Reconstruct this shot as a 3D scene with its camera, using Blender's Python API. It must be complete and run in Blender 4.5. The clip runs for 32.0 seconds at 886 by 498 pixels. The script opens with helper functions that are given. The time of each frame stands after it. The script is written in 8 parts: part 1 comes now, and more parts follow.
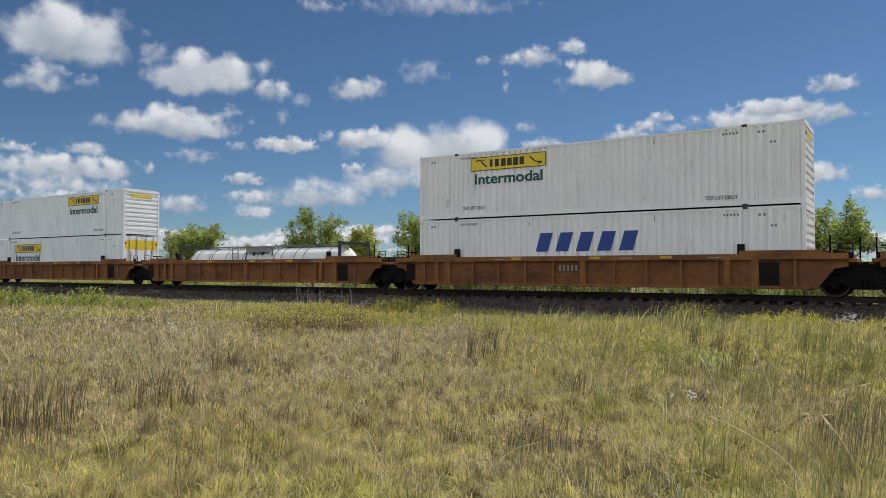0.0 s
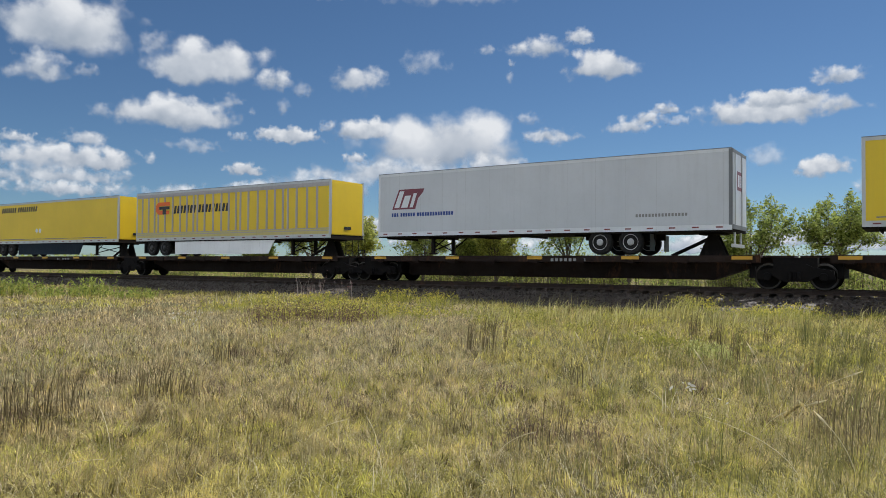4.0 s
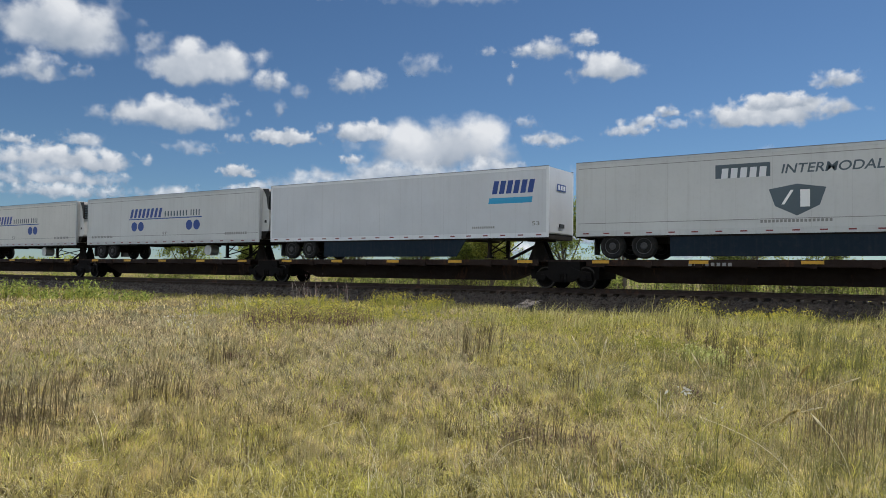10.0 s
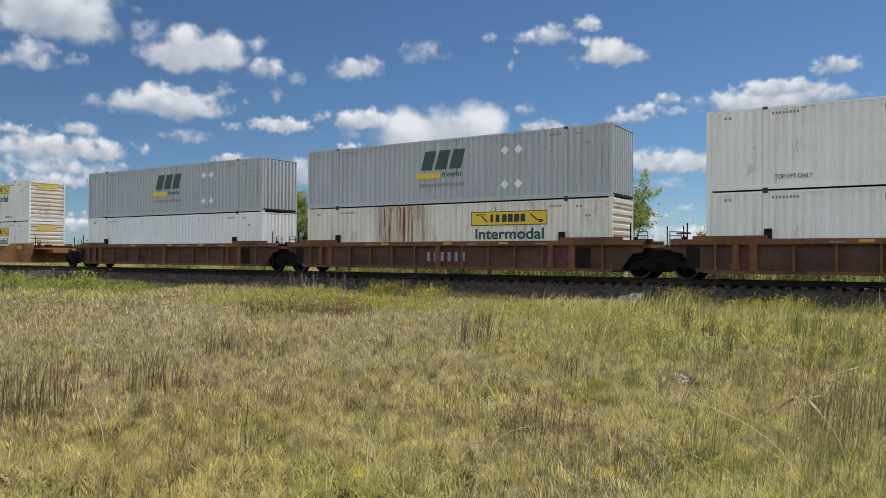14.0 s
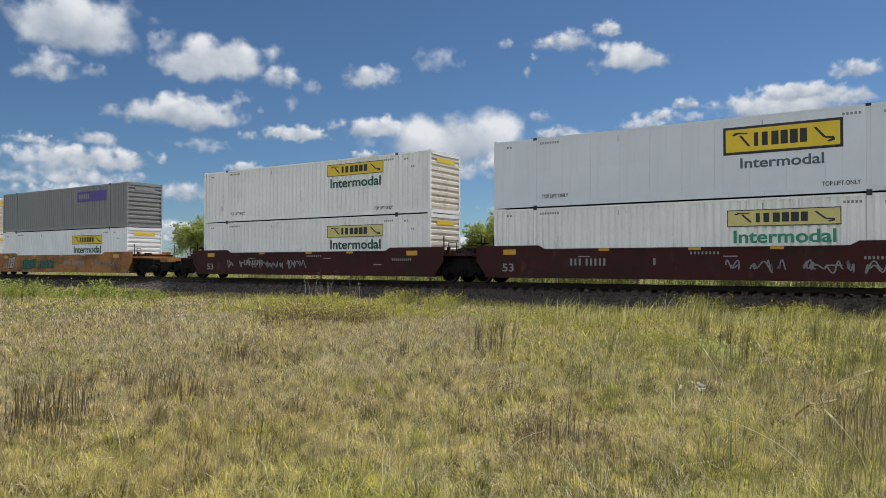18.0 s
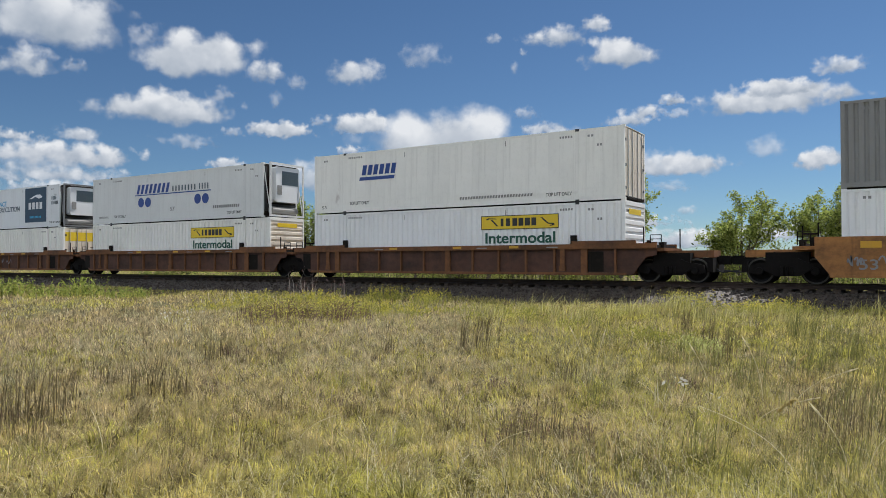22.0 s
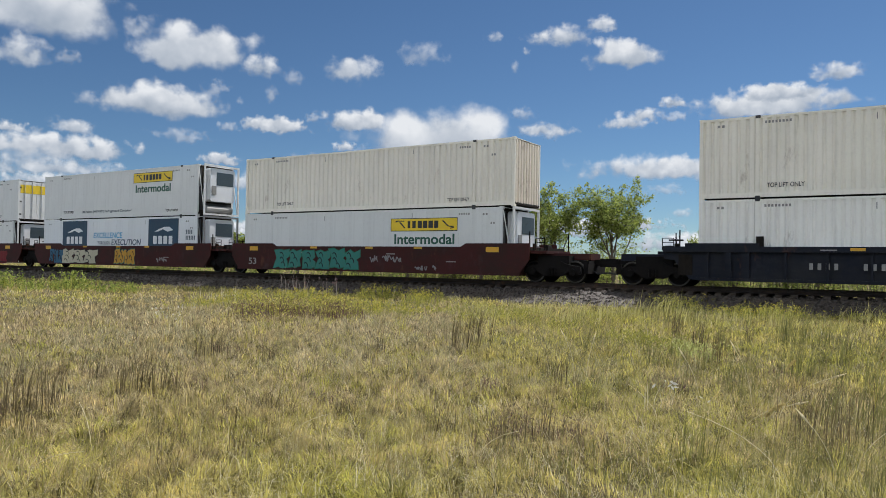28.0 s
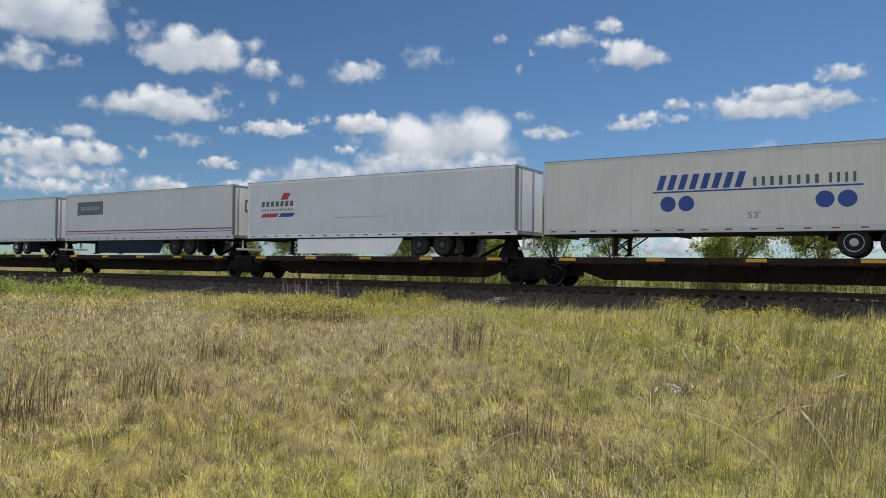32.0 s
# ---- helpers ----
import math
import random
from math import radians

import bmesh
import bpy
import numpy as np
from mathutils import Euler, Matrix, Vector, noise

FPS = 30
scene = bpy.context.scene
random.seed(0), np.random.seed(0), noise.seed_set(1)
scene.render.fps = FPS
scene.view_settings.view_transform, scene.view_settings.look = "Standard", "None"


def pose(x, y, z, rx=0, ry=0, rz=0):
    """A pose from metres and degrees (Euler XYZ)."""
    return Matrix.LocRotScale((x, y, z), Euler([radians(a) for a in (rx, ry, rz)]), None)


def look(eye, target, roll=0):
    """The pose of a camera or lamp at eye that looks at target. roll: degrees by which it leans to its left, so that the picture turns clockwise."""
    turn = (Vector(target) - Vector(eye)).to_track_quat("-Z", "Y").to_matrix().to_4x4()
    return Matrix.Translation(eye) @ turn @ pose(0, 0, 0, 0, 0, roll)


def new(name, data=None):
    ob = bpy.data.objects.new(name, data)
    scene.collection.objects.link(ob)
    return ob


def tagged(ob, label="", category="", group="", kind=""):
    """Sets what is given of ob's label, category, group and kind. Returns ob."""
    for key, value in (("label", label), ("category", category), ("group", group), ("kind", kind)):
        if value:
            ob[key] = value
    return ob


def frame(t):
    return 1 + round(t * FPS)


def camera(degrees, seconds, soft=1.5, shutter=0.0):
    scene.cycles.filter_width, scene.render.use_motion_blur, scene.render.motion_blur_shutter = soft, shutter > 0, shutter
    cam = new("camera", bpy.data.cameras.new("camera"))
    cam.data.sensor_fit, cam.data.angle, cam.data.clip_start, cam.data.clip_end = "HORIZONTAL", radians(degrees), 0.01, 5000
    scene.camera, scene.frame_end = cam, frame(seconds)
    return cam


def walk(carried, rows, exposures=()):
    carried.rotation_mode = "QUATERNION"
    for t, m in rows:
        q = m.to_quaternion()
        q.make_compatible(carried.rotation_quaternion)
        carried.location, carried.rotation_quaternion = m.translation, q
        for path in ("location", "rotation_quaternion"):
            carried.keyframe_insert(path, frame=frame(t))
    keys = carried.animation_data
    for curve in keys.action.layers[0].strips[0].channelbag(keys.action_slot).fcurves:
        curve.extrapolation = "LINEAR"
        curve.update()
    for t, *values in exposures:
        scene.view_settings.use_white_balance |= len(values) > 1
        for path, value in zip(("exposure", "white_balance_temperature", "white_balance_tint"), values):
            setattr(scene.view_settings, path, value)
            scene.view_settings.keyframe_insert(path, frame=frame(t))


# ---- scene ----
# ---- camera: seconds, turn to the left of +Y, tilt up, lean, in degrees ----
EYE = 1.65
AIM = [
    (0, 33.14, 1.86, 0.15), (0.5, 33.08, 1.86, 0.19), (1, 33.05, 1.78, 0.26), (1.5, 32.96, 1.70, 0.23),
    (2, 32.70, 1.43, 0.09), (2.5, 32.77, 1.36, 0.18), (3, 32.87, 1.41, 0.20), (3.5, 33.02, 1.34, 0.26),
    (5.5, 33.33, 0.93, 0.57), (6, 33.22, 1.14, 0.64), (6.5, 33.28, 1.09, 0.53), (7, 33.28, 1.17, 0.49),
    (7.5, 33.30, 1.02, 0.43), (8, 33.35, 1.11, 0.39), (8.5, 33.37, 1.17, 0.32), (9, 33.26, 1.25, 0.26),
    (9.5, 33.06, 1.27, 0.39), (10, 32.83, 1.50, 0.51), (10.5, 32.65, 1.54, 0.37), (11, 32.63, 1.57, 0.16),
    (11.5, 32.66, 1.38, 0.28), (12, 32.73, 1.20, 0.41), (12.5, 32.83, 0.89, 0.47), (13, 32.85, 0.67, 0.63),
    (13.5, 32.67, 0.65, 0.43), (14, 32.64, 0.62, 0.29), (14.5, 32.93, 0.93, 0.19), (16.5, 33.84, 1.03, -0.07),
    (17, 33.87, 1.11, -0.13), (17.5, 33.82, 1.19, -0.02), (18, 33.75, 1.23, 0.06), (18.5, 33.66, 1.21, 0.16),
    (19, 33.70, 1.15, 0.33), (19.5, 33.42, 1.03, 0.32), (20, 33.08, 0.80, 0.31), (20.5, 32.80, 0.84, 0.23),
    (21, 32.51, 0.79, 0.08), (21.5, 32.59, 1.04, 0.03), (22, 32.55, 0.99, -0.09), (22.5, 32.76, 1.12, 0.15),
    (23, 32.68, 1.12, 0.33), (23.5, 32.41, 1.31, 0.28), (24, 32.22, 1.44, 0.20), (24.5, 32.27, 1.70, 0.08),
    (25, 32.51, 1.73, -0.01), (25.5, 32.67, 1.76, 0.08), (27.5, 31.95, 1.03, 0.76), (28, 32.00, 0.98, 0.89),
    (28.5, 32.20, 1.11, 0.98), (29, 32.46, 1.25, 1.01), (29.5, 32.52, 1.49, 0.93), (30, 32.57, 1.63, 0.86),
    (30.5, 32.19, 1.50, 0.75), (31, 32.02, 1.54, 0.69), (31.5, 32.08, 1.30, 0.69), (32, 32.14, 1.28, 0.70),
]

cam = camera(62.70, 32.0, soft=0.75)


def aim(turn, tilt, lean):
    return pose(0, 0, EYE, 90 + tilt, 0, turn) @ pose(0, 0, 0, 0, 0, lean)


walk(cam, [(t, aim(a, b, c)) for t, a, b, c in AIM], exposures=((0, 0.22), (1, 0.25), (2.5, 0.33), (6, 0.34), (11, 0.325), (14, 0.345), (17, 0.29), (20, 0.375), (23, 0.335), (25, 0.29), (28, 0.385), (30, 0.40), (32, 0.36)))

# ---- light: high sun behind the train, blue sky ----
SUN_AZ, SUN_EL = 15.0, 51.0      # degrees from +Y towards +X, above the horizon
world = bpy.data.worlds.new("sky")
scene.world = world
world.use_nodes = True
wn, wl = world.node_tree.nodes, world.node_tree.links
sky = wn.new("ShaderNodeTexSky")
sky.sky_type, sky.sun_disc = "NISHITA", False
sky.sun_elevation, sky.sun_rotation = radians(SUN_EL), radians(SUN_AZ)
sky.air_density, sky.dust_density, sky.ozone_density = 1.0, 0.35, 2.6
sky.altitude = 1500
tint = wn.new("ShaderNodeMix")
tint.data_type, tint.blend_type = "RGBA", "MULTIPLY"
tint.inputs[0].default_value, tint.inputs[7].default_value = 1.0, (0.79, 0.965, 1.08, 1)
wl.new(sky.outputs[0], tint.inputs[6])
wl.new(tint.outputs[2], wn["Background"].inputs[0])
wn["Background"].inputs[1].default_value = 0.049
sun = new("sun", bpy.data.lights.new("sun", "SUN"))
sun.data.energy, sun.data.angle, sun.data.color = 4.4, radians(0.5), (1.0, 0.95, 0.88)
sa, se = radians(SUN_AZ), radians(SUN_EL)
sun.matrix_world = look((math.sin(sa) * math.cos(se) * 50, math.cos(sa) * math.cos(se) * 50, math.sin(se) * 50), (0, 0, 0))
scene.view_settings.use_white_balance = True
scene.view_settings.white_balance_temperature = 6250


# ---- materials ----
def node(nt, kind, **inputs):
    n = nt.nodes.new(kind)
    for k, v in inputs.items():
        n.inputs[k.replace("_", " ")].default_value = v
    return n


def mat_base(name):
    m = bpy.data.materials.new(name)
    m.use_nodes = True
    nt = m.node_tree
    return m, nt, nt.nodes["Principled BSDF"]


def noise_tex(nt, scale, detail=4.0, rough=0.55, stretch=None, coord="Object"):
    tc = nt.nodes.new("ShaderNodeTexCoord")
    n = node(nt, "ShaderNodeTexNoise", Scale=scale, Detail=detail, Roughness=rough)
    if stretch:
        mp = nt.nodes.new("ShaderNodeMapping")
        mp.inputs["Scale"].default_value = stretch
        nt.links.new(tc.outputs[coord], mp.inputs[0])
        nt.links.new(mp.outputs[0], n.inputs["Vector"])
    else:
        nt.links.new(tc.outputs[coord], n.inputs["Vector"])
    return n.outputs["Fac"]


def ramp(nt, fac, stops):
    r = nt.nodes.new("ShaderNodeValToRGB")
    e = r.color_ramp.elements
    while len(e) < len(stops):
        e.new(0.5)
    for el, (p, c) in zip(e, stops):
        el.position, el.color = p, (*c, 1) if len(c) == 3 else c
    nt.links.new(fac, r.inputs[0])
    return r.outputs[0]


def mix(nt, fac, a, b, mode="MIX"):
    m = nt.nodes.new("ShaderNodeMix")
    m.data_type, m.blend_type = "RGBA", mode
    for sock, v in ((m.inputs[0], fac), (m.inputs[6], a), (m.inputs[7], b)):
        if isinstance(v, (int, float)):
            sock.default_value = v
        elif isinstance(v, tuple):
            sock.default_value = (*v, 1)
        else:
            nt.links.new(v, sock)
    return m.outputs[2]


def bump(nt, b, height, strength, dist=0.02):
    bp = node(nt, "ShaderNodeBump", Strength=strength, Distance=dist)
    nt.links.new(height, bp.inputs["Height"])
    nt.links.new(bp.outputs[0], b.inputs["Normal"])


MATS = {}


def paint(name, rgb, rough=0.5, dirt=0.25, streak=0.3, rust=0.0, metal=0.0, dirt_rgb=(0.16, 0.13, 0.10), blotch=0.0, runs_at=None, seam=0.0):
    """Weathered paint: broad fading, vertical streaks, speckled grime and rust."""
    if name in MATS:
        return MATS[name]
    m, nt, b = mat_base(name)
    info = nt.nodes.new("ShaderNodeObjectInfo")
    fade = ramp(nt, noise_tex(nt, 0.45, 3), [(0.3, tuple(c * 0.9 for c in rgb)), (0.7, tuple(min(1, c * 1.05) for c in rgb))])
    col = mix(nt, 0.35, fade, mix(nt, info.outputs["Random"], tuple(c * 0.93 for c in rgb), tuple(min(1, c * 1.06) for c in rgb)))
    runs = ramp(nt, noise_tex(nt, 1.6, 5, 0.65, (3.2, 1, 0.16)), [(0.52, (0, 0, 0)), (0.8, (1, 1, 1))])
    grime = ramp(nt, noise_tex(nt, 5.5, 7, 0.7), [(0.5, (0, 0, 0)), (0.82, (1, 1, 1))])
    k1 = nt.nodes.new("ShaderNodeMath")
    k1.operation, k1.inputs[1].default_value = "MULTIPLY", streak
    nt.links.new(runs, k1.inputs[0])
    k2 = nt.nodes.new("ShaderNodeMath")
    k2.operation, k2.inputs[1].default_value = "MULTIPLY", dirt
    nt.links.new(grime, k2.inputs[0])
    col = mix(nt, k1.outputs[0], col, dirt_rgb)
    col = mix(nt, k2.outputs[0], col, dirt_rgb)
    if blotch:
        bl = ramp(nt, noise_tex(nt, 0.55, 7, 0.72, (1.0, 1, 1.6)), [(0.42, (0, 0, 0)), (0.66, (1, 1, 1))])
        k4 = nt.nodes.new("ShaderNodeMath")
        k4.operation, k4.inputs[1].default_value = "MULTIPLY", blotch
        nt.links.new(bl, k4.inputs[0])
        col = mix(nt, k4.outputs[0], col, dirt_rgb)
        pale = ramp(nt, noise_tex(nt, 1.3, 6, 0.7, (0.7, 1, 0.5)), [(0.58, (0, 0, 0)), (0.74, (1, 1, 1))])
        k5 = nt.nodes.new("ShaderNodeMath")
        k5.operation, k5.inputs[1].default_value = "MULTIPLY", blotch * 0.5
        nt.links.new(pale, k5.inputs[0])
        col = mix(nt, k5.outputs[0], col, tuple(0.75 * c + 0.045 for c in rgb))
    if rust:
        rs = ramp(nt, noise_tex(nt, 0.9, 8, 0.75, (1.2, 1, 0.45)), [(0.60 - 0.16 * rust, (0, 0, 0)), (0.72, (1, 1, 1))])
        k3 = nt.nodes.new("ShaderNodeMath")
        k3.operation, k3.inputs[1].default_value = "MULTIPLY", min(1, 0.45 + rust)
        nt.links.new(rs, k3.inputs[0])
        col = mix(nt, k3.outputs[0], col, (0.17, 0.075, 0.035))
    if seam:
        # faint dirty joints between side sheets
        tc, sp = nt.nodes.new("ShaderNodeTexCoord"), nt.nodes.new("ShaderNodeSeparateXYZ")
        nt.links.new(tc.outputs["Object"], sp.inputs[0])
        last = sp.outputs[0]
        for op, v, w in (("DIVIDE", seam, 0), ("FRACT", 0, 0), ("COMPARE", 0.0, 0.0065), ("MULTIPLY", 0.3, 0)):
            mt = nt.nodes.new("ShaderNodeMath")
            mt.operation, mt.inputs[1].default_value, mt.inputs[2].default_value = op, v, w
            nt.links.new(last, mt.inputs[0])
            last = mt.outputs[0]
        col = mix(nt, last, col, dirt_rgb)
    if runs_at:
        # rust running down the ribs between two places along the side
        tc, sp = nt.nodes.new("ShaderNodeTexCoord"), nt.nodes.new("ShaderNodeSeparateXYZ")
        nt.links.new(tc.outputs["Object"], sp.inputs[0])
        mask = None
        for lo, hi, way in ((runs_at[0], runs_at[0] + 0.6, 1), (runs_at[1], runs_at[1] + 0.6, 0)):
            mr = nt.nodes.new("ShaderNodeMapRange")
            mr.inputs[1].default_value, mr.inputs[2].default_value, mr.inputs[3].default_value, mr.inputs[4].default_value = lo, hi, 1 - way, way
            nt.links.new(sp.outputs[0], mr.inputs[0])
            if mask:
                mu = nt.nodes.new("ShaderNodeMath")
                mu.operation = "MULTIPLY"
                nt.links.new(mask, mu.inputs[0])
                nt.links.new(mr.outputs[0], mu.inputs[1])
                mask = mu.outputs[0]
            else:
                mask = mr.outputs[0]
        thin = ramp(nt, noise_tex(nt, 1.0, 5, 0.7, (7.5, 1, 0.35)), [(0.44, (0, 0, 0)), (0.60, (1, 1, 1))])
        wash = ramp(nt, noise_tex(nt, 1.0, 4, 0.6, (2.2, 1, 0.3)), [(0.38, (0, 0, 0)), (0.7, (0.75, 0.75, 0.75))])
        for fac, rgb_run in ((wash, (0.55, 0.36, 0.2)), (thin, (0.24, 0.095, 0.04))):
            mu = nt.nodes.new("ShaderNodeMath")
            mu.operation = "MULTIPLY"
            nt.links.new(mask, mu.inputs[0])
            nt.links.new(fac, mu.inputs[1])
            col = mix(nt, mu.outputs[0], col, rgb_run)
    nt.links.new(col, b.inputs["Base Color"])
    b.inputs["Roughness"].default_value, b.inputs["Metallic"].default_value = rough, metal
    if rough >= 0.6:
        b.inputs["Specular IOR Level"].default_value = 0.12
    bump(nt, b, noise_tex(nt, 14, 4), 0.12, 0.01)
    MATS[name] = m
    return m


def leafy(name, dark, light, patch=None, trans=0.4, patch_scale=0.5, rough=0.6, tone=False):
    """Blades and leaves: a random tone per island, patches in space, light coming through."""
    m, nt, b = mat_base(name)
    geo = nt.nodes.new("ShaderNodeNewGeometry")
    pick = geo.outputs["Random Per Island"]
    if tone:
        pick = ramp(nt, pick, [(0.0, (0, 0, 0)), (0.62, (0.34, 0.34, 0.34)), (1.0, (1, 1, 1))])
    col = mix(nt, pick, dark, light)
    if patch:
        f = ramp(nt, noise_tex(nt, patch_scale, 4, 0.6), [(0.42, (0, 0, 0)), (0.62, (1, 1, 1))])
        k = nt.nodes.new("ShaderNodeMath")
        k.operation, k.inputs[1].default_value = "MULTIPLY", 0.75
        nt.links.new(f, k.inputs[0])
        col = mix(nt, k.outputs[0], col, patch)
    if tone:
        # shaded gaps and bright highlights between tufts put into the blade colour as noise
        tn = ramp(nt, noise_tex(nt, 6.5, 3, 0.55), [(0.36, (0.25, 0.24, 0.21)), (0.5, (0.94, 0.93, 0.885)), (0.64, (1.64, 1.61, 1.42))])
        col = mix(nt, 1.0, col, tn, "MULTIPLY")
    nt.links.new(col, b.inputs["Base Color"])
    b.inputs["Roughness"].default_value = rough
    b.inputs["Specular IOR Level"].default_value = 0.3
    tl = nt.nodes.new("ShaderNodeBsdfTranslucent")
    nt.links.new(col, tl.inputs["Color"])
    ms = nt.nodes.new("ShaderNodeMixShader")
    ms.inputs[0].default_value = trans
    nt.links.new(b.outputs[0], ms.inputs[1])
    nt.links.new(tl.outputs[0], ms.inputs[2])
    nt.links.new(ms.outputs[0], nt.nodes["Material Output"].inputs[0])
    MATS[name] = m
    return m


WHITE = paint("white_paint", (0.88, 0.875, 0.86), 0.45, 0.08, 0.10, seam=1.22)
BRIGHT = paint("bright_white_paint", (0.74, 0.75, 0.765), 0.35, 0.06, 0.10, seam=1.22)
AGED = paint("aged_white_paint", (0.88, 0.855, 0.80), 0.55, 0.12, 0.18, 0.03, seam=0.61)
TAN = paint("cream_paint", (0.86, 0.81, 0.71), 0.55, 0.14, 0.2, 0.03)
RUSTY = paint("rust_streaked_white_paint", (0.82, 0.775, 0.67), 0.55, 0.25, 0.4, 0.28, runs_at=(4.2, 7.0))
RUSTEND = paint("rust_stained_end_wall", (0.78, 0.69, 0.57), 0.55, 0.2, 0.35, 0.35)
TRAILB = paint("cool_white_trailer_paint", (0.61, 0.62, 0.64), 0.35, 0.08, 0.10, seam=1.22)
TRAILW = paint("dull_white_trailer_paint", (0.58, 0.58, 0.565), 0.4, 0.12, 0.14, seam=1.22)
TRAILA = paint("ivory_trailer_paint", (0.64, 0.62, 0.575), 0.45, 0.12, 0.16, seam=0.61)
DULLW = paint("dull_white_container_paint", (0.70, 0.70, 0.685), 0.4, 0.12, 0.14, seam=1.22)
FRAME = paint("dark_grey_frame", (0.17, 0.175, 0.18), 0.5, 0.3, 0.3)
GREY = paint("grey_paint", (0.47, 0.49, 0.50), 0.5, 0.35, 0.5)
LGREY = paint("light_grey_paint", (0.60, 0.61, 0.62), 0.5, 0.25, 0.35)
DGREY = paint("dark_grey_paint", (0.25, 0.245, 0.235), 0.55, 0.25, 0.3)
YELLOW = paint("yellow_paint", (0.79, 0.55, 0.02), 0.4, 0.06, 0.05)
SIGNY = paint("sign_yellow", (0.80, 0.56, 0.02), 0.45, 0.1, 0.12)
SIGNF = paint("faded_sign_yellow", (0.66, 0.57, 0.20), 0.5, 0.25, 0.3)
GREEN = paint("sign_green", (0.012, 0.085, 0.055), 0.5, 0.05, 0.05)
TEAL = paint("light_green_lettering", (0.03, 0.28, 0.15), 0.5, 0.05, 0.05)
BLACK = paint("black_paint", (0.02, 0.02, 0.022), 0.5, 0.1, 0.1)
SLATE = paint("slate_lettering", (0.08, 0.11, 0.13), 0.5, 0.05, 0.05)
BLUE = paint("blue_paint", (0.02, 0.06, 0.26), 0.45, 0.05, 0.05)
NAVY = paint("navy_panel", (0.008, 0.042, 0.085), 0.45, 0.1, 0.1)
CYAN = paint("light_blue_lettering", (0.03, 0.33, 0.58), 0.5, 0.03, 0.03)
PURPLE = paint("purple_panel", (0.07, 0.05, 0.25), 0.5, 0.15, 0.1)
RED = paint("red_paint", (0.42, 0.03, 0.05), 0.5, 0.1, 0.1)
ORANGE = paint("orange_paint", (0.85, 0.15, 0.015), 0.5, 0.1, 0.1)
FADE = [paint(f"faded_orange_paint_{k}", tuple(0.75 + (c - 0.75) * (k + 1) / 6 for c in (0.85, 0.15, 0.015)), 0.5, 0.1, 0.1) for k in range(5)]
BURG = paint("burgundy_paint", (0.20, 0.05, 0.07), 0.5, 0.1, 0.1)
DGREEN = paint("dark_green_band", (0.03, 0.07, 0.065), 0.5, 0.15, 0.1)
SIENNA = paint("railcar_brown", (0.311, 0.129, 0.042), 0.7, 0.5, 0.4, 0.12, dirt_rgb=(0.06, 0.035, 0.025), blotch=0.75)
BROWN = paint("railcar_dark_brown", (0.225, 0.100, 0.043), 0.7, 0.5, 0.5, 0.25, dirt_rgb=(0.04, 0.03, 0.025), blotch=0.75)
MAROON = paint("railcar_maroon", (0.062, 0.017, 0.016), 0.65, 0.5, 0.45, 0.06, dirt_rgb=(0.03, 0.02, 0.017), blotch=0.8)
OCHRE = paint("railcar_orange_brown", (0.43, 0.195, 0.066), 0.65, 0.5, 0.5, 0.25, dirt_rgb=(0.08, 0.05, 0.033), blotch=0.9)
RUSTRED = paint("railcar_rust_red", (0.19, 0.066, 0.033), 0.65, 0.5, 0.5, 0.25, dirt_rgb=(0.07, 0.04, 0.03), blotch=0.75)
INDIGO = paint("railcar_dark_blue", (0.013, 0.015, 0.024), 0.65, 0.4, 0.3, 0.06, dirt_rgb=(0.03, 0.03, 0.03), blotch=0.75)
# set-back webs of the brown cars are darker than their rails and posts
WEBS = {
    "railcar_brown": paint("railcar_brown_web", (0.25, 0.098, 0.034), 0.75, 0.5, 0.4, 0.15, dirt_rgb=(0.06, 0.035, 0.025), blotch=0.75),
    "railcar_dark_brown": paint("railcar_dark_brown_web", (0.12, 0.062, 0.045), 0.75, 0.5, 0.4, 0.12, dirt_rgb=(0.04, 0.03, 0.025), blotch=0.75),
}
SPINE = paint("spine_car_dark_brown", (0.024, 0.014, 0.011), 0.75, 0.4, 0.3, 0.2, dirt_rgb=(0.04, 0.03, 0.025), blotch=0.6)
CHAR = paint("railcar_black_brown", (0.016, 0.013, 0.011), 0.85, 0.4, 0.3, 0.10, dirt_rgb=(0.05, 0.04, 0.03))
TANKW = paint("tank_white", (0.80, 0.78, 0.73), 0.75, 0.3, 0.35, 0.03)
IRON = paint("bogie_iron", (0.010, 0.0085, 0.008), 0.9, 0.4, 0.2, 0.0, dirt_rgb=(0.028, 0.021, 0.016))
STEEL = paint("rail_steel", (0.05, 0.035, 0.028), 0.6, 0.3, 0.1, 0.2, metal=0.2)
WORN = paint("worn_wheel_steel", (0.06, 0.055, 0.05), 0.5, 0.3, 0.1, metal=0.9)
RUBBER = paint("tyre_rubber", (0.018, 0.018, 0.018), 0.85, 0.3, 0.1)
DARKRIM = paint("dark_steel_rim", (0.07, 0.07, 0.072), 0.6, 0.35, 0.2)
MAUVE = paint("weathered_grey_post", (0.42, 0.385, 0.37), 0.55, 0.2, 0.2)
DULLY = paint("dirty_pale_yellow_band", (0.60, 0.50, 0.18), 0.5, 0.3, 0.2)
RIM = paint("white_steel_rim", (0.46, 0.46, 0.45), 0.55, 0.35, 0.2)
ALU = paint("aluminium_trim", (0.55, 0.55, 0.54), 0.4, 0.2, 0.2, metal=0.4)
SKIRTB = paint("dark_blue_skirt", (0.012, 0.022, 0.034), 0.65, 0.1, 0.1)
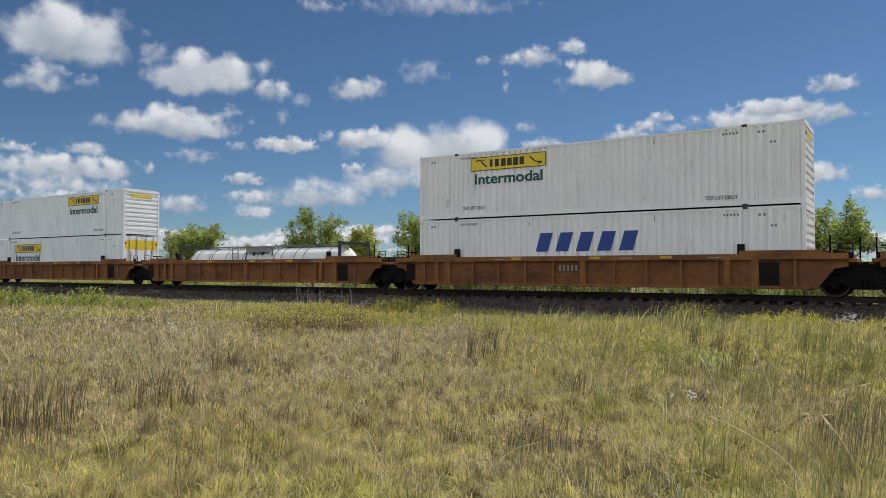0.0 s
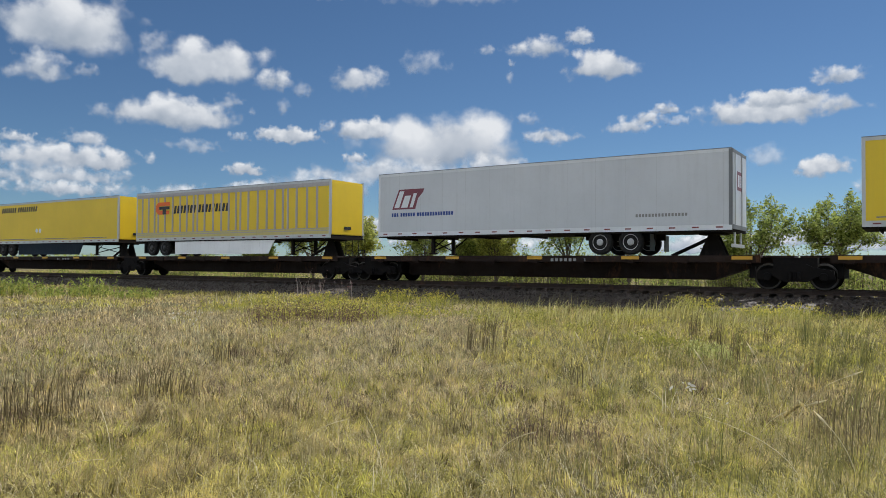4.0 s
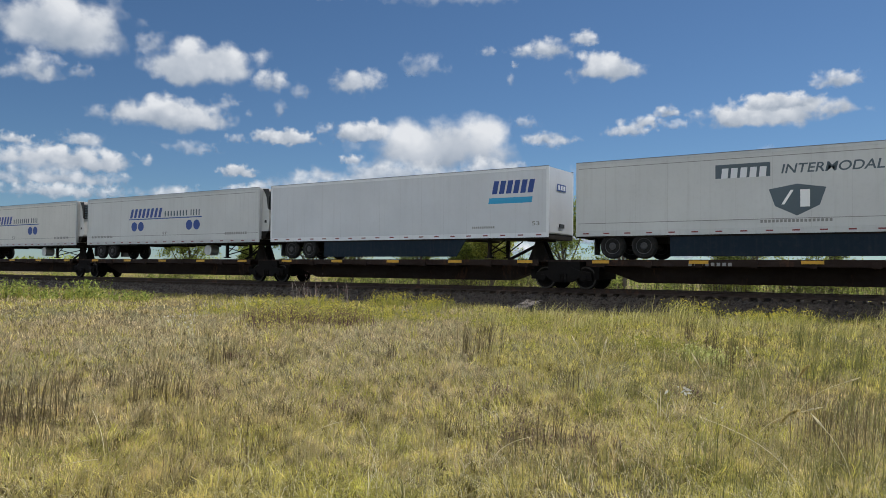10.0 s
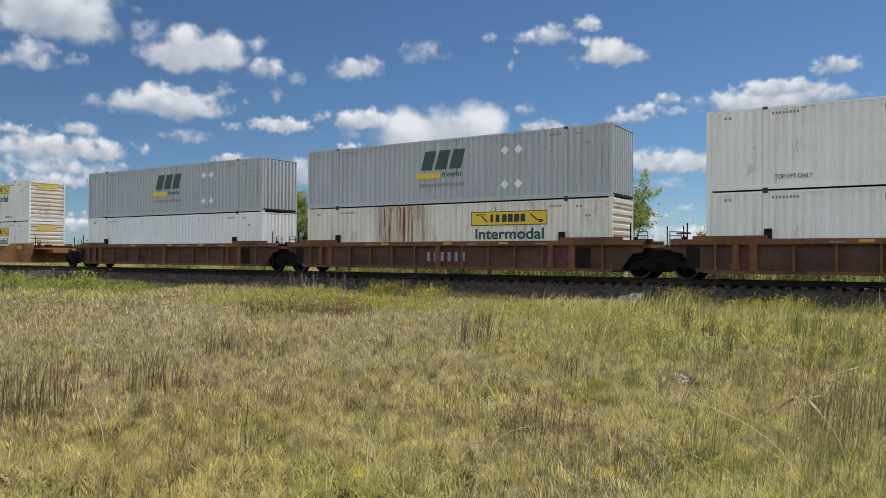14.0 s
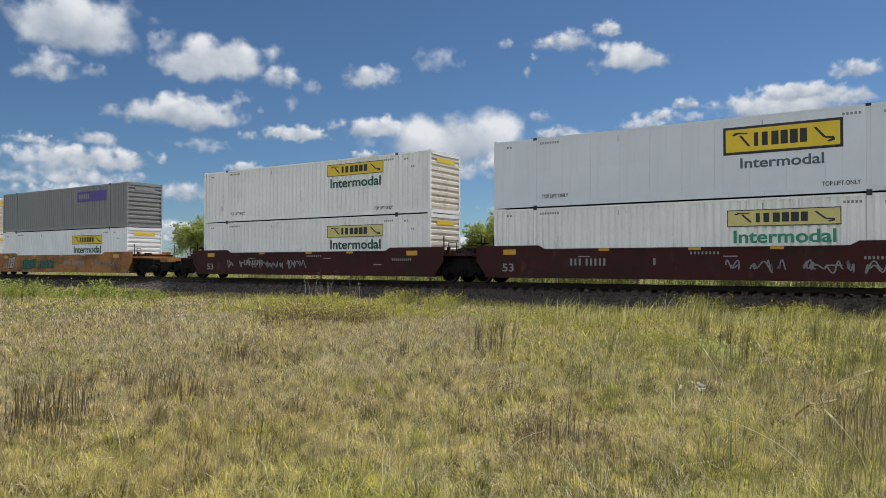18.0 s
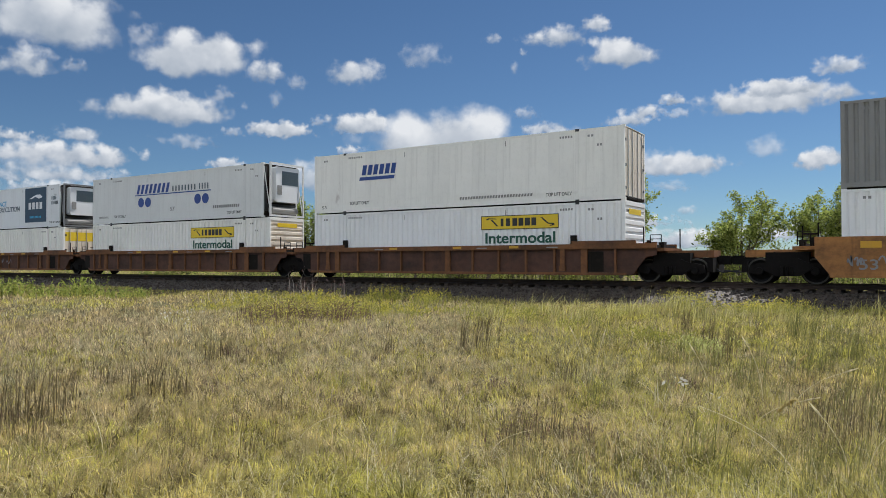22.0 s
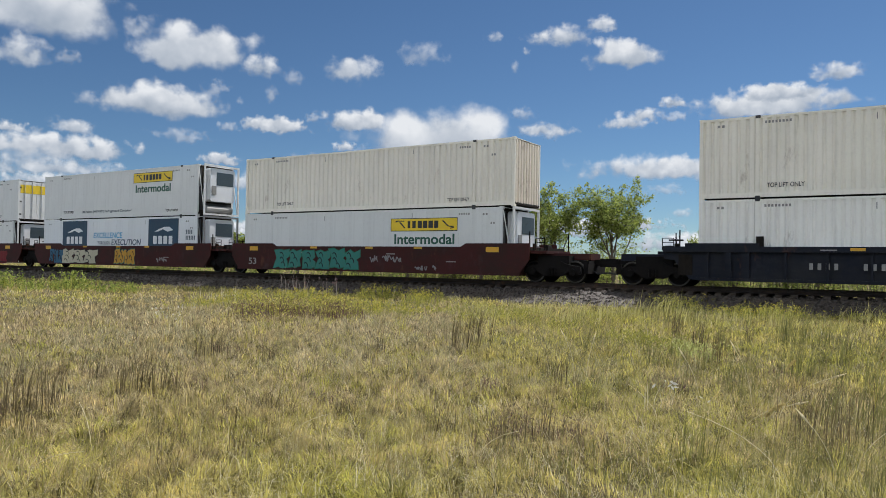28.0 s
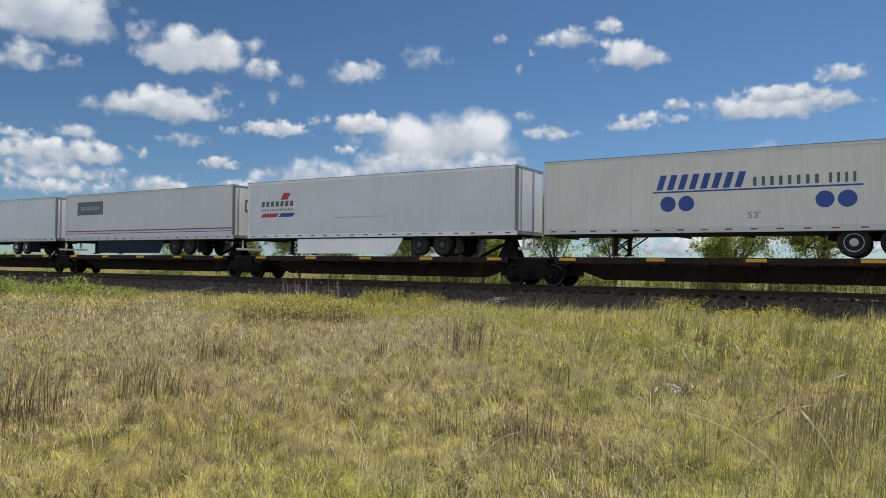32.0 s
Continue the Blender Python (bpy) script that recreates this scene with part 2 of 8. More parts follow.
YMARK = paint("yellow_reflector", (0.62, 0.33, 0.02), 0.5, 0.2, 0.1)
RMARK = paint("red_reflector", (0.22, 0.045, 0.04), 0.5, 0.1, 0.1)
LETTER = paint("pale_lettering", (0.30, 0.29, 0.275), 0.6, 0.2, 0.2)
WOODTIE = paint("creosoted_timber", (0.055, 0.042, 0.033), 0.9, 0.4, 0.2)
SPRAYW = paint("pale_grey_spray", (0.36, 0.37, 0.39), 0.6, 0.4, 0.3)
SPRAYT = paint("teal_spray", (0.05, 0.20, 0.165), 0.6, 0.4, 0.2)
SPRAYB = paint("blue_spray", (0.05, 0.13, 0.21), 0.6, 0.4, 0.2)
SPRAYG = paint("dull_green_spray", (0.14, 0.19, 0.10), 0.6, 0.2, 0.1)
SPRAYG2 = paint("deep_green_spray", (0.03, 0.15, 0.10), 0.6, 0.3, 0.2)
SPRAYC = paint("cream_spray", (0.50, 0.46, 0.34), 0.6, 0.2, 0.1)
SPRAYY = paint("amber_spray", (0.55, 0.30, 0.05), 0.6, 0.2, 0.1)
CHALK = paint("chalky_grey_spray", (0.27, 0.26, 0.26), 0.7, 0.3, 0.2)
SILVER = paint("smeared_silver_spray", (0.17, 0.15, 0.14), 0.6, 0.5, 0.4, blotch=0.7)
SPRAYR = paint("dark_red_spray", (0.17, 0.018, 0.022), 0.6, 0.4, 0.2)
SPRAYD = paint("slate_spray", (0.13, 0.17, 0.20), 0.6, 0.4, 0.3)
SPRAYK = paint("black_spray", (0.02, 0.025, 0.03), 0.6, 0.2, 0.1)

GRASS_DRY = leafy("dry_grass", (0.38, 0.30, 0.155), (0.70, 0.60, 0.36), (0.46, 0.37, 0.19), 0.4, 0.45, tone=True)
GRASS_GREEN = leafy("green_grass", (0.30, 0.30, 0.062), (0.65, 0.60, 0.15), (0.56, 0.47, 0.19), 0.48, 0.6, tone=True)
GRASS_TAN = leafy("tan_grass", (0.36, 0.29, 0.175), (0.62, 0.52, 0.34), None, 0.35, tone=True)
GRASS_OLIVE = leafy("olive_stalks", (0.09, 0.10, 0.032), (0.32, 0.305, 0.10), None, 0.3)
BLUESTEM = leafy("bluestem_stalks", (0.07, 0.055, 0.03), (0.22, 0.175, 0.085), None, 0.3)
FEATHER = leafy("feathery_grass", (0.26, 0.25, 0.08), (0.60, 0.55, 0.23), None, 0.5)
WISP = leafy("wispy_stalks", (0.27, 0.23, 0.10), (0.56, 0.48, 0.24), None, 0.4)
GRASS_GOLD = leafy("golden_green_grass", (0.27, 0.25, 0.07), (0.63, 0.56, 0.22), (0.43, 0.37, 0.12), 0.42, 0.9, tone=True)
GRASS_SEED = leafy("seed_stalks", (0.15, 0.125, 0.07), (0.40, 0.32, 0.18), None, 0.3)
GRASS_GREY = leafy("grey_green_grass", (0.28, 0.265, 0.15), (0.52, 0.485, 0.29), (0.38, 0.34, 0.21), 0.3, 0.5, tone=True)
GRASS_PALE = leafy("straw", (0.48, 0.42, 0.26), (0.88, 0.80, 0.56), None, 0.3)
WEED_LEAF = leafy("weed_leaves", (0.15, 0.165, 0.034), (0.52, 0.49, 0.10), None, 0.45)
WEED_GOLD = leafy("goldenrod_bloom", (0.46, 0.40, 0.05), (0.80, 0.66, 0.11), None, 0.4)
WEED_PALE = leafy("pale_green_leaves", (0.34, 0.38, 0.11), (0.64, 0.64, 0.25), None, 0.4)
WEED_BROWN = leafy("brown_seed_heads", (0.09, 0.05, 0.05), (0.22, 0.13, 0.12), None, 0.3)
DEADWOOD = leafy("dead_stalk_grey", (0.24, 0.20, 0.17), (0.42, 0.36, 0.31), None, 0.2)
PLUME = leafy("golden_plume", (0.46, 0.37, 0.14), (0.74, 0.62, 0.30), None, 0.45)
PETAL = leafy("white_petals", (0.6, 0.58, 0.5), (0.8, 0.78, 0.7), None, 0.3)
LEAF_A = leafy("tree_leaves", (0.07, 0.105, 0.022), (0.46, 0.52, 0.125), None, 0.58)
LEAF_B = leafy("yellowing_tree_leaves", (0.11, 0.14, 0.028), (0.57, 0.58, 0.14), None, 0.6)
BARK = paint("grey_bark", (0.12, 0.10, 0.08), 0.9, 0.4, 0.3)


def ground_mat():
    m, nt, b = mat_base("prairie_soil_and_thatch")
    a = ramp(nt, noise_tex(nt, 0.35, 5), [(0.35, (0.10, 0.08, 0.04)), (0.52, (0.16, 0.13, 0.065)), (0.68, (0.10, 0.095, 0.04))])
    c = ramp(nt, noise_tex(nt, 9, 8, 0.75), [(0.35, (0.03, 0.025, 0.014)), (0.7, (0.24, 0.20, 0.10))])
    nt.links.new(mix(nt, 0.45, a, c), b.inputs["Base Color"])
    b.inputs["Roughness"].default_value = 0.95
    b.inputs["Specular IOR Level"].default_value = 0.1
    bump(nt, b, noise_tex(nt, 22, 8, 0.7), 0.8, 0.05)
    return m


def ballast_mat(name="ballast_stone", k=1.0):
    m, nt, b = mat_base(name)
    geo = nt.nodes.new("ShaderNodeNewGeometry")
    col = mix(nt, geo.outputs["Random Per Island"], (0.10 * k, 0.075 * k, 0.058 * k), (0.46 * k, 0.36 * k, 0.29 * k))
    n = ramp(nt, noise_tex(nt, 26, 5, 0.7), [(0.3, (0.55, 0.52, 0.5)), (0.7, (1, 1, 1))])
    nt.links.new(mix(nt, 1.0, col, n, "MULTIPLY"), b.inputs["Base Color"])
    b.inputs["Roughness"].default_value = 0.6
    bump(nt, b, noise_tex(nt, 30, 6, 0.7), 0.9, 0.04)
    return m


# the 0.28 darkens all the stone, putting the train's shade into its colour
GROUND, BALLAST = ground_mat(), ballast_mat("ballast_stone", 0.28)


# ---- mesh helpers ----
def quad_box(bm, x0, x1, y0, y1, z0, z1):
    v = [bm.verts.new(p) for p in ((x0, y0, z0), (x1, y0, z0), (x1, y1, z0), (x0, y1, z0), (x0, y0, z1), (x1, y0, z1), (x1, y1, z1), (x0, y1, z1))]
    for f in ((0, 3, 2, 1), (4, 5, 6, 7), (0, 1, 5, 4), (1, 2, 6, 5), (2, 3, 7, 6), (3, 0, 4, 7)):
        bm.faces.new([v[i] for i in f])


def soft_box(bm, x0, x1, y0, y1, z0, z1, c=0.02):
    """A box with chamfered long edges (along x)."""
    prism(bm, [(y0 + c, z0), (y1 - c, z0), (y1, z0 + c), (y1, z1 - c), (y1 - c, z1), (y0 + c, z1), (y0, z1 - c), (y0, z0 + c)], x0, x1)


def prism(bm, yz, x0, x1):
    """A profile in y, z drawn out along x."""
    a = [bm.verts.new((x0, y, z)) for y, z in yz]
    b = [bm.verts.new((x1, y, z)) for y, z in yz]
    n = len(yz)
    for i in range(n):
        j = (i + 1) % n
        bm.faces.new((a[i], a[j], b[j], b[i]))
    bm.faces.new(a[::-1])
    bm.faces.new(b)


def plate(bm, xz, y0, y1):
    """An outline in x, z with thickness along y."""
    a = [bm.verts.new((x, y0, z)) for x, z in xz]
    b = [bm.verts.new((x, y1, z)) for x, z in xz]
    n = len(xz)
    for i in range(n):
        j = (i + 1) % n
        bm.faces.new((a[j], a[i], b[i], b[j]))
    bm.faces.new(a)
    bm.faces.new(b[::-1])


def tube(bm, p, q, r0, r1=None, n=8):
    p, q = Vector(p), Vector(q)
    r1 = r0 if r1 is None else r1
    d = (q - p).normalized()
    s = d.orthogonal().normalized()
    t = d.cross(s)
    a, b = [], []
    for i in range(n):
        w = math.tau * i / n
        o = s * math.cos(w) + t * math.sin(w)
        a.append(bm.verts.new(p + o * r0))
        b.append(bm.verts.new(q + o * r1))
    for i in range(n):
        j = (i + 1) % n
        bm.faces.new((a[i], a[j], b[j], b[i]))
    bm.faces.new(a[::-1])
    bm.faces.new(b)


def lathe(bm, prof, cx, cz, y, n=20, cap=True):
    """Rings of (radius, offset along y) round the axis through (cx, cz)."""
    rings = []
    for r, o in prof:
        rings.append([bm.verts.new((cx + r * math.cos(math.tau * i / n), y + o, cz + r * math.sin(math.tau * i / n))) for i in range(n)])
    for a, b in zip(rings, rings[1:]):
        for i in range(n):
            j = (i + 1) % n
            bm.faces.new((a[i], a[j], b[j], b[i]))
    if cap:
        bm.faces.new(rings[0])
        bm.faces.new(rings[-1][::-1])


MESHES = {}


def shape(key, build, material):
    """A mesh made once per key and material and shared by alike parts."""
    k = (key, material.name)
    if k not in MESHES:
        bm = bmesh.new()
        build(bm)
        bmesh.ops.recalc_face_normals(bm, faces=bm.faces)
        me = bpy.data.meshes.new(str(key if isinstance(key, str) else key[0]))
        bm.to_mesh(me)
        bm.free()
        me.materials.append(material)
        MESHES[k] = me
    return MESHES[k]


def part(name, data, material, parent, label="", at=None):
    """One mesh object under a thing or a part. data: a mesh, or a function that fills a bmesh."""
    if not isinstance(data, bpy.types.Mesh):
        bm = bmesh.new()
        data(bm)
        bmesh.ops.recalc_face_normals(bm, faces=bm.faces)
        me = bpy.data.meshes.new(name)
        bm.to_mesh(me)
        bm.free()
        me.materials.append(material)
        data = me
    ob = new(name, data)
    ob.parent = parent
    if at:
        ob.location = at
    if label:
        ob["label"] = label
    return ob


def joined(name, data, material, parent):
    """A part made of pieces too small to pick apart."""
    ob = part(name, data, material, parent)
    ob["kind"] = "stuff"
    return ob


def boxes(*dims):
    def build(bm):
        for d in dims:
            quad_box(bm, *d)
    return build


FONT = {}


def text_mesh(body, material, width, height, slant=0.0, bold=0.012):
    """Lettering stretched to a width and height, upright in x, z and facing -y."""
    k = (body, material.name, width, height)
    if k not in FONT:
        cu = bpy.data.curves.new("lettering", "FONT")
        cu.body, cu.extrude, cu.offset, cu.shear = body, 0.002, bold, slant
        ob = bpy.data.objects.new("lettering", cu)
        scene.collection.objects.link(ob)
        dg = bpy.context.evaluated_depsgraph_get()
        dg.update()
        me = bpy.data.meshes.new_from_object(ob.evaluated_get(dg))
        bpy.data.objects.remove(ob)
        co = np.empty(len(me.vertices) * 3)
        me.vertices.foreach_get("co", co)
        co = co.reshape(-1, 3)
        lo, hi = co.min(0), co.max(0)
        out = np.stack([(co[:, 0] - lo[0]) / (hi[0] - lo[0]) * width, -co[:, 2], (co[:, 1] - lo[1]) / (hi[1] - lo[1]) * height], 1)
        me.vertices.foreach_set("co", out.ravel())
        me.materials.clear()
        me.materials.append(material)
        FONT[k] = me
    return FONT[k]


def bar_row(bm, x, z, w, h, words, slant=0.0, y=0.0, gap=0.4):
    """Plain upright bars where a name stands: words gives the number of bars of each word."""
    n = sum(words) + 0.6 * (len(words) - 1)
    step = w / n
    for k in words:
        for i in range(k):
            a, b = x + step * gap / 2, x + step * (1 - gap / 2)
            plate(bm, [(a, z), (b, z), (b + slant * h, z + h), (a + slant * h, z + h)], y - 0.003, y)
            x += step
        x += step * 0.6


def disc(bm, x, z, r, y, n=20):
    plate(bm, [(x + r * math.cos(math.tau * i / n), z + r * math.sin(math.tau * i / n)) for i in range(n)], y - 0.003, y)


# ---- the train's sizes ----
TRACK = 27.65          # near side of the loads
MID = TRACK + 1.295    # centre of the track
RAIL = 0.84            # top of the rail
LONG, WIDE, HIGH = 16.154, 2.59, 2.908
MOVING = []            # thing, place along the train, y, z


def travel(t):
    """How far the train has come at t seconds."""
    q = (t - 16) / 16
    return 24.0896 * t - 0.858 * q ** 2 + 0.398 * q ** 3 - 0.126 * q ** 4


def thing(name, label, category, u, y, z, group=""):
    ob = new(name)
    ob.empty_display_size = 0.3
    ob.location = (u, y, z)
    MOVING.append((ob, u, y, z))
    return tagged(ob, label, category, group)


# ---- containers ----
def ribs(x0, x1, z0, z1, pitch, y_out, y_in):
    """A corrugated sheet facing -y."""
    def build(bm):
        n = max(1, round((x1 - x0) / pitch))
        p = (x1 - x0) / n
        xs = []
        for i in range(n):
            a = x0 + i * p
            xs += [(a, y_in), (a + p * 0.22, y_in), (a + p * 0.38, y_out), (a + p * 0.84, y_out)]
        xs.append((x1, y_in))
        lo = [bm.verts.new((x, y, z0)) for x, y in xs]
        hi = [bm.verts.new((x, y, z1)) for x, y in xs]
        for i in range(len(xs) - 1):
            bm.faces.new((lo[i], lo[i + 1], hi[i + 1], hi[i]))
    return build


def slats(x, x_in, y0, y1, z0, z1, n):
    """Horizontal corrugations on an end wall facing +x."""
    def build(bm):
        p = (z1 - z0) / n
        prof = []
        for i in range(n):
            a = z0 + i * p
            prof += [(x_in, a), (x_in, a + p * 0.2), (x, a + p * 0.36), (x, a + p * 0.84)]
        prof.append((x_in, z1))
        lo = [bm.verts.new((a, y0, z)) for a, z in prof]
        hi = [bm.verts.new((a, y1, z)) for a, z in prof]
        for i in range(len(prof) - 1):
            bm.faces.new((lo[i], hi[i], hi[i + 1], lo[i + 1]))
    return build


POSTS = (1.98, 14.17)


def container(u, z, label, body=WHITE, side="ribbed", end="slats", marks=(), end_sign=None, group="stacked freight containers", trailing_unit=False):
    """A 53-foot container: u is its trailing end along the train."""
    c = thing("shipping_container", label, "container", u, TRACK, z, group)
    L, W, H = LONG, WIDE, HIGH
    reefer = end == "reefer"
    if side == "smooth" and body is WHITE:
        body = DULLW
    frame_m = FRAME if body is BRIGHT else body
    back = RUSTEND if body in (AGED, TAN, RUSTY) and u < -60 else body
    xe = L - 0.55 if reefer else L
    xs = 0.50 if trailing_unit else 0.0
    for nm, y in (("bottom_rail", 0.0), ("bottom_rail", W - 0.06)):
        part(nm, shape(("bottom_rail", xs, xe), boxes((xs, xe, 0, 0.06, 0, 0.17)), body), body, c, at=(0, y, 0))
    for nm, y in (("top_rail", 0.0), ("top_rail", W - 0.06)):
        part(nm, shape(("top_rail", xs, xe), boxes((xs, xe, 0, 0.06, H - 0.11, H - 0.022)), body), body, c, at=(0, y, 0))
    for x, ys in ((xs, (0.0, W - 0.1)), (xe - 0.14, (0.0, W - 0.1)), *((p - 0.06, (0.0,)) for p in POSTS)):
        for y in ys:
            part("post", shape("post", boxes((0, 0.13, 0, 0.1, 0.17, H - 0.11)), body), body, c, at=(x, y, 0))
    cuts = (xs + 0.13, POSTS[0] - 0.06, POSTS[0] + 0.07, POSTS[1] - 0.06, POSTS[1] + 0.07, xe - 0.14)
    for a, b in zip(cuts[::2], cuts[1::2]):
        if side == "ribbed":
            me = shape(("side_panel", a, b), ribs(a, b, 0.17, H - 0.11, 0.29, 0.006, 0.058), body)
            far = shape(("side_panel_far", a, b), ribs(a, b, 0.17, H - 0.11, 0.27, W - 0.01, W - 0.045), body)
        else:
            n = max(1, round((b - a) / 1.15))
            w = (b - a) / n
            for i in range(n - 1):
                part("side_panel", shape(("smooth_panel", round(w, 3)), boxes((0.0015, w - 0.0015, 0.008, 0.03, 0.17, H - 0.11)), body), body, c, at=(a + i * w, 0, 0))
            me = shape(("smooth_panel_last", a, b), boxes((b - w + 0.0015, b - 0.0015, 0.008, 0.03, 0.17, H - 0.11)), body)
            far = shape(("smooth_panel_far", a, b), boxes((a, b, W - 0.03, W - 0.01, 0.17, H - 0.11)), body)
        part("side_panel", me, body, c)
        part("side_panel", far, body, c)
    part("roof", shape(("roof", xs, xe), boxes((xs + 0.02, xe - 0.02, 0.06, W - 0.06, H - 0.05, H - 0.02), *((xs + 0.3 + i * 0.6, 0.36 + i * 0.6, 0.06, W - 0.06, H - 0.024, H - 0.02) for i in range(int((xe - xs - 0.6) / 0.6)))), body), body, c)
    part("floor", shape(("floor", xs, xe), boxes((xs + 0.02, xe - 0.02, 0.06, W - 0.06, 0.04, 0.14)), CHAR), CHAR, c)
    part("rear_wall", shape(("rear_wall", xs), boxes((xs + 0.03, xs + 0.06, 0.1, W - 0.1, 0.14, H - 0.05)), body), body, c)
    for x in (xs, POSTS[0] - 0.07, POSTS[1] - 0.07, xe - 0.16):
        for zz, dz in ((-0.045, 0.1), (H - 0.1, 0.13)):
            part("corner_casting", shape("corner_casting", boxes((0, 0.17, -0.006, 0.16, 0, dz)), BLACK if xs < x < xe - 1 else body), body, c, at=(x, 0, zz))
    if end == "slats":
        for zz in (0.0, H - 0.18):
            part("end_beam", shape("slat_beam", boxes((L - 0.14, L, 0.1, W - 0.1, 0.0, 0.18)), body), body, c, at=(0, 0, zz))
        part("end_wall", shape("end_wall", slats(L - 0.02, L - 0.09, 0.1, W - 0.1, 0.2, H - 0.16, 9), back), back, c, "horizontally ribbed end wall")
    elif end == "ribs":
        def vert(bm):
            n = 9
            p = (W - 0.2) / n
            prof = []
            for i in range(n):
                a = 0.1 + i * p
                prof += [(L - 0.09, a), (L - 0.09, a + p * 0.2), (L - 0.02, a + p * 0.36), (L - 0.02, a + p * 0.84)]
            prof.append((L - 0.09, W - 0.1))
            lo = [bm.verts.new((x, y, 0.1)) for x, y in prof]
            hi = [bm.verts.new((x, y, H - 0.08)) for x, y in prof]
            for i in range(len(prof) - 1):
                bm.faces.new((lo[i], lo[i + 1], hi[i + 1], hi[i]))
        part("end_wall", shape("end_wall_ribs", vert, back), back, c, "vertically ribbed end wall")
    elif end == "doors":
        for y0, y1 in ((0.11, W / 2 - 0.01), (W / 2 + 0.01, W - 0.11)):
            d = part("door", shape(("door", y0), boxes((L - 0.07, L - 0.03, y0, y1, 0.12, H - 0.1)), back), back, c)
            for k in (0.3, 0.75):
                y = y0 + (y1 - y0) * k
                part("lock_rod", shape(("lock_rod", y), lambda bm, y=y: tube(bm, (L - 0.01, y, 0.1), (L - 0.01, y, H - 0.1), 0.02, n=6), ALU), ALU, d)
            for zz in (0.4, 1.3, 2.3):
                yy = y0 if y0 < 1 else y1 - 0.12
                part("hinge", shape(("hinge", yy, zz), boxes((L - 0.03, L - 0.005, yy, yy + 0.12, zz, zz + 0.1)), BLACK), BLACK, d)
    else:
        part("end_wall", shape("reefer_wall", boxes((xe - 0.05, xe - 0.02, 0.06, W - 0.06, 0.1, H - 0.05)), CHAR), CHAR, c, "blackened end wall behind the cooling unit")
        for y in (0.02, W - 0.1):
            part("end_post", shape("end_post", boxes((0, 0.09, 0, 0.08, 0, H)), frame_m), frame_m, c, at=(L - 0.09, y, 0))
        for zz in (0.0, H - 0.1):
            part("end_beam", shape("end_beam", boxes((L - 0.09, L, 0.1, W - 0.1, 0, 0.1)), frame_m), frame_m, c, at=(0, 0, zz))
        unit = part("cooling_unit", shape("cooling_unit", lambda bm: [soft_box(bm, xe - 0.02, L - 0.1, 0.52, W - 0.3, 0.8, 2.72, 0.1)], BRIGHT), BRIGHT, c, "white refrigeration unit with a dark grille")
        part("grille", shape("cooling_grille", boxes((L - 0.1, L - 0.09, 0.95, W - 0.4, 1.75, 2.5), *((L - 0.09, L - 0.075, 1.0, W - 0.45, 1.8 + i * 0.11, 1.84 + i * 0.11) for i in range(6))), SLATE), SLATE, unit)
        part("control_box", shape("control_box", boxes((L - 0.1, L - 0.06, 0.62, 0.92, 1.2, 1.7)), DGREY), DGREY, unit)
        # flat black plates put the shade of the open recess into colour
        part("side_recess", shape("side_recess", boxes((xe - 0.018, xe - 0.012, 0.08, 0.3, 0.3, H - 0.2), (xe - 0.018, xe - 0.012, 0.08, W - 0.08, 0.3, 0.72)), BLACK), BLACK, c)
        part("fuel_tank", shape("fuel_tank", lambda bm: tube(bm, (xe + 0.22, 0.35, 0.35), (xe + 0.22, W - 0.35, 0.35), 0.2, n=12), DGREY), DGREY, c)
        for y in (0.06, W - 0.1):
            part("brace", shape(("brace", y), lambda bm, y=y: tube(bm, (xe, y, H - 0.15), (L - 0.05, y, 0.15), 0.025, n=6), frame_m), frame_m, c)
    if trailing_unit:
        for y in (0.0, W - 0.08):
            part("end_post", shape("trailing_post", boxes((0, 0.09, 0, 0.08, 0, H - 0.02)), body), body, c, at=(0, y, 0))
            for zz in (0.0, H - 0.12):
                part("end_beam", shape("trailing_beam", boxes((0.09, xs, 0, 0.07, 0, 0.1)), body), body, c, at=(0, y, zz))
        part("cooling_unit", shape("trailing_cooler", lambda bm: soft_box(bm, 0.16, xs + 0.03, 0.55, W - 0.4, 0.7, 2.3, 0.08), DGREY), DGREY, c, "grey refrigeration unit in an open frame")
        for zz in (0.55, 2.05):
            part("grab_rail", shape("trailing_rung", lambda bm: tube(bm, (0.05, 0.04, 0), (xs + 0.02, 0.04, 0.05), 0.025, n=6), ALU), ALU, c, at=(0, 0, zz))
    if end_sign and end == "doors":
        part("end_sign", shape(("door_sign", end_sign.name), boxes((L - 0.028, L - 0.022, 0.15, W - 0.15, H - 0.95, H - 0.35)), end_sign), end_sign, c)
    elif end_sign:
        part("end_sign", shape(("end_sign", end_sign.name), boxes((L - 0.016, L - 0.01, 0.55, W - 0.55, H - 0.52, H - 0.30)), end_sign), end_sign, c)
    small_marks(c, H)
    for mark in marks:
        mark(c)
    return c


def small_marks(c, H):
    """Unreadable stencils near the corners."""
    def build(bm):
        for x, z, w in ((0.6, H - 0.35, 0.3), (2.2, H - 0.3, 0.9), (13.4, H - 0.33, 0.6), (14.6, H - 0.36, 0.3), (15.0, H - 0.75, 0.25)):
            bar_row(bm, x, z, w, 0.09, (max(2, int(w / 0.11)),), y=0.004)
        for x, z in ((5.6, H - 0.45), (10.9, H - 0.42)):
            bar_row(bm, x, z, 0.05, 0.22, (1,), y=0.004)
    part("stencil", shape(("stencil", H), build, DGREY), DGREY, c)["kind"] = "stuff"


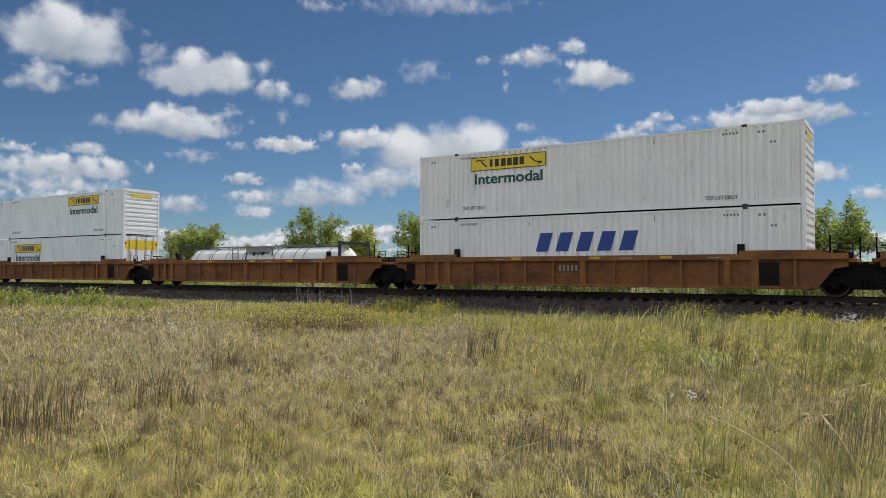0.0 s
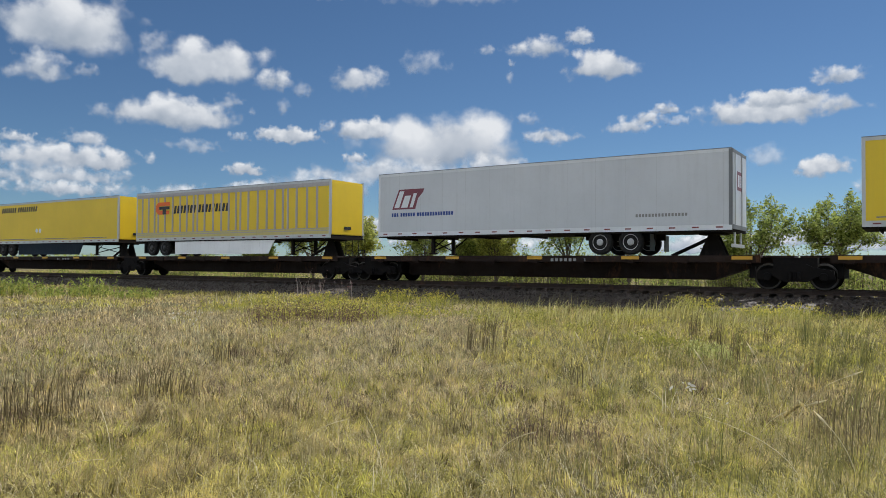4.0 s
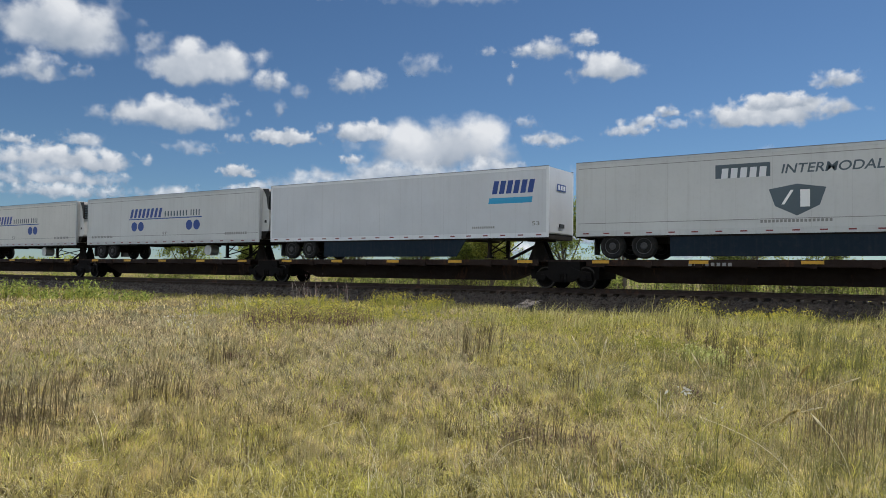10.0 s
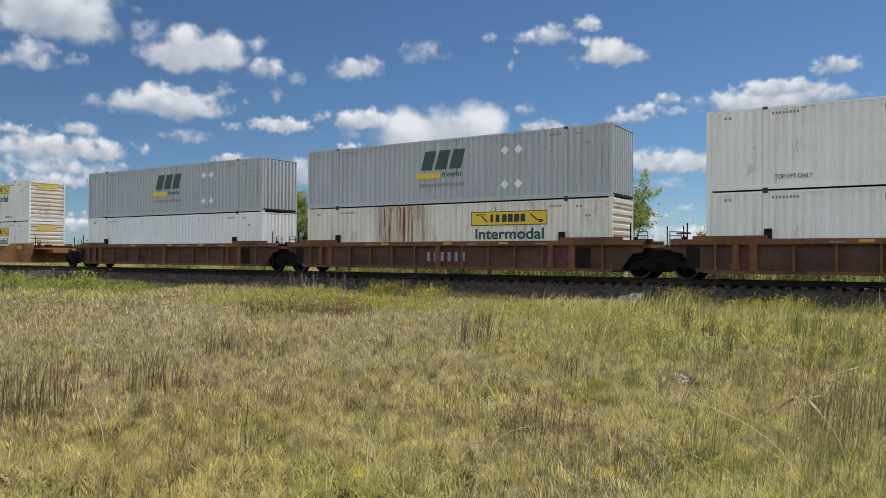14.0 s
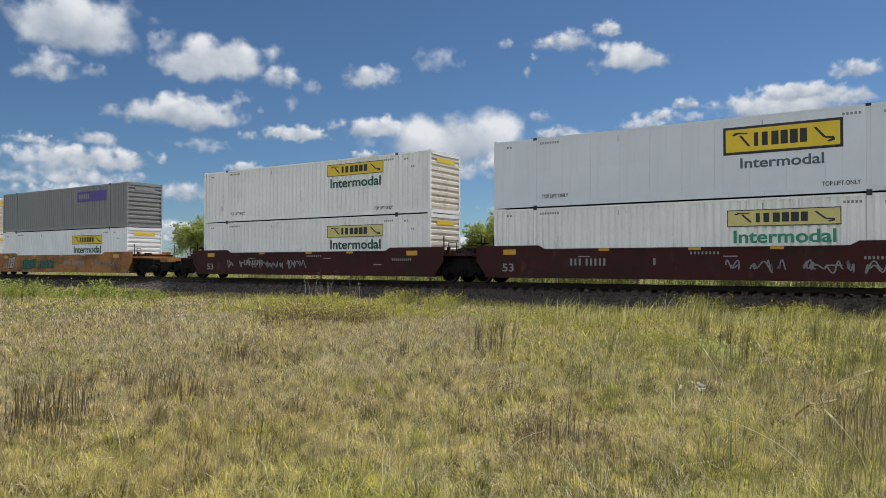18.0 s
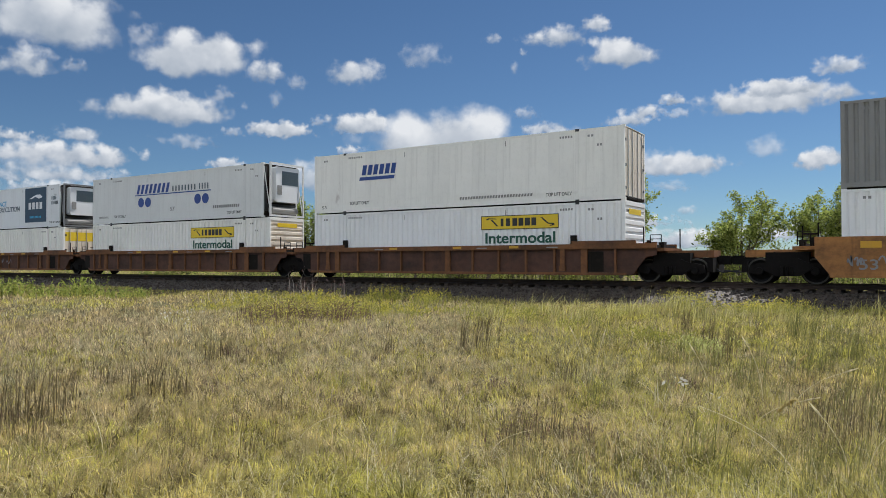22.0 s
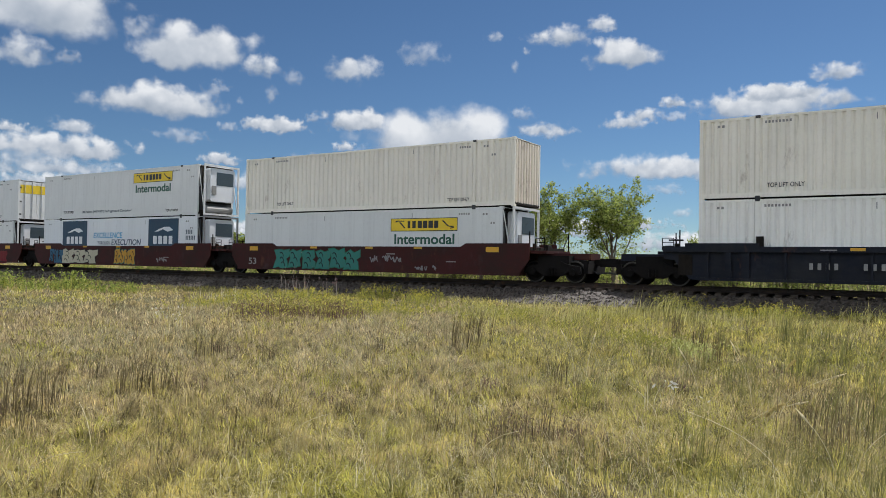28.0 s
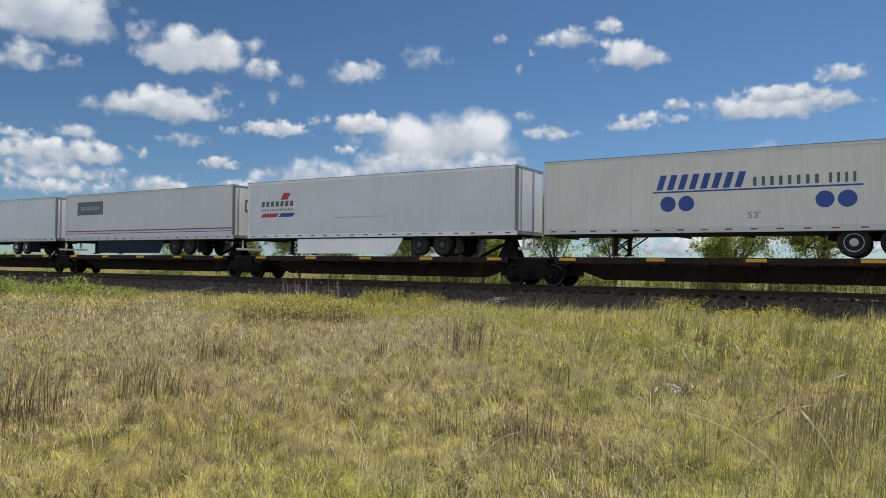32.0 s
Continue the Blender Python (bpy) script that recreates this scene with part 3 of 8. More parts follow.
def mark_text(body, x, z, w, h, m, slant=0.0, bold=0.012):
    return lambda c: part("lettering", text_mesh(body, m, w, h, slant, bold), m, c, at=(x, 0.0, z))


def mark_bars(x, z, w, h, words, m, slant=0.0, gap=0.25, name="lettering"):
    if sum(words) <= 8:
        return lambda c: bar_parts(c, name, x, z, w, h, words, m, slant, -0.004, gap)
    return lambda c: joined(name, shape((name, x, z, w, h, words), lambda bm: bar_row(bm, x, z, w, h, words, slant, -0.004, gap), m), m, c)


def bar_parts(c, name, x, z, w, h, words, m, slant, y, gap):
    """The same bars, each one a part."""
    step = w / (sum(words) + 0.6 * (len(words) - 1))
    for k in words:
        for i in range(k):
            part(name, shape(("bar", step, h, gap, slant), lambda bm: plate(bm, [(step * gap / 2, 0), (step * (1 - gap / 2), 0), (step * (1 - gap / 2) + slant * h, h), (step * gap / 2 + slant * h, h)], -0.003, 0), m), m, c, at=(x, y, z))
            x += step
        x += step * 0.6


def mark_panel(x, z, w, h, m, name="sign_panel", y=0.001, lean=0.0):
    return lambda c: part(name, shape((name, x, z, w, h, y), lambda bm: plate(bm, [(x, z), (x + w, z), (x + w + lean, z + h), (x + lean, z + h)], y - 0.004, y), m), m, c)


def mark_discs(pts, r, m):
    return lambda c: [part("emblem", shape(("emblem", r), lambda bm: disc(bm, 0, 0, r, 0.001), m), m, c, at=(x, 0, z)) for x, z in pts]


def mark_diamond(x, z, r, m):
    return lambda c: part("placard", shape(("placard", r), lambda bm: plate(bm, [(-r, 0), (0, -r), (r, 0), (0, r)], -0.003, 0.001), m), m, c, at=(x, 0, z))


TOP_LIFT = (mark_text("TOP LIFT ONLY", 2.3, 0.34, 1.2, 0.16, BLACK), mark_text("TOP LIFT ONLY", 12.8, 0.24, 1.15, 0.15, BLACK))


def yellow_sign(x, z=1.95, w=3.0, sign=SIGNY, word=GREEN, framed=False, letters=True, small=False):
    """Yellow name board with plain bars between two curled scroll ends, the word below it in green."""
    h = 0.60
    if framed:
        x, z, w, h = x - 0.06, 1.59, w + 0.08, 0.88
    out = [mark_panel(x, z, w, h, sign, y=0.0)]
    if framed:
        out.insert(0, mark_panel(x - 0.06, z - 0.06, w + 0.12, h + 0.12, BLACK, "sign_frame", 0.003))

    def bars(bm):
        k = h / 0.6
        at = x + w * 0.265
        for wide, gap in ((0.15, 0.13), (0.21, 0.13), (0.25, 0.07), (0.25, 0.07), (0.27, 0.07), (0.24, 0)):
            # J and B with their points, then four bars
            q = wide * w * 0.46 / 1.85
            plate(bm, [(at, z + 0.14 * k), (at + q, z + 0.14 * k), (at + q, z + 0.47 * k), (at, z + 0.47 * k)], -0.009, -0.006)
            at += (wide + gap) * w * 0.46 / 1.85
        for pts in (((0.06, 0.72), (0.10, 0.84), (0.20, 0.80), (0.215, 0.74), (0.115, 0.76), (0.09, 0.70)), ((0.13, 0.70), (0.155, 0.70), (0.235, 0.24), (0.21, 0.24)), ((0.775, 0.78), (0.80, 0.78), (0.885, 0.34), (0.86, 0.34)), ((0.86, 0.40), (0.945, 0.36), (0.95, 0.22), (0.90, 0.16), (0.885, 0.22), (0.925, 0.27), (0.87, 0.32))):
            plate(bm, [(x + w * a, z + h * b) for a, b in pts], -0.009, -0.006)
        for a, b, c, d in ((0, w, 0, 0.03), (0, w, h - 0.03, h), (0, 0.03, 0.03, h - 0.03), (w - 0.03, w, 0.03, h - 0.03)):
            plate(bm, [(x + a, z + c), (x + b, z + c), (x + b, z + d), (x + a, z + d)], -0.008, -0.005)
    out.append(lambda c: joined("lettering", shape(("name_bars", x, z, w), bars, BLACK), BLACK, c))
    if letters:
        if framed:
            out.append(mark_text("Intermodal", x + 0.52, 1.02, 2.69, 0.37, word, 0, 0.018))
        else:
            k = 0.72 if small else 0.9
            out.append(mark_text("Intermodal", x + w * (1 - k) / 2 + 0.03, z - (0.5 if small else 0.60), w * k, 0.36 if small else 0.47, word, 0, 0.022))
    return tuple(out)


# ---- trailers ----
def road_wheel(parent, x, r=0.5, rim=RIM):
    for y in (0.05, WIDE - 0.3):
        w = part("wheel", shape("tyre", lambda bm: lathe(bm, [(0.31, 0.0), (0.44, -0.02), (0.5, 0.04), (0.5, 0.2), (0.44, 0.26), (0.31, 0.25)], 0, 0, 0, 22), RUBBER), RUBBER, parent, at=(x, y, -0.9 + r))
        part("rim", shape("rim", lambda bm: lathe(bm, [(0.308, -0.012), (0.285, 0.0), (0.25, 0.05), (0.15, 0.035), (0.13, -0.03), (0.1, -0.05), (0.002, -0.05)], 0, 0, 0, 20, False), rim), rim, w, "dusty white steel rim" if rim is RIM else "dark dusty steel rim")


def trailer(u, label, body=BRIGHT, length=LONG, rear="left", front="plain", skirt=None, posts=0, marks=(), edge=ALU, tank=False, band=None, dz=0.0):
    """A semi-trailer on a spine car; z = 0 is the underside of its box."""
    t = thing("semi_trailer", label, "trailer", u, TRACK, RAIL + 2.13 + dz, "trailers on the spine cars")
    L, W, H = length, WIDE, 2.95
    body = {"white_paint": TRAILW, "bright_white_paint": TRAILB, "aged_white_paint": TRAILA}.get(body.name, body)
    me = shape(("trailer_box", L), lambda bm: soft_box(bm, 0, L, 0, W, 0.16, H, 0.05), body)
    part("box_body", me, body, t)
    for y in (-0.012, W - 0.028):
        part("bottom_rail", shape(("trailer_rail", L), boxes((-0.01, L + 0.01, 0, 0.04, 0.0, 0.2)), edge), edge, t, at=(0, y, 0))
        part("top_rail", shape(("trailer_top", L), boxes((-0.01, L + 0.01, 0, 0.04, H - 0.1, H + 0.012)), edge), edge, t, at=(0, y, 0))
    # dark strips stand in for the shadow line along the roof edges
    for y in (-0.015, W - 0.025):
        part("roof_edge", shape(("roof_edge", L), boxes((-0.012, L + 0.012, 0, 0.04, H + 0.012, H + 0.04)), FRAME), FRAME, t, at=(0, y, 0))
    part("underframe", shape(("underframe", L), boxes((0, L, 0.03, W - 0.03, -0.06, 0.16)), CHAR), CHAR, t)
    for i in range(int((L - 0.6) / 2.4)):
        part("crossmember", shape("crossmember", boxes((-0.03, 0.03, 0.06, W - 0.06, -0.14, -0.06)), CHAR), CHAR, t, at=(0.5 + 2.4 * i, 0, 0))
    for x in (-0.012, L - 0.1):
        for y in (-0.014, W - 0.09):
            pm = FRAME if rear == "right" and x > 1 else edge
            part("corner_post", shape("trailer_post", boxes((0, 0.112, 0, 0.104, 0.18, H)), pm), pm, t, at=(x, y, 0))
    if posts:
        # uneven upright posts, and a dirty band between two rails along the foot
        at, k = 0.6, 0
        while at < L - 0.3:
            part("side_post", shape("side_post", boxes((-0.065, 0.065, -0.024, 0.002, 0.5, H - 0.2)), MAUVE), MAUVE, t, at=(at, 0, 0))
            at += (0.62, 0.60, 0.36, 0.64, 0.74, 0.70)[k % 6]
            k += 1
        part("foot_band", shape(("foot_band", L), boxes((0.1, L - 0.1, -0.008, 0.002, 0.2, 0.5)), DULLY), DULLY, t)
        for z in (0.36, 0.48):
            part("foot_rail", shape(("foot_rail", L), boxes((0.1, L - 0.1, -0.02, 0.0, 0, 0.035)), MAUVE), MAUVE, t, at=(0, 0, z))
        part("head_rail", shape(("head_rail", L), boxes((0.1, L - 0.1, -0.024, 0.0, H - 0.3, H - 0.1)), MAUVE), MAUVE, t)
    elif front == "reefer" or tank:
        for z in (0.50, H - 0.24):
            part("moulding", shape(("moulding", L), boxes((0.1, L - 0.1, -0.008, 0.0, 0, 0.022)), DGREY), DGREY, t, at=(0, 0, z))
    n = int(L / 0.85)
    for i in range(n):
        part("reflector", shape("reflector", boxes((0, 0.24, -0.018, -0.012, 0.08, 0.13)), RMARK), RMARK, t, at=(0.3 + i * L / n, 0, 0))
    wx = (1.5, 2.75) if rear == "left" else (L - 2.75, L - 1.5)
    if L < 10:
        wx = (1.0,) if rear == "left" else (L - 1.0,)
    elif rear == "right":
        wx = (L - 5.0, L - 3.75)
    bog = part("bogie", shape(("bogie", wx), boxes((min(wx) - 0.8, max(wx) + 0.8, 0.55, 0.75, -0.3, -0.06), (min(wx) - 0.8, max(wx) + 0.8, W - 0.75, W - 0.55, -0.3, -0.06), *((x - 0.07, x + 0.07, 0.3, W - 0.3, -0.47, -0.33) for x in wx)), CHAR), CHAR, t)
    for x in wx:
        road_wheel(bog, x, rim=DARKRIM if skirt or tank else RIM)
    for y in (0.05, W - 0.65):
        part("mudflap", shape("mudflap", boxes((0, 0.02, 0, 0.6, -0.75, -0.1)), BLACK), BLACK, t, at=((min(wx) - 0.75) if rear == "left" else max(wx) + 0.75, y, 0))
    gx = L - 3.0 if rear == "left" else 2.9
    if L < 10:
        gx = L - 2.0 if rear == "left" else 1.9
    for y in (0.35, W - 0.5):
        leg = part("landing_leg", shape("landing_leg", boxes((-0.07, 0.07, 0, 0.14, -0.8, -0.06), (-0.16, 0.16, -0.06, 0.2, -0.86, -0.8)), CHAR), CHAR, t, at=(gx, y, 0))
        part("leg_brace", shape("leg_brace", lambda bm: tube(bm, (0, 0.07, -0.6), (0.75, 0.07, -0.08), 0.03, n=6), CHAR), CHAR, leg)
    part("leg_crossbar", shape(("leg_crossbar", gx), lambda bm: [tube(bm, (gx, 0.4, -0.7), (gx, W - 0.4, -0.25), 0.03, n=6), tube(bm, (gx, 0.4, -0.25), (gx, W - 0.4, -0.7), 0.03, n=6)], CHAR), CHAR, t)
    if skirt:
        x0, x1 = (max(wx) + 1.0, L - 4.0) if rear == "left" else (3.6, min(wx) - 0.9)
        if L < 10:
            x0, x1 = 3.4, L - 2.0
        part("side_skirt", shape(("side_skirt", x0, x1), lambda bm: plate(bm, [(x0, -0.8), (x1 - 0.5, -0.8), (x1, -0.05), (x0, -0.05)], 0.05, 0.08), skirt), skirt, t)
    if tank:
        part("fuel_tank", shape(("trailer_tank", gx), lambda bm: tube(bm, (gx - 1.6, 0.35, -0.4), (gx - 1.6, 0.95, -0.4), 0.3, n=14), ALU), ALU, t)
    if rear == "right":
        for y0, y1 in ((0.1, W / 2 - 0.01), (W / 2 + 0.01, W - 0.1)):
            d = part("rear_door", shape(("rear_door", L, y0), boxes((L + 0.001, L + 0.03, y0, y1, 0.2, H - 0.12)), body), body, t)
            y = y0 + 0.25
            part("lock_rod", shape(("t_rod", L, y), lambda bm, y=y: tube(bm, (L + 0.05, y, 0.2), (L + 0.05, y, H - 0.12), 0.018, n=6), ALU), ALU, d)
        part("door_header", shape(("door_header", L), boxes((L + 0.002, L + 0.035, 0.09, W - 0.09, H - 0.12, H + 0.01)), FRAME), FRAME, t)
        part("door_sill", shape(("door_sill", L), boxes((L + 0.002, L + 0.035, 0.09, W - 0.09, 0.04, 0.2)), FRAME), FRAME, t)
        part("bumper", shape(("bumper", L), boxes((L - 0.08, L, 0.3, W - 0.3, -0.62, -0.5), (L - 0.08, L - 0.02, 0.7, 0.8, -0.5, 0), (L - 0.08, L - 0.02, W - 0.8, W - 0.7, -0.5, 0)), ALU), ALU, t)
    if front == "reefer":
        unit = part("cooling_unit", shape(("trailer_unit", L), lambda bm: [plate(bm, [(L + 0.01, 0.6), (L + 0.46, 0.6), (L + 0.52, 0.68), (L + 0.52, 1.72), (L + 0.40, 1.86), (L + 0.30, 2.45), (L + 0.10, H - 0.14), (L + 0.01, H - 0.14)], 0.2, W - 0.2)], TRAILW), TRAILW, t, "white refrigeration unit with black louvres")
        part("louvre_frame", shape(("louvre_frame", L), lambda bm: [plate(bm, [(L + 0.12, H - 0.16), (L + 0.31, 2.46), (L + 0.41, 1.87), (L + 0.50, 1.76), (L + 0.54, H - 0.22), (L + 0.46, H - 0.06), (L + 0.02, H - 0.06)], 0.19, W - 0.19)], BLACK), BLACK, unit)
        for i in range(8):
            part("louvre", shape(("louvre", L), boxes((L + 0.535, L + 0.57, 0.26, W - 0.26, 0, 0.05)), SLATE), SLATE, unit, at=(0, 0, 1.82 + i * 0.115))
        part("panel_box", shape(("panel_box", L), boxes((L + 0.2, L + 0.34, 0.18, 0.2, 1.05, 1.19)), BLACK), BLACK, unit)
        part("under_box", shape(("under_box", L), lambda bm: [plate(bm, [(L + 0.01, 0.18), (L + 0.28, 0.18), (L + 0.42, 0.5), (L + 0.55, 0.52), (L + 0.55, 0.59), (L + 0.01, 0.59)], 0.15, W - 0.15)], CHAR), CHAR, t, "black tray under the cooling unit")
    elif rear == "left":
        part("front_panel", shape(("front_panel", L), boxes((L + 0.001, L + 0.02, 0.1, W - 0.1, 0.2, H - 0.12)), body), body, t)
        part("air_lines", shape(("air_lines", L), boxes((L + 0.02, L + 0.05, W / 2 - 0.25, W / 2 + 0.25, 0.45, 0.6)), BLACK), BLACK, t)
    for m in marks:
        m(t)
    if band:
        part("end_band", shape(("end_band", L, band.name), boxes((L + 0.031, L + 0.036, 0.2, W - 0.2, 2.05, 2.5)), band), band, t)
    return t


# ---- railway cars ----
def bogie(parent, x):
    """A two-axle railway bogie."""
    yc = WIDE / 2
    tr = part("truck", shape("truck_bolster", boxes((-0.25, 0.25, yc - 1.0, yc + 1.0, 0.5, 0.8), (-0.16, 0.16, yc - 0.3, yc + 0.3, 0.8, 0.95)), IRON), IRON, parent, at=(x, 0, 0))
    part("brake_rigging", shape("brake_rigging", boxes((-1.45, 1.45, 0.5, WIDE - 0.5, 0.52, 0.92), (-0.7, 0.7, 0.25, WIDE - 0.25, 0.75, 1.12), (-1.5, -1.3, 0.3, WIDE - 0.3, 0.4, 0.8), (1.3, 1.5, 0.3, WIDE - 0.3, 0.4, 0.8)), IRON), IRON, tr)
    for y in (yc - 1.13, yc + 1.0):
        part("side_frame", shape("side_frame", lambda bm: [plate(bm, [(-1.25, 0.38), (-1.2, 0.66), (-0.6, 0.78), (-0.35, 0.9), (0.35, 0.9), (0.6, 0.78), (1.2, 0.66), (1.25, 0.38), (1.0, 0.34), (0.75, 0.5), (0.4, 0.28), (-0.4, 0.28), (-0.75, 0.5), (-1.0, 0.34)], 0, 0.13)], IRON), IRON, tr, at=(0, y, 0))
        for k in (-0.14, 0.0, 0.14):
            part("spring", shape("spring", lambda bm: tube(bm, (0, 0, 0.34), (0, 0, 0.62), 0.05, n=8), IRON), IRON, tr, at=(k, y + (-0.04 if y < yc else 0.17), 0))
    for ax in (-0.89, 0.89):
        for y, o in ((yc - 0.8, 1), (yc + 0.8, -1)):
            part("wheel", shape(("rail_wheel", o), lambda bm, o=o: lathe(bm, [(0.09, -0.06 * o), (0.3, -0.02 * o), (0.38, -0.07 * o), (0.455, -0.07 * o), (0.457, 0.03 * o), (0.49, 0.05 * o), (0.49, 0.075 * o), (0.38, 0.07 * o), (0.3, 0.02 * o), (0.09, 0.05 * o)], 0, 0, 0, 26), IRON), IRON, tr, at=(ax, y, 0.457))
            part("tread", shape(("tread", o), lambda bm, o=o: lathe(bm, [(0.395, -0.074 * o), (0.452, -0.074 * o), (0.458, -0.066 * o)], 0, 0, 0, 26, False), WORN), WORN, tr, at=(ax, y, 0.457))
            part("axle_box", shape("axle_box", lambda bm: tube(bm, (0, 0, 0), (0, 0.12, 0), 0.13, 0.15, n=10), IRON), IRON, tr, at=(ax, yc - 1.2 if y < yc else yc + 1.08, 0.457))
        part("axle", shape("axle", lambda bm: tube(bm, (0, yc - 0.8, 0), (0, yc + 0.8, 0), 0.08, n=8), IRON), IRON, tr, at=(ax, 0, 0.457))
    return tr


def coupler(parent, x, way):
    part("coupler", shape(("coupler", way), lambda bm: [quad_box(bm, min(0, way * 1.0), max(0, way * 1.0), WIDE / 2 - 0.12, WIDE / 2 + 0.12, 0.72, 0.98), quad_box(bm, min(way * 0.9, way * 1.3), max(way * 0.9, way * 1.3), WIDE / 2 - 0.2, WIDE / 2 + 0.2, 0.68, 1.02)], IRON), IRON, parent, at=(x, 0, 0))
    part("air_hose", shape(("air_hose", way), lambda bm: [tube(bm, (0, 0.9, 0.75), (way * 0.5, 0.95, 0.4), 0.03, n=6), tube(bm, (way * 0.5, 0.95, 0.4), (way * 1.1, 1.1, 0.45), 0.03, n=6)], BLACK), BLACK, parent, at=(x, 0, 0))


def ladder(parent, x, z0, z1, m=IRON):
    part("grab_rail", shape(("grab_rail", z0, z1), lambda bm: [tube(bm, (0, 0.1, z0), (0, 0.1, z1), 0.018, n=6), tube(bm, (0.42, 0.1, z0), (0.42, 0.1, z1), 0.018, n=6), *(tube(bm, (0, 0.1, z0 + (z1 - z0) * k / 3), (0.42, 0.1, z0 + (z1 - z0) * k / 3), 0.014, n=6) for k in (1, 2, 3))], m), m, parent, at=(x, 0, 0))


def well_car(u, label, body=SIENNA, kind="ribbed", left="joint", right="joint", marks=(), sprays=()):
    """A well car unit round the container at u; z = 0 is the rail top."""
    c = thing("well_car", label, "railway car", u, TRACK, RAIL, "coupled well cars")
    W, L = WIDE, LONG
    x0, x1 = -0.25, L + 0.25
    TOPZ = 1.62
    for y, o in ((-0.16, 1), (W + 0.16, -1)):
        if kind == "ribbed":
            side = part("side_sill", shape(("ribbed_sill", o), lambda bm, o=o: [
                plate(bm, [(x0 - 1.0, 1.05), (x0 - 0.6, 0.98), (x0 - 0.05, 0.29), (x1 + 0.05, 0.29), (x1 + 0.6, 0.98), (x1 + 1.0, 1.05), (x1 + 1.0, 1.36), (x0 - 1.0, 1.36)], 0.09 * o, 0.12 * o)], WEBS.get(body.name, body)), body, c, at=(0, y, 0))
            part("rub_rail", shape(("rub_rail", o), lambda bm, o=o: [
                quad_box(bm, x0 - 1.0, x1 + 1.0, min(-0.03 * o, 0.1 * o), max(-0.03 * o, 0.1 * o), 1.3, 1.5),
                quad_box(bm, x0 + 0.18, x1 - 0.18, min(-0.02 * o, 0.1 * o), max(-0.02 * o, 0.1 * o), 0.27, 0.37)], body), body, side)
            for k in range(13):
                x = 0.35 + k * (L - 0.7) / 12
                wide = 0.13 if k in (1, 6, 11) else 0.04
                part("stiffener", shape(("stiffener", o, wide), boxes((-wide, wide, min(-0.014 * o, 0.1 * o), max(-0.014 * o, 0.1 * o), 0.33, 1.32)), body), body, side, at=(x, 0, 0))
            for xa, xb in ((x0 - 0.2, 2.1), (14.0, x1 + 0.2)):
                part("top_chord", shape(("top_chord", o, xa), boxes((xa, xb, min(-0.02 * o, 0.1 * o), max(-0.02 * o, 0.1 * o), 1.5, TOPZ)), body), body, side)
        else:
            side = part("side_sill", shape(("smooth_sill", o), lambda bm, o=o: [
                plate(bm, [(x0 - 0.55, 0.95), (x0 - 0.05, 0.28), (x1 + 0.05, 0.28), (x1 + 0.55, 0.95), (x1 + 0.55, TOPZ), (13.9, TOPZ), (13.6, 1.46), (2.5, 1.46), (2.2, TOPZ), (x0 - 0.55, TOPZ)], 0.0, 0.07 * o),
                quad_box(bm, x0 - 0.1, x1 + 0.1, min(-0.03 * o, 0.07 * o), max(-0.03 * o, 0.07 * o), 0.255, 0.33)], body), body, c, at=(0, y, 0))
            part("top_chord", shape(("smooth_chord", o), boxes((2.5, 13.6, min(-0.02 * o, 0.06 * o), max(-0.02 * o, 0.06 * o), 1.4, 1.47)), body), body, side)
    if kind == "ribbed":
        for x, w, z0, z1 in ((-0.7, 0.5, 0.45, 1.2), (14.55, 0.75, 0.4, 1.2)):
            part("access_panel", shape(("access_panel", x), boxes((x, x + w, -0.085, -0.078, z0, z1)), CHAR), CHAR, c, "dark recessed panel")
        for x in (1.05, 8.1, 13.6):
            part("lift_bracket", shape("lift_bracket", boxes((-0.14, 0.14, -0.2, -0.15, 0.42, 0.62), (-0.1, 0.1, -0.19, -0.16, 0.62, 1.3))  , body), body, c, at=(x, 0, 0))
        for x in (2.1, 14.05):
            part("guide_post", shape("guide_post", boxes((-0.12, 0.12, -0.14, -0.02, 1.5, 1.86)), CHAR), CHAR, c, at=(x, 0, 0))
    for x in (5.1, 8.6, 11.4):
        part("yellow_tab", shape("yellow_tab", boxes((-0.22, 0.22, -0.196, -0.19, 1.36, 1.46)), YMARK), YMARK, c, at=(x, 0, 0))
    if kind == "smooth":
        for x, w in ((0.55, 0.6), (14.9, 0.62)):
            part("yellow_patch", shape(("yellow_patch", w), boxes((0, w, -0.166, -0.16, 1.24, 1.46)), YMARK), YMARK, c, at=(x, 0, 0))
    for x, z in ((4.0, 1.12), (9.6, 1.1), (12.9, 0.78)):
        part("data_stencil", shape("data_stencil", boxes((0, 0.5, -0.166, -0.162, 0, 0.045)), LETTER), LETTER, c, at=(x, 0 if kind == "smooth" else -0.03, z if kind == "smooth" else 1.36))
    part("well_floor", shape("well_floor", boxes((0, L, 0.05, W - 0.05, 0.26, 0.296), *((i * 2.0, i * 2.0 + 0.3, -0.05, W + 0.05, 0.255, 0.29) for i in range(9))), CHAR), CHAR, c)
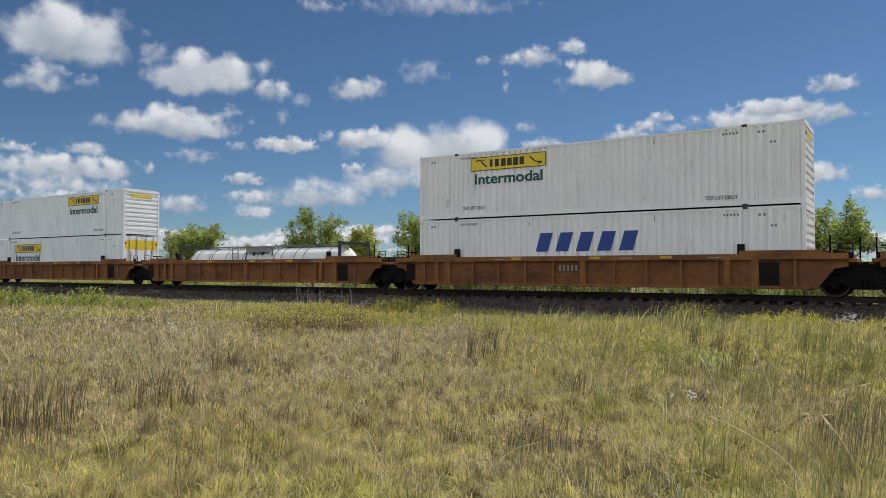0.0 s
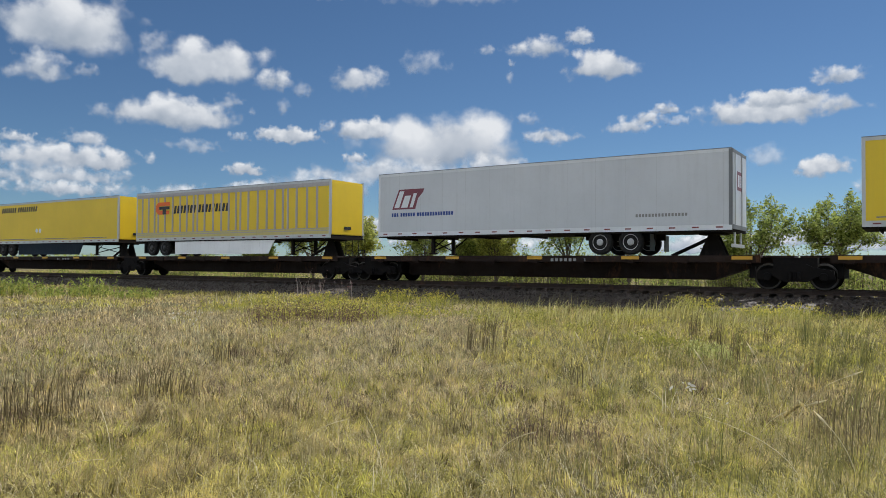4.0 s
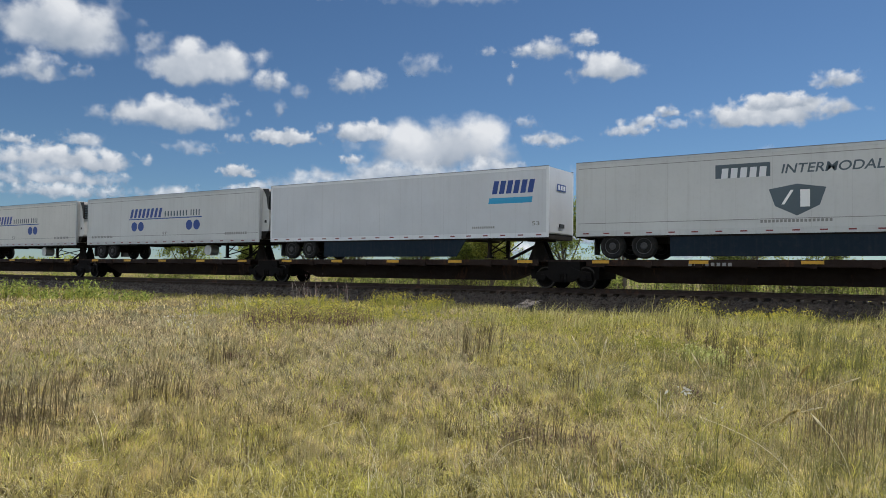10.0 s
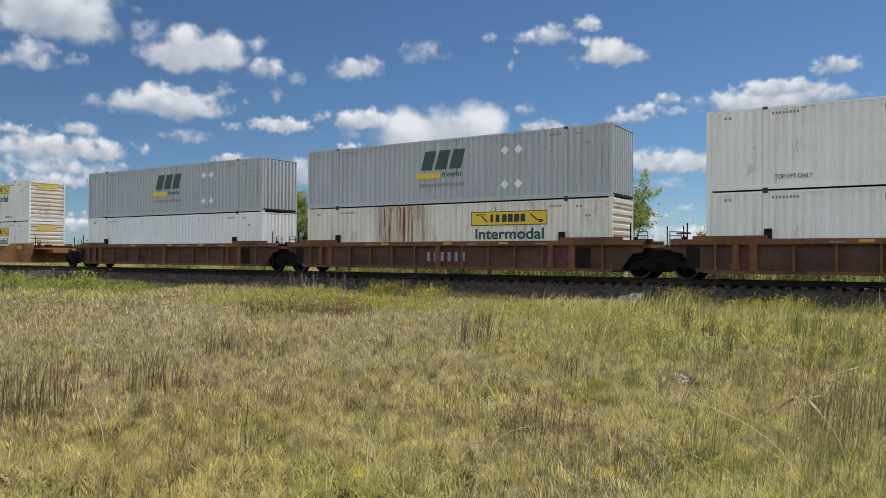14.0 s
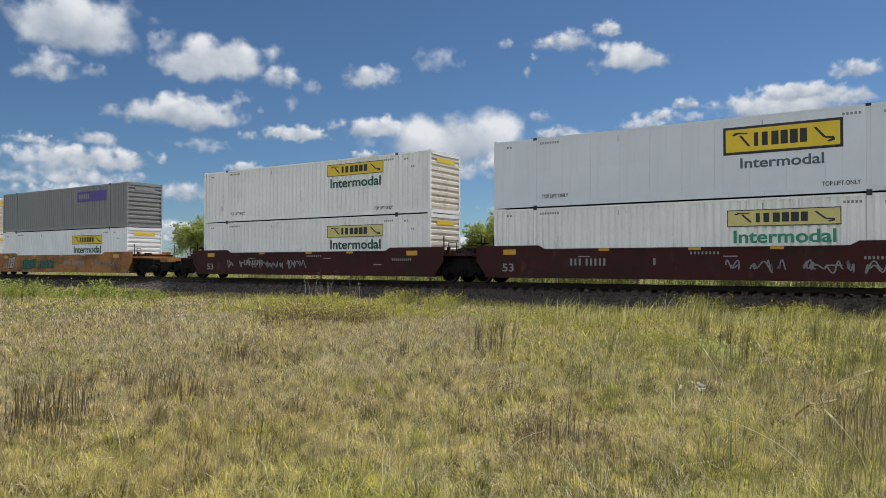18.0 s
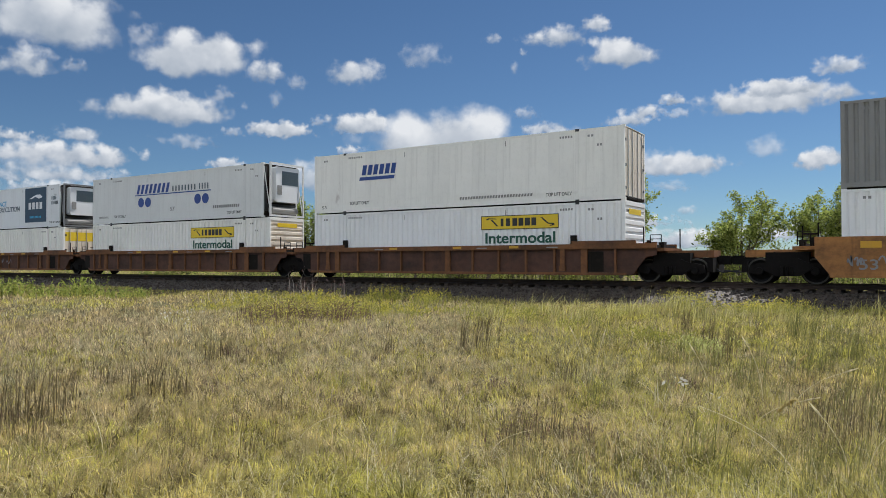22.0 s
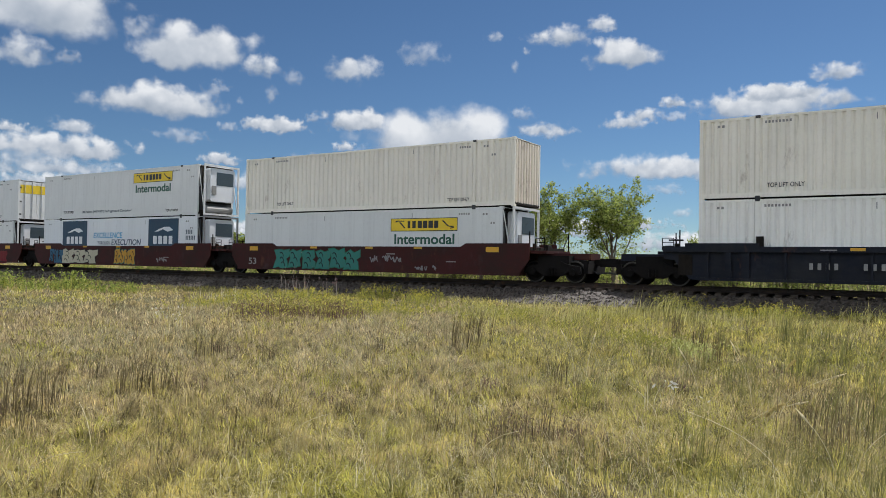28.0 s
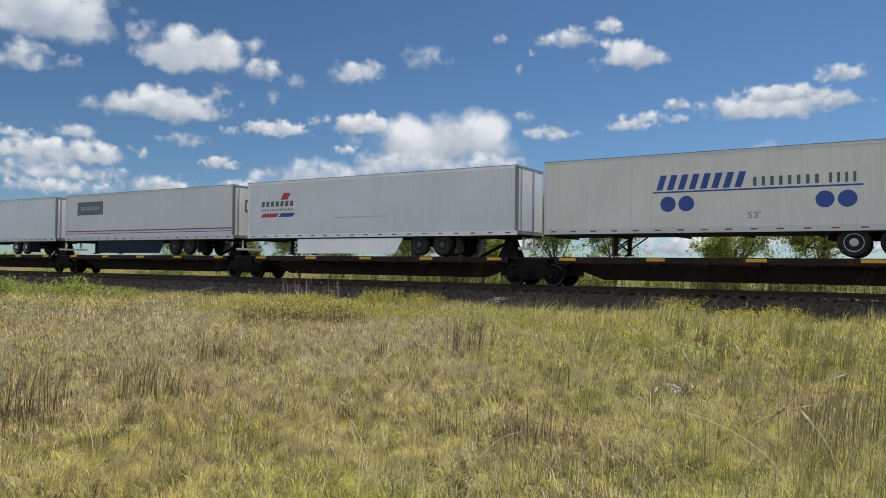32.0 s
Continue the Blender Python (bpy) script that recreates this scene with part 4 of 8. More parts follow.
    for xe, way, how in ((x0, -1, left), (x1, 1, right)):
        reach = 1.55 if how == "joint" else 2.9
        xs = sorted((xe + way * 0.05, xe + way * reach))
        deck = part("end_platform", shape(("end_platform", way, how), lambda bm, xs=xs, xe=xe, way=way: [
            quad_box(bm, xs[0], xs[1], W / 2 - 0.55, W / 2 + 0.55, 0.95, 1.22),
            quad_box(bm, *sorted((xe, xe + way * 1.25)), 0.0, W, 1.2, 1.32),
            quad_box(bm, *sorted((xe + way * 0.02, xe + way * 0.12)), 0.0, W, 0.3, 1.5)], body), body, c)
        for k in range(3):
            xx = xe + way * (0.35 + 0.3 * k)
            part("cross_rib", shape(("cross_rib", xx), boxes((xx - 0.03, xx + 0.03, 0.02, W - 0.02, 1.32, 1.44)), CHAR), CHAR, deck)
        part("brake_cylinder", shape(("brake_cylinder", xe), lambda bm, xe=xe, way=way: tube(bm, (xe + way * 0.6, 0.25, 1.32), (xe + way * 0.6, 0.25, 1.62), 0.09, n=10), CHAR), CHAR, deck)
        part("valve_box", shape(("valve_box", xe), boxes((xe + way * 1.0 - 0.1, xe + way * 1.0 + 0.1, 0.5, 0.9, 1.32, 1.55)), CHAR), CHAR, deck)
        ladder(c, xe + way * 0.9 - 0.2, 1.35, 1.82)
        for k, y in ((0.45, 0.08), (1.2, W - 0.1)):
            part("hand_post", shape("hand_post", lambda bm: tube(bm, (0, 0, 1.2), (0, 0, 2.12), 0.028, n=6), IRON), IRON, deck, at=(xe + way * k, y, 0))
        if way < 0:
            part("brake_wheel", shape(("brake_wheel", xe), lambda bm, xe=xe: [tube(bm, (xe - 0.75, 0.75, 1.3), (xe - 0.75, 0.75, 1.78), 0.03, n=6), tube(bm, (xe - 0.75, 0.75, 1.74), (xe - 0.75, 0.75, 1.79), 0.27, n=14)], IRON), IRON, deck)
        if how == "end":
            bogie(c, xe + way * 1.45)
            coupler(c, xe + way * 2.6, way)
    if left == "joint":
        bogie(c, -1.70)
    for m in marks:
        m(c)
    for s in sprays:
        s(c)
    return c


def side_mark(body, x, z, w, h, m=LETTER, name="lettering"):
    """Lettering on a smooth or ribbed side sill."""
    def make(c):
        ob = part(name, text_mesh(body, m, w, h), m, c, at=(x, -0.165, z))
        return ob
    return make


def side_bars(x, z, w, h, words, m=LETTER, slant=0.0):
    if sum(words) <= 8:
        return lambda c: bar_parts(c, "lettering", x, z, w, h, words, m, slant, -0.166, 0.55)
    return lambda c: joined("lettering", shape(("side_bars", x, z, w, h, words), lambda bm: bar_row(bm, x, z, w, h, words, slant, -0.166, 0.45), m), m, c)


def spray(x, z, w, h, m, n, seed, back=None):
    """Sprayed graffiti: a run of jagged overlapping patches with scrawled strokes, flat on the sill, with no letters."""
    rnd = random.Random(seed)
    step = w / n
    patches, scrawl = [], []
    for i in range(n):
        cx, cz = x + step * (i + 0.5), z + h * rnd.uniform(0.42, 0.58)
        if back:
            # a slanting block with bitten corners
            lean, wide = rnd.uniform(-0.1, 0.35), step * rnd.uniform(0.46, 0.58)
            lo, hi = z + h * rnd.uniform(-0.04, 0.08), z + h * rnd.uniform(0.9, 1.04)
            mid = (lo + hi) / 2
            ring = [(-0.9, lo), (-0.2, lo + rnd.uniform(0, 0.12) * h), (0.15, lo), (1.0, lo + rnd.uniform(0, 0.1) * h), (rnd.uniform(0.7, 1.05), mid - 0.1 * h), (rnd.uniform(0.55, 0.8), mid), (1.02, mid + 0.12 * h), (0.9, hi), (0.2, hi - rnd.uniform(0, 0.15) * h), (-0.3, hi), (-1.0, hi - rnd.uniform(0.02, 0.2) * h), (rnd.uniform(-0.8, -0.5), mid + 0.05 * h)]
            patches.append([(cx + q * wide + lean * (pz - mid), pz) for q, pz in ring])
            for j in range(3):
                px, pz = cx + rnd.uniform(-0.3, 0.15) * step, z + h * (0.22 + 0.25 * j)
                scrawl.append([(px - step * 0.14, pz - h * 0.08), (px, pz + h * 0.12), (px + step * 0.16, pz + h * 0.02), (px + step * 0.2, pz - h * 0.16), (px + step * 0.26, pz - h * 0.05)])
            continue
        k = rnd.choice((7, 8, 9))
        ph = rnd.uniform(0, 6)
        patches.append([(cx + step * (0.85 if j % 2 else 0.52) * rnd.uniform(0.8, 1.15) * math.cos(math.tau * j / k + ph), cz + h * (0.52 if j % 2 else 0.38) * rnd.uniform(0.8, 1.1) * math.sin(math.tau * j / k + ph)) for j in range(k)])
        for j in range(2):
            px, pz = cx + rnd.uniform(-0.5, 0.1) * step, z + rnd.uniform(0.1, 0.3) * h
            line = [(px, pz)]
            for q in range(5):
                px, pz = px + rnd.uniform(-0.18, 0.4) * step, z + (rnd.uniform(0.65, 1.0) if q % 2 == 0 else rnd.uniform(0.0, 0.35)) * h
                line.append((px, pz))
            scrawl.append(line)

    def fill(c, grow, y, mat, label):
        for i, pts in enumerate(patches):
            mx, mz = sum(q[0] for q in pts) / len(pts), sum(q[1] for q in pts) / len(pts)
            ring = [(mx + (q[0] - mx) * grow, mz + (q[1] - mz) * grow) for q in pts]
            part("graffiti", lambda bm: plate(bm, ring, y - 0.001 - 0.0004 * i, y), mat, c, label)

    def ribbon(bm, pts, y):
        """One stroke of the can: a bent band of even width."""
        smooth = []
        for a, b, d in zip(pts, pts[1:], pts[2:]):
            for k in range(5):
                q = k / 5
                smooth.append(((1 - q) ** 2 * (a[0] + b[0]) / 2 + 2 * q * (1 - q) * b[0] + q * q * (b[0] + d[0]) / 2, (1 - q) ** 2 * (a[1] + b[1]) / 2 + 2 * q * (1 - q) * b[1] + q * q * (b[1] + d[1]) / 2))
        left, right = [], []
        for a, b in zip(smooth, smooth[1:]):
            u = Vector((b[0] - a[0], b[1] - a[1]))
            u = u.normalized() if u.length > 1e-6 else Vector((1, 0))
            left.append(bm.verts.new((a[0] - u.y * 0.026, y, a[1] + u.x * 0.026)))
            right.append(bm.verts.new((a[0] + u.y * 0.026, y, a[1] - u.x * 0.026)))
        for i in range(len(left) - 1):
            bm.faces.new((left[i], left[i + 1], right[i + 1], right[i]))

    def make(c):
        if back:
            fill(c, 1.10, -0.164, back, "sprayed graffiti outline")
            fill(c, 1.0, -0.171, m, "sprayed graffiti patch")
        for i, pts in enumerate(scrawl):
            part("graffiti", lambda bm: ribbon(bm, pts, -0.181 - 0.0004 * i), SPRAYK if back else m, c, "sprayed graffiti stroke")
        if not back and m is not CHALK:
            fill(c, 1.0, -0.171, m, "sprayed graffiti patch")
    return make


def spray_block(x, z, w, h, m, seed, label):
    """A solid sprayed field over the whole sill, with a ragged outline."""
    rnd = random.Random(seed)
    pts = []
    for k in range(12):
        pts.append((x + w * k / 11, z + h * rnd.uniform(0.0, 0.06)))
    for k in range(1, 5):
        pts.append((x + w + rnd.uniform(-0.16, 0.16), z + h * k / 5))
    for k in range(12):
        pts.append((x + w * (1 - k / 11), z + h * rnd.uniform(0.94, 1.0)))
    for k in range(1, 5):
        pts.append((x + rnd.uniform(-0.16, 0.16), z + h * (1 - k / 5)))
    return lambda c: part("graffiti", lambda bm: plate(bm, pts, -0.1632, -0.162), m, c, label)


def spine_car(u, label, length=LONG, gl=3.0, gr=3.0, left="joint", right="joint", body=SPINE, yellow=True, marks=()):
    """A spine car unit under the trailer at u; gl and gr: the gaps to the next boxes."""
    c = thing("spine_car", label, "railway car", u, TRACK, RAIL, "coupled spine cars")
    W = WIDE
    a, b = -gl / 2, length + gr / 2
    ia, ib = a + 1.7, b - 1.7
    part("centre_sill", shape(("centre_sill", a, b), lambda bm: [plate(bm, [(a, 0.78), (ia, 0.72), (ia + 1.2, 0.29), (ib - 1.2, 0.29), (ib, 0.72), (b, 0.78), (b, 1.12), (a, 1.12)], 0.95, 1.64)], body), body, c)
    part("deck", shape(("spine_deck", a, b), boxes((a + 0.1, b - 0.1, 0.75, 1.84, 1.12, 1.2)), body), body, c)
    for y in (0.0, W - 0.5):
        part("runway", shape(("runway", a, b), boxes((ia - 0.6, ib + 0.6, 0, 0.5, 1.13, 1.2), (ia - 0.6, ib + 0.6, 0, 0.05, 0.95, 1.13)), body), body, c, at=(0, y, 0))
    n = 9
    for k in range(n):
        x = ia + (ib - ia) * k / (n - 1)
        arm = part("cross_arm", shape("cross_arm", boxes((-0.13, 0.13, -0.05, W + 0.05, 0.9, 1.12)), body), body, c, at=(x, 0, 0))
        if yellow and k % 2 == 0:
            part("yellow_end", shape("yellow_end", boxes((-0.35, 0.35, -0.06, -0.052, 1.05, 1.17)), YMARK), YMARK, arm, "yellow reflective end plate")
    hx = length - 0.9
    part("hitch", shape(("hitch", hx), lambda bm: [plate(bm, [(hx - 0.5, 1.2), (hx + 0.5, 1.2), (hx + 0.15, 2.0), (hx - 0.15, 2.0)], 1.0, 1.1), plate(bm, [(hx - 0.5, 1.2), (hx + 0.5, 1.2), (hx + 0.15, 2.0), (hx - 0.15, 2.0)], 1.5, 1.6), quad_box(bm, hx - 0.45, hx + 0.45, 0.8, 1.8, 1.99, 2.06), tube(bm, (hx - 1.6, 1.3, 1.2), (hx - 0.1, 1.3, 1.9), 0.07, n=8)], CHAR), CHAR, c, "trailer hitch stand")
    if left == "joint":
        bogie(c, a)
    else:
        bogie(c, a + 1.2)
        coupler(c, a + 0.3, -1)
        ladder(c, a + 0.2, 1.2, 2.0)
    if right == "end":
        bogie(c, b - 1.2)
        coupler(c, b - 0.3, 1)
        ladder(c, b - 0.6, 1.2, 2.0)
    for m in marks:
        m(c)
    return c


def spine_marks(x, w, words):
    return lambda c: bar_parts(c, "lettering", x, 0.97, w, 0.12, words, LETTER, 0, -0.002, 0.4)


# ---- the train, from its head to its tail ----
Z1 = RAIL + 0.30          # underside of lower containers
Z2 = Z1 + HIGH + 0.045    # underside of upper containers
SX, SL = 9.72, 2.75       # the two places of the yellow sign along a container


def plain_box(u, z, txt, body=WHITE, x=SX, low=False, **k):
    o = {"sign": SIGNY, "word": GREEN, "framed": False, "letters": True, "small": False, "side": "ribbed", "end": "slats", "end_sign": SIGNY, "lift": True, "trailing_unit": False}
    o.update(k)
    marks = yellow_sign(x, 1.88 if low else 2.04, 3.65, o["sign"], o["word"], o["framed"], o["letters"], o["small"])
    if o["lift"] and not low:
        marks += TOP_LIFT
    return container(u, z, txt, body, o["side"], o["end"], marks, o["end_sign"], trailing_unit=o["trailing_unit"])


def dots_mark(z):
    """Blue name bars over a rule, with two pairs of discs."""
    return (mark_bars(4.52, z + 0.53, 3.2, 0.56, (8,), BLUE, 0.3, 0.42), mark_bars(7.95, z + 0.55, 2.25, 0.32, (8,), SLATE, 0, 0.6), mark_bars(10.35, z + 0.55, 0.95, 0.34, (4,), SLATE, 0, 0.62),
            mark_panel(4.48, z + 0.42, 6.95, 0.06, BLUE, "rule"), mark_discs(((5.05, z), (5.72, z), (10.3, z), (10.97, z)), 0.29, BLUE), mark_text("53'", 7.85, z - 0.6, 0.44, 0.24, DGREY))


def panel_mark(z0, z1, words):
    """Two dark blue panels and the slogan between them."""
    h = z1 - z0
    out = []
    for x in (2.25, 11.25):
        out += [mark_panel(x, z0, 2.75, h, NAVY, "painted_panel"), mark_bars(x + 0.4, z0 + h * 0.38, 1.9, 0.48, (4,), BRIGHT, 0, 0.3), mark_bars(x + 0.6, z0 + h * 0.12, 1.5, 0.14, (9,), CYAN, 0, 0.4),
                (lambda c, x=x: part("emblem", shape(("swoosh", x, z0), lambda bm: plate(bm, [(x + 0.55, z0 + h * 0.68), (x + 0.95, z0 + h * 0.69), (x + 1.35, z0 + h * 0.74), (x + 1.8, z0 + h * 0.68), (x + 2.3, z0 + h * 0.72), (x + 1.95, z0 + h * 0.80), (x + 1.5, z0 + h * 0.80), (x + 1.0, z0 + h * 0.75)], -0.006, -0.003), BRIGHT), BRIGHT, c))]
    out += [mark_bars(14.63, z0 + h * 0.615, 0.62, 0.26, (4,), SLATE, 0, 0.45), mark_bars(14.63, z0 + h * 0.48, 0.85, 0.24, (6,), SLATE, 0, 0.45)]
    if words:
        out += [mark_text("EXCELLENCE", 5.7, z0 + h * 0.53, 3.0, 0.36, CYAN, 0.15), mark_text("THROUGH", 6.15, z0 + h * 0.36, 1.3, 0.22, NAVY, 0.15), mark_text("EXECUTION", 7.6, z0 + h * 0.35, 2.95, 0.36, NAVY, 0.15)]
    else:
        out += [mark_bars(5.5, z0 + h * 0.53, 3.2, 0.3, (13,), CYAN, 0.15, 0.35), mark_text("THE FUTURE", 7.0, z0 + h * 0.36, 3.0, 0.33, NAVY, 0.15)]
    return tuple(out)


# first set of wells, brown
well_car(1.62, "weathered brown steel well car, empty, with a ribbed side", SIENNA, right="end")
well_car(-17.95, "weathered brown well car with ribbed side sill, two containers in it", SIENNA, marks=(side_bars(7.0, 0.9, 0.9, 0.22, (5,), DGREY),))
container(-17.95, Z1, "aged white ribbed container with large blue name bars", AGED, "ribbed", "slats", (mark_bars(5.75, 1.40, 4.5, 0.77, (5,), BLUE, 0.3, 0.38),))
plain_box(-17.95, Z2, "aged off-white ribbed container with a yellow sign, stacked on another", AGED, SL)


def tank_load(u):
    c = thing("tank_container", "long white cylindrical tank lying low in the well car", "tank", u, TRACK, Z1)
    a, b = 2.3, 14.4
    me = shape("tank", lambda bm: [lathe_x(bm, [(0.2, a), (0.5, a + 0.05), (0.75, a + 0.18), (0.88, a + 0.36), (0.92, a + 0.6), (0.92, b - 0.6), (0.88, b - 0.36), (0.75, b - 0.18), (0.5, b - 0.05), (0.2, b)], WIDE / 2, 0.94, 36)], TANKW)
    me.polygons.foreach_set("use_smooth", [True] * len(me.polygons))
    t = part("tank", me, TANKW, c)
    for x in (3.2, 4.3, 4.5, 5.7, 7.15, 8.3, 9.6, 10.15, 11.1, 11.75, 13.4):
        part("strap", shape("tank_strap", lambda bm: lathe_x(bm, [(0.915, -0.018), (0.932, -0.018), (0.932, 0.018), (0.915, 0.018)], WIDE / 2, 0.94, 36), CHAR), CHAR, t, at=(x, 0, 0))
    part("walkway", shape("tank_walkway", boxes((3.0, 14.3, 1.0, 1.55, 1.93, 1.97), *((3.2 + i, 3.26 + i, 1.05, 1.11, 1.8, 1.93) for i in range(11))), FRAME), FRAME, t)
    chest = part("valve_chest", shape("tank_valve", boxes((7.45, 9.15, 0.42, 0.95, 1.60, 1.90), (7.40, 9.20, 0.38, 1.0, 1.90, 1.94)), DGREY), DGREY, c, "dark grey valve chest on the tank's shoulder")
    for x in (7.9, 8.6):
        part("bracket", shape("tank_chest_bracket", boxes((0, 0.06, 0.5, 0.9, 1.32, 1.60)), CHAR), CHAR, chest, at=(x, 0, 0))
    ladder = part("ladder", shape("tank_ladder", boxes((6.35, 6.39, 0.36, 0.40, 0.6, 2.0), (6.80, 6.84, 0.36, 0.40, 0.6, 2.0)), FRAME), FRAME, c)
    for k in range(5):
        part("rung", shape("tank_rung", boxes((6.39, 6.80, 0.37, 0.39, 0, 0.025)), FRAME), FRAME, ladder, at=(0, 0, 0.75 + 0.27 * k))
    part("hose", shape("tank_hose", lambda bm: [tube(bm, p, q, 0.03, n=6) for p, q in (((7.3, 0.62, 1.72), (7.45, 0.40, 1.35)), ((7.45, 0.40, 1.35), (7.42, 0.34, 1.05)), ((9.3, 0.62, 1.74), (9.48, 0.42, 1.38)))], CHAR), CHAR, c)["kind"] = "stuff"
    for x in (2.0, 14.5):
        for y in (0.1, WIDE - 0.22):
            part("frame_post", shape("tank_post", boxes((0, 0.12, 0, 0.12, 0, 2.1)), BLACK), BLACK, c, at=(x, y, 0))
        part("frame_beam", shape("tank_end_beam", boxes((0.01, 0.11, 0.22, WIDE - 0.22, 1.92, 2.08)), BLACK), BLACK, c, at=(x, 0, 0))
    part("base_frame", shape("tank_base", boxes((2.0, 14.3, 0.3, 0.45, 0.0, 0.14), (2.0, 14.3, WIDE - 0.45, WIDE - 0.3, 0.0, 0.14)), BLACK), BLACK, c)
    return c


def lathe_x(bm, prof, cy, cz, n=24):
    rings = [[bm.verts.new((x, cy + r * math.cos(math.tau * i / n), cz + r * math.sin(math.tau * i / n))) for i in range(n)] for r, x in prof]
    for a, b in zip(rings, rings[1:]):
        for i in range(n):
            j = (i + 1) % n
            bm.faces.new((a[i], a[j], b[j], b[i]))
    bm.faces.new(rings[0])
    bm.faces.new(rings[-1][::-1])


well_car(-37.55, "weathered brown well car carrying a low white tank", SIENNA)
tank_load(-37.55)
well_car(-57.16, "weathered brown well car, last of its set, two containers in it", SIENNA, left="end")
plain_box(-57.16, Z1, "white ribbed container with yellow sign near its trailing end", WHITE, SL, True, end="doors")
plain_box(-57.16, Z2, "clean white ribbed container with yellow sign and ribbed end wall", WHITE)

# trailers on spine cars
CT = (mark_bars(1.3, 2.30, 5.0, 0.36, (7, 9), BLACK, 0.25, 0.36), mark_discs(((6.3, 0.9), (6.75, 0.9)), 0.16, BRIGHT), mark_bars(0.4, 0.3, 14.5, 0.03, (1,), BLUE, 0, 0.0))
CT_RIB = (mark_bars(2.35, 1.78, 4.9, 0.42, (7, 9), BLACK, 0.2, 0.36), lambda c: part("emblem", shape("round_emblem", lambda bm: [plate(bm, [(1.3, 1.85), (1.5, 1.75), (2.2, 1.75), (2.2, 1.85), (1.55, 1.88), (1.55, 2.1), (2.25, 2.12), (2.25, 2.22), (1.5, 2.22), (1.3, 2.1)], -0.026, -0.022)], BLACK), BLACK, c), mark_discs(((7.4, 0.55),), 0.14, BRIGHT))


def red_ring(c):
    y0, y1 = -0.031, -0.027
    part("emblem", shape("red_ring", lambda bm: [plate(bm, [(2.2, 1.6), (3.25, 1.6), (3.25, 1.82), (2.35, 1.82), (2.22, 1.98), (2.35, 2.12), (3.3, 2.12), (3.3, 2.34), (2.2, 2.34), (1.97, 2.14), (1.97, 1.8)], y0, y1)], ORANGE), ORANGE, c, "orange-red open ring emblem")
    part("emblem", shape("dark_key", lambda bm: [plate(bm, [(2.3, 1.9), (2.62, 1.9), (2.62, 1.6), (2.95, 1.6), (2.95, 1.9), (3.28, 1.9), (3.28, 2.08), (2.3, 2.08)], y0 - 0.004, y0)], BLACK), BLACK, c)


CT_RED = (mark_bars(3.6, 1.62, 4.9, 0.46, (7, 9), BLACK, 0.2, 0.34), red_ring)


def act_mark(x, sub, url):
    def emblem(c):
        part("emblem", shape(("box_emblem", x), lambda bm: [plate(bm, [(x, 1.26), (x + 1.35, 1.26), (x + 1.5, 1.75), (x + 1.8, 2.05), (x + 1.85, 2.2), (x + 0.4, 2.2)], -0.003, 0.0)], BURG), BURG, c, "burgundy framed emblem")
        for k, (a0, a1, b0, b1, top) in enumerate(((0.13, 0.42, 0.46, 0.72, 2.12), (0.52, 0.9, 0.76, 1.1, 1.9), (1.02, 1.2, 1.26, 1.45, 2.0))):
            part("emblem", shape(("box_emblem_in", x, k), lambda bm: plate(bm, [(x + a0, 1.34), (x + a1, 1.34), (x + b1, top), (x + b0, top)], -0.006, -0.003), BRIGHT), BRIGHT, c)
    return (emblem, mark_bars(sub, 0.92, 3.5, 0.17, (3, 6, 14), BLUE, 0, 0.3), mark_bars(url, 0.55, 2.0, 0.12, (16,), DGREY, 0, 0.35))


def end_emblem(m, L=LONG, z0=1.5, z1=2.2):
    """A small framed emblem on the end, with pale bars in it."""
    def make(c):
        d = z1 - z0
        e = part("end_emblem", shape(("end_emblem", m.name, L, z0), boxes((L + 0.031, L + 0.035, 0.8, 1.7, z0, z1)), m), m, c)
        for k in (0.12, 0.42, 0.72):
            part("emblem_bar", shape(("emblem_bar", m.name, L, z0, k), boxes((L + 0.035, L + 0.038, 0.8 + 0.9 * k, 0.98 + 0.9 * k, z0 + 0.18 * d, z1 - 0.18 * d)), BRIGHT), BRIGHT, e)
    return make


spine_car(-78.4, "dark steel spine car carrying a yellow trailer", gl=2.6, gr=5.0, right="end")
trailer(-78.4, "yellow ribbed trailer with black name and white side skirt", YELLOW, skirt=WHITE, posts=19, marks=CT_RIB + (end_emblem(BLACK),))
spine_car(-97.2, "dark steel spine car carrying a smooth yellow trailer", gl=4.1, gr=2.6, marks=(spine_marks(9.0, 1.6, (8,)),))
trailer(-97.2, "smooth yellow trailer with black name and dark side skirt", YELLOW, skirt=SKIRTB, marks=CT)
spine_car(-117.44, "dark steel spine car carrying a white trailer", gl=3.1, gr=4.1, left="end", marks=(spine_marks(9.0, 1.6, (8,)),))
trailer(-117.44, "white trailer with burgundy emblem and twin wheels showing", BRIGHT, rear="right", marks=act_mark(0.8, 0.76, 12.6) + (end_emblem(BURG),), edge=BRIGHT)
spine_car(-136.7, "dark steel spine car under a ribbed yellow trailer", gl=2.0, gr=3.1, right="end")
trailer(-136.7, "ribbed yellow trailer with an orange and black emblem", YELLOW, skirt=WHITE, posts=19, marks=CT_RED)
spine_car(-154.8, "dark steel spine car under a smooth yellow trailer", gl=4.1, gr=2.0, marks=(spine_marks(9.0, 1.6, (8,)),))
trailer(-154.8, "smooth yellow trailer with black name and dark skirt", YELLOW, skirt=SKIRTB, marks=CT)
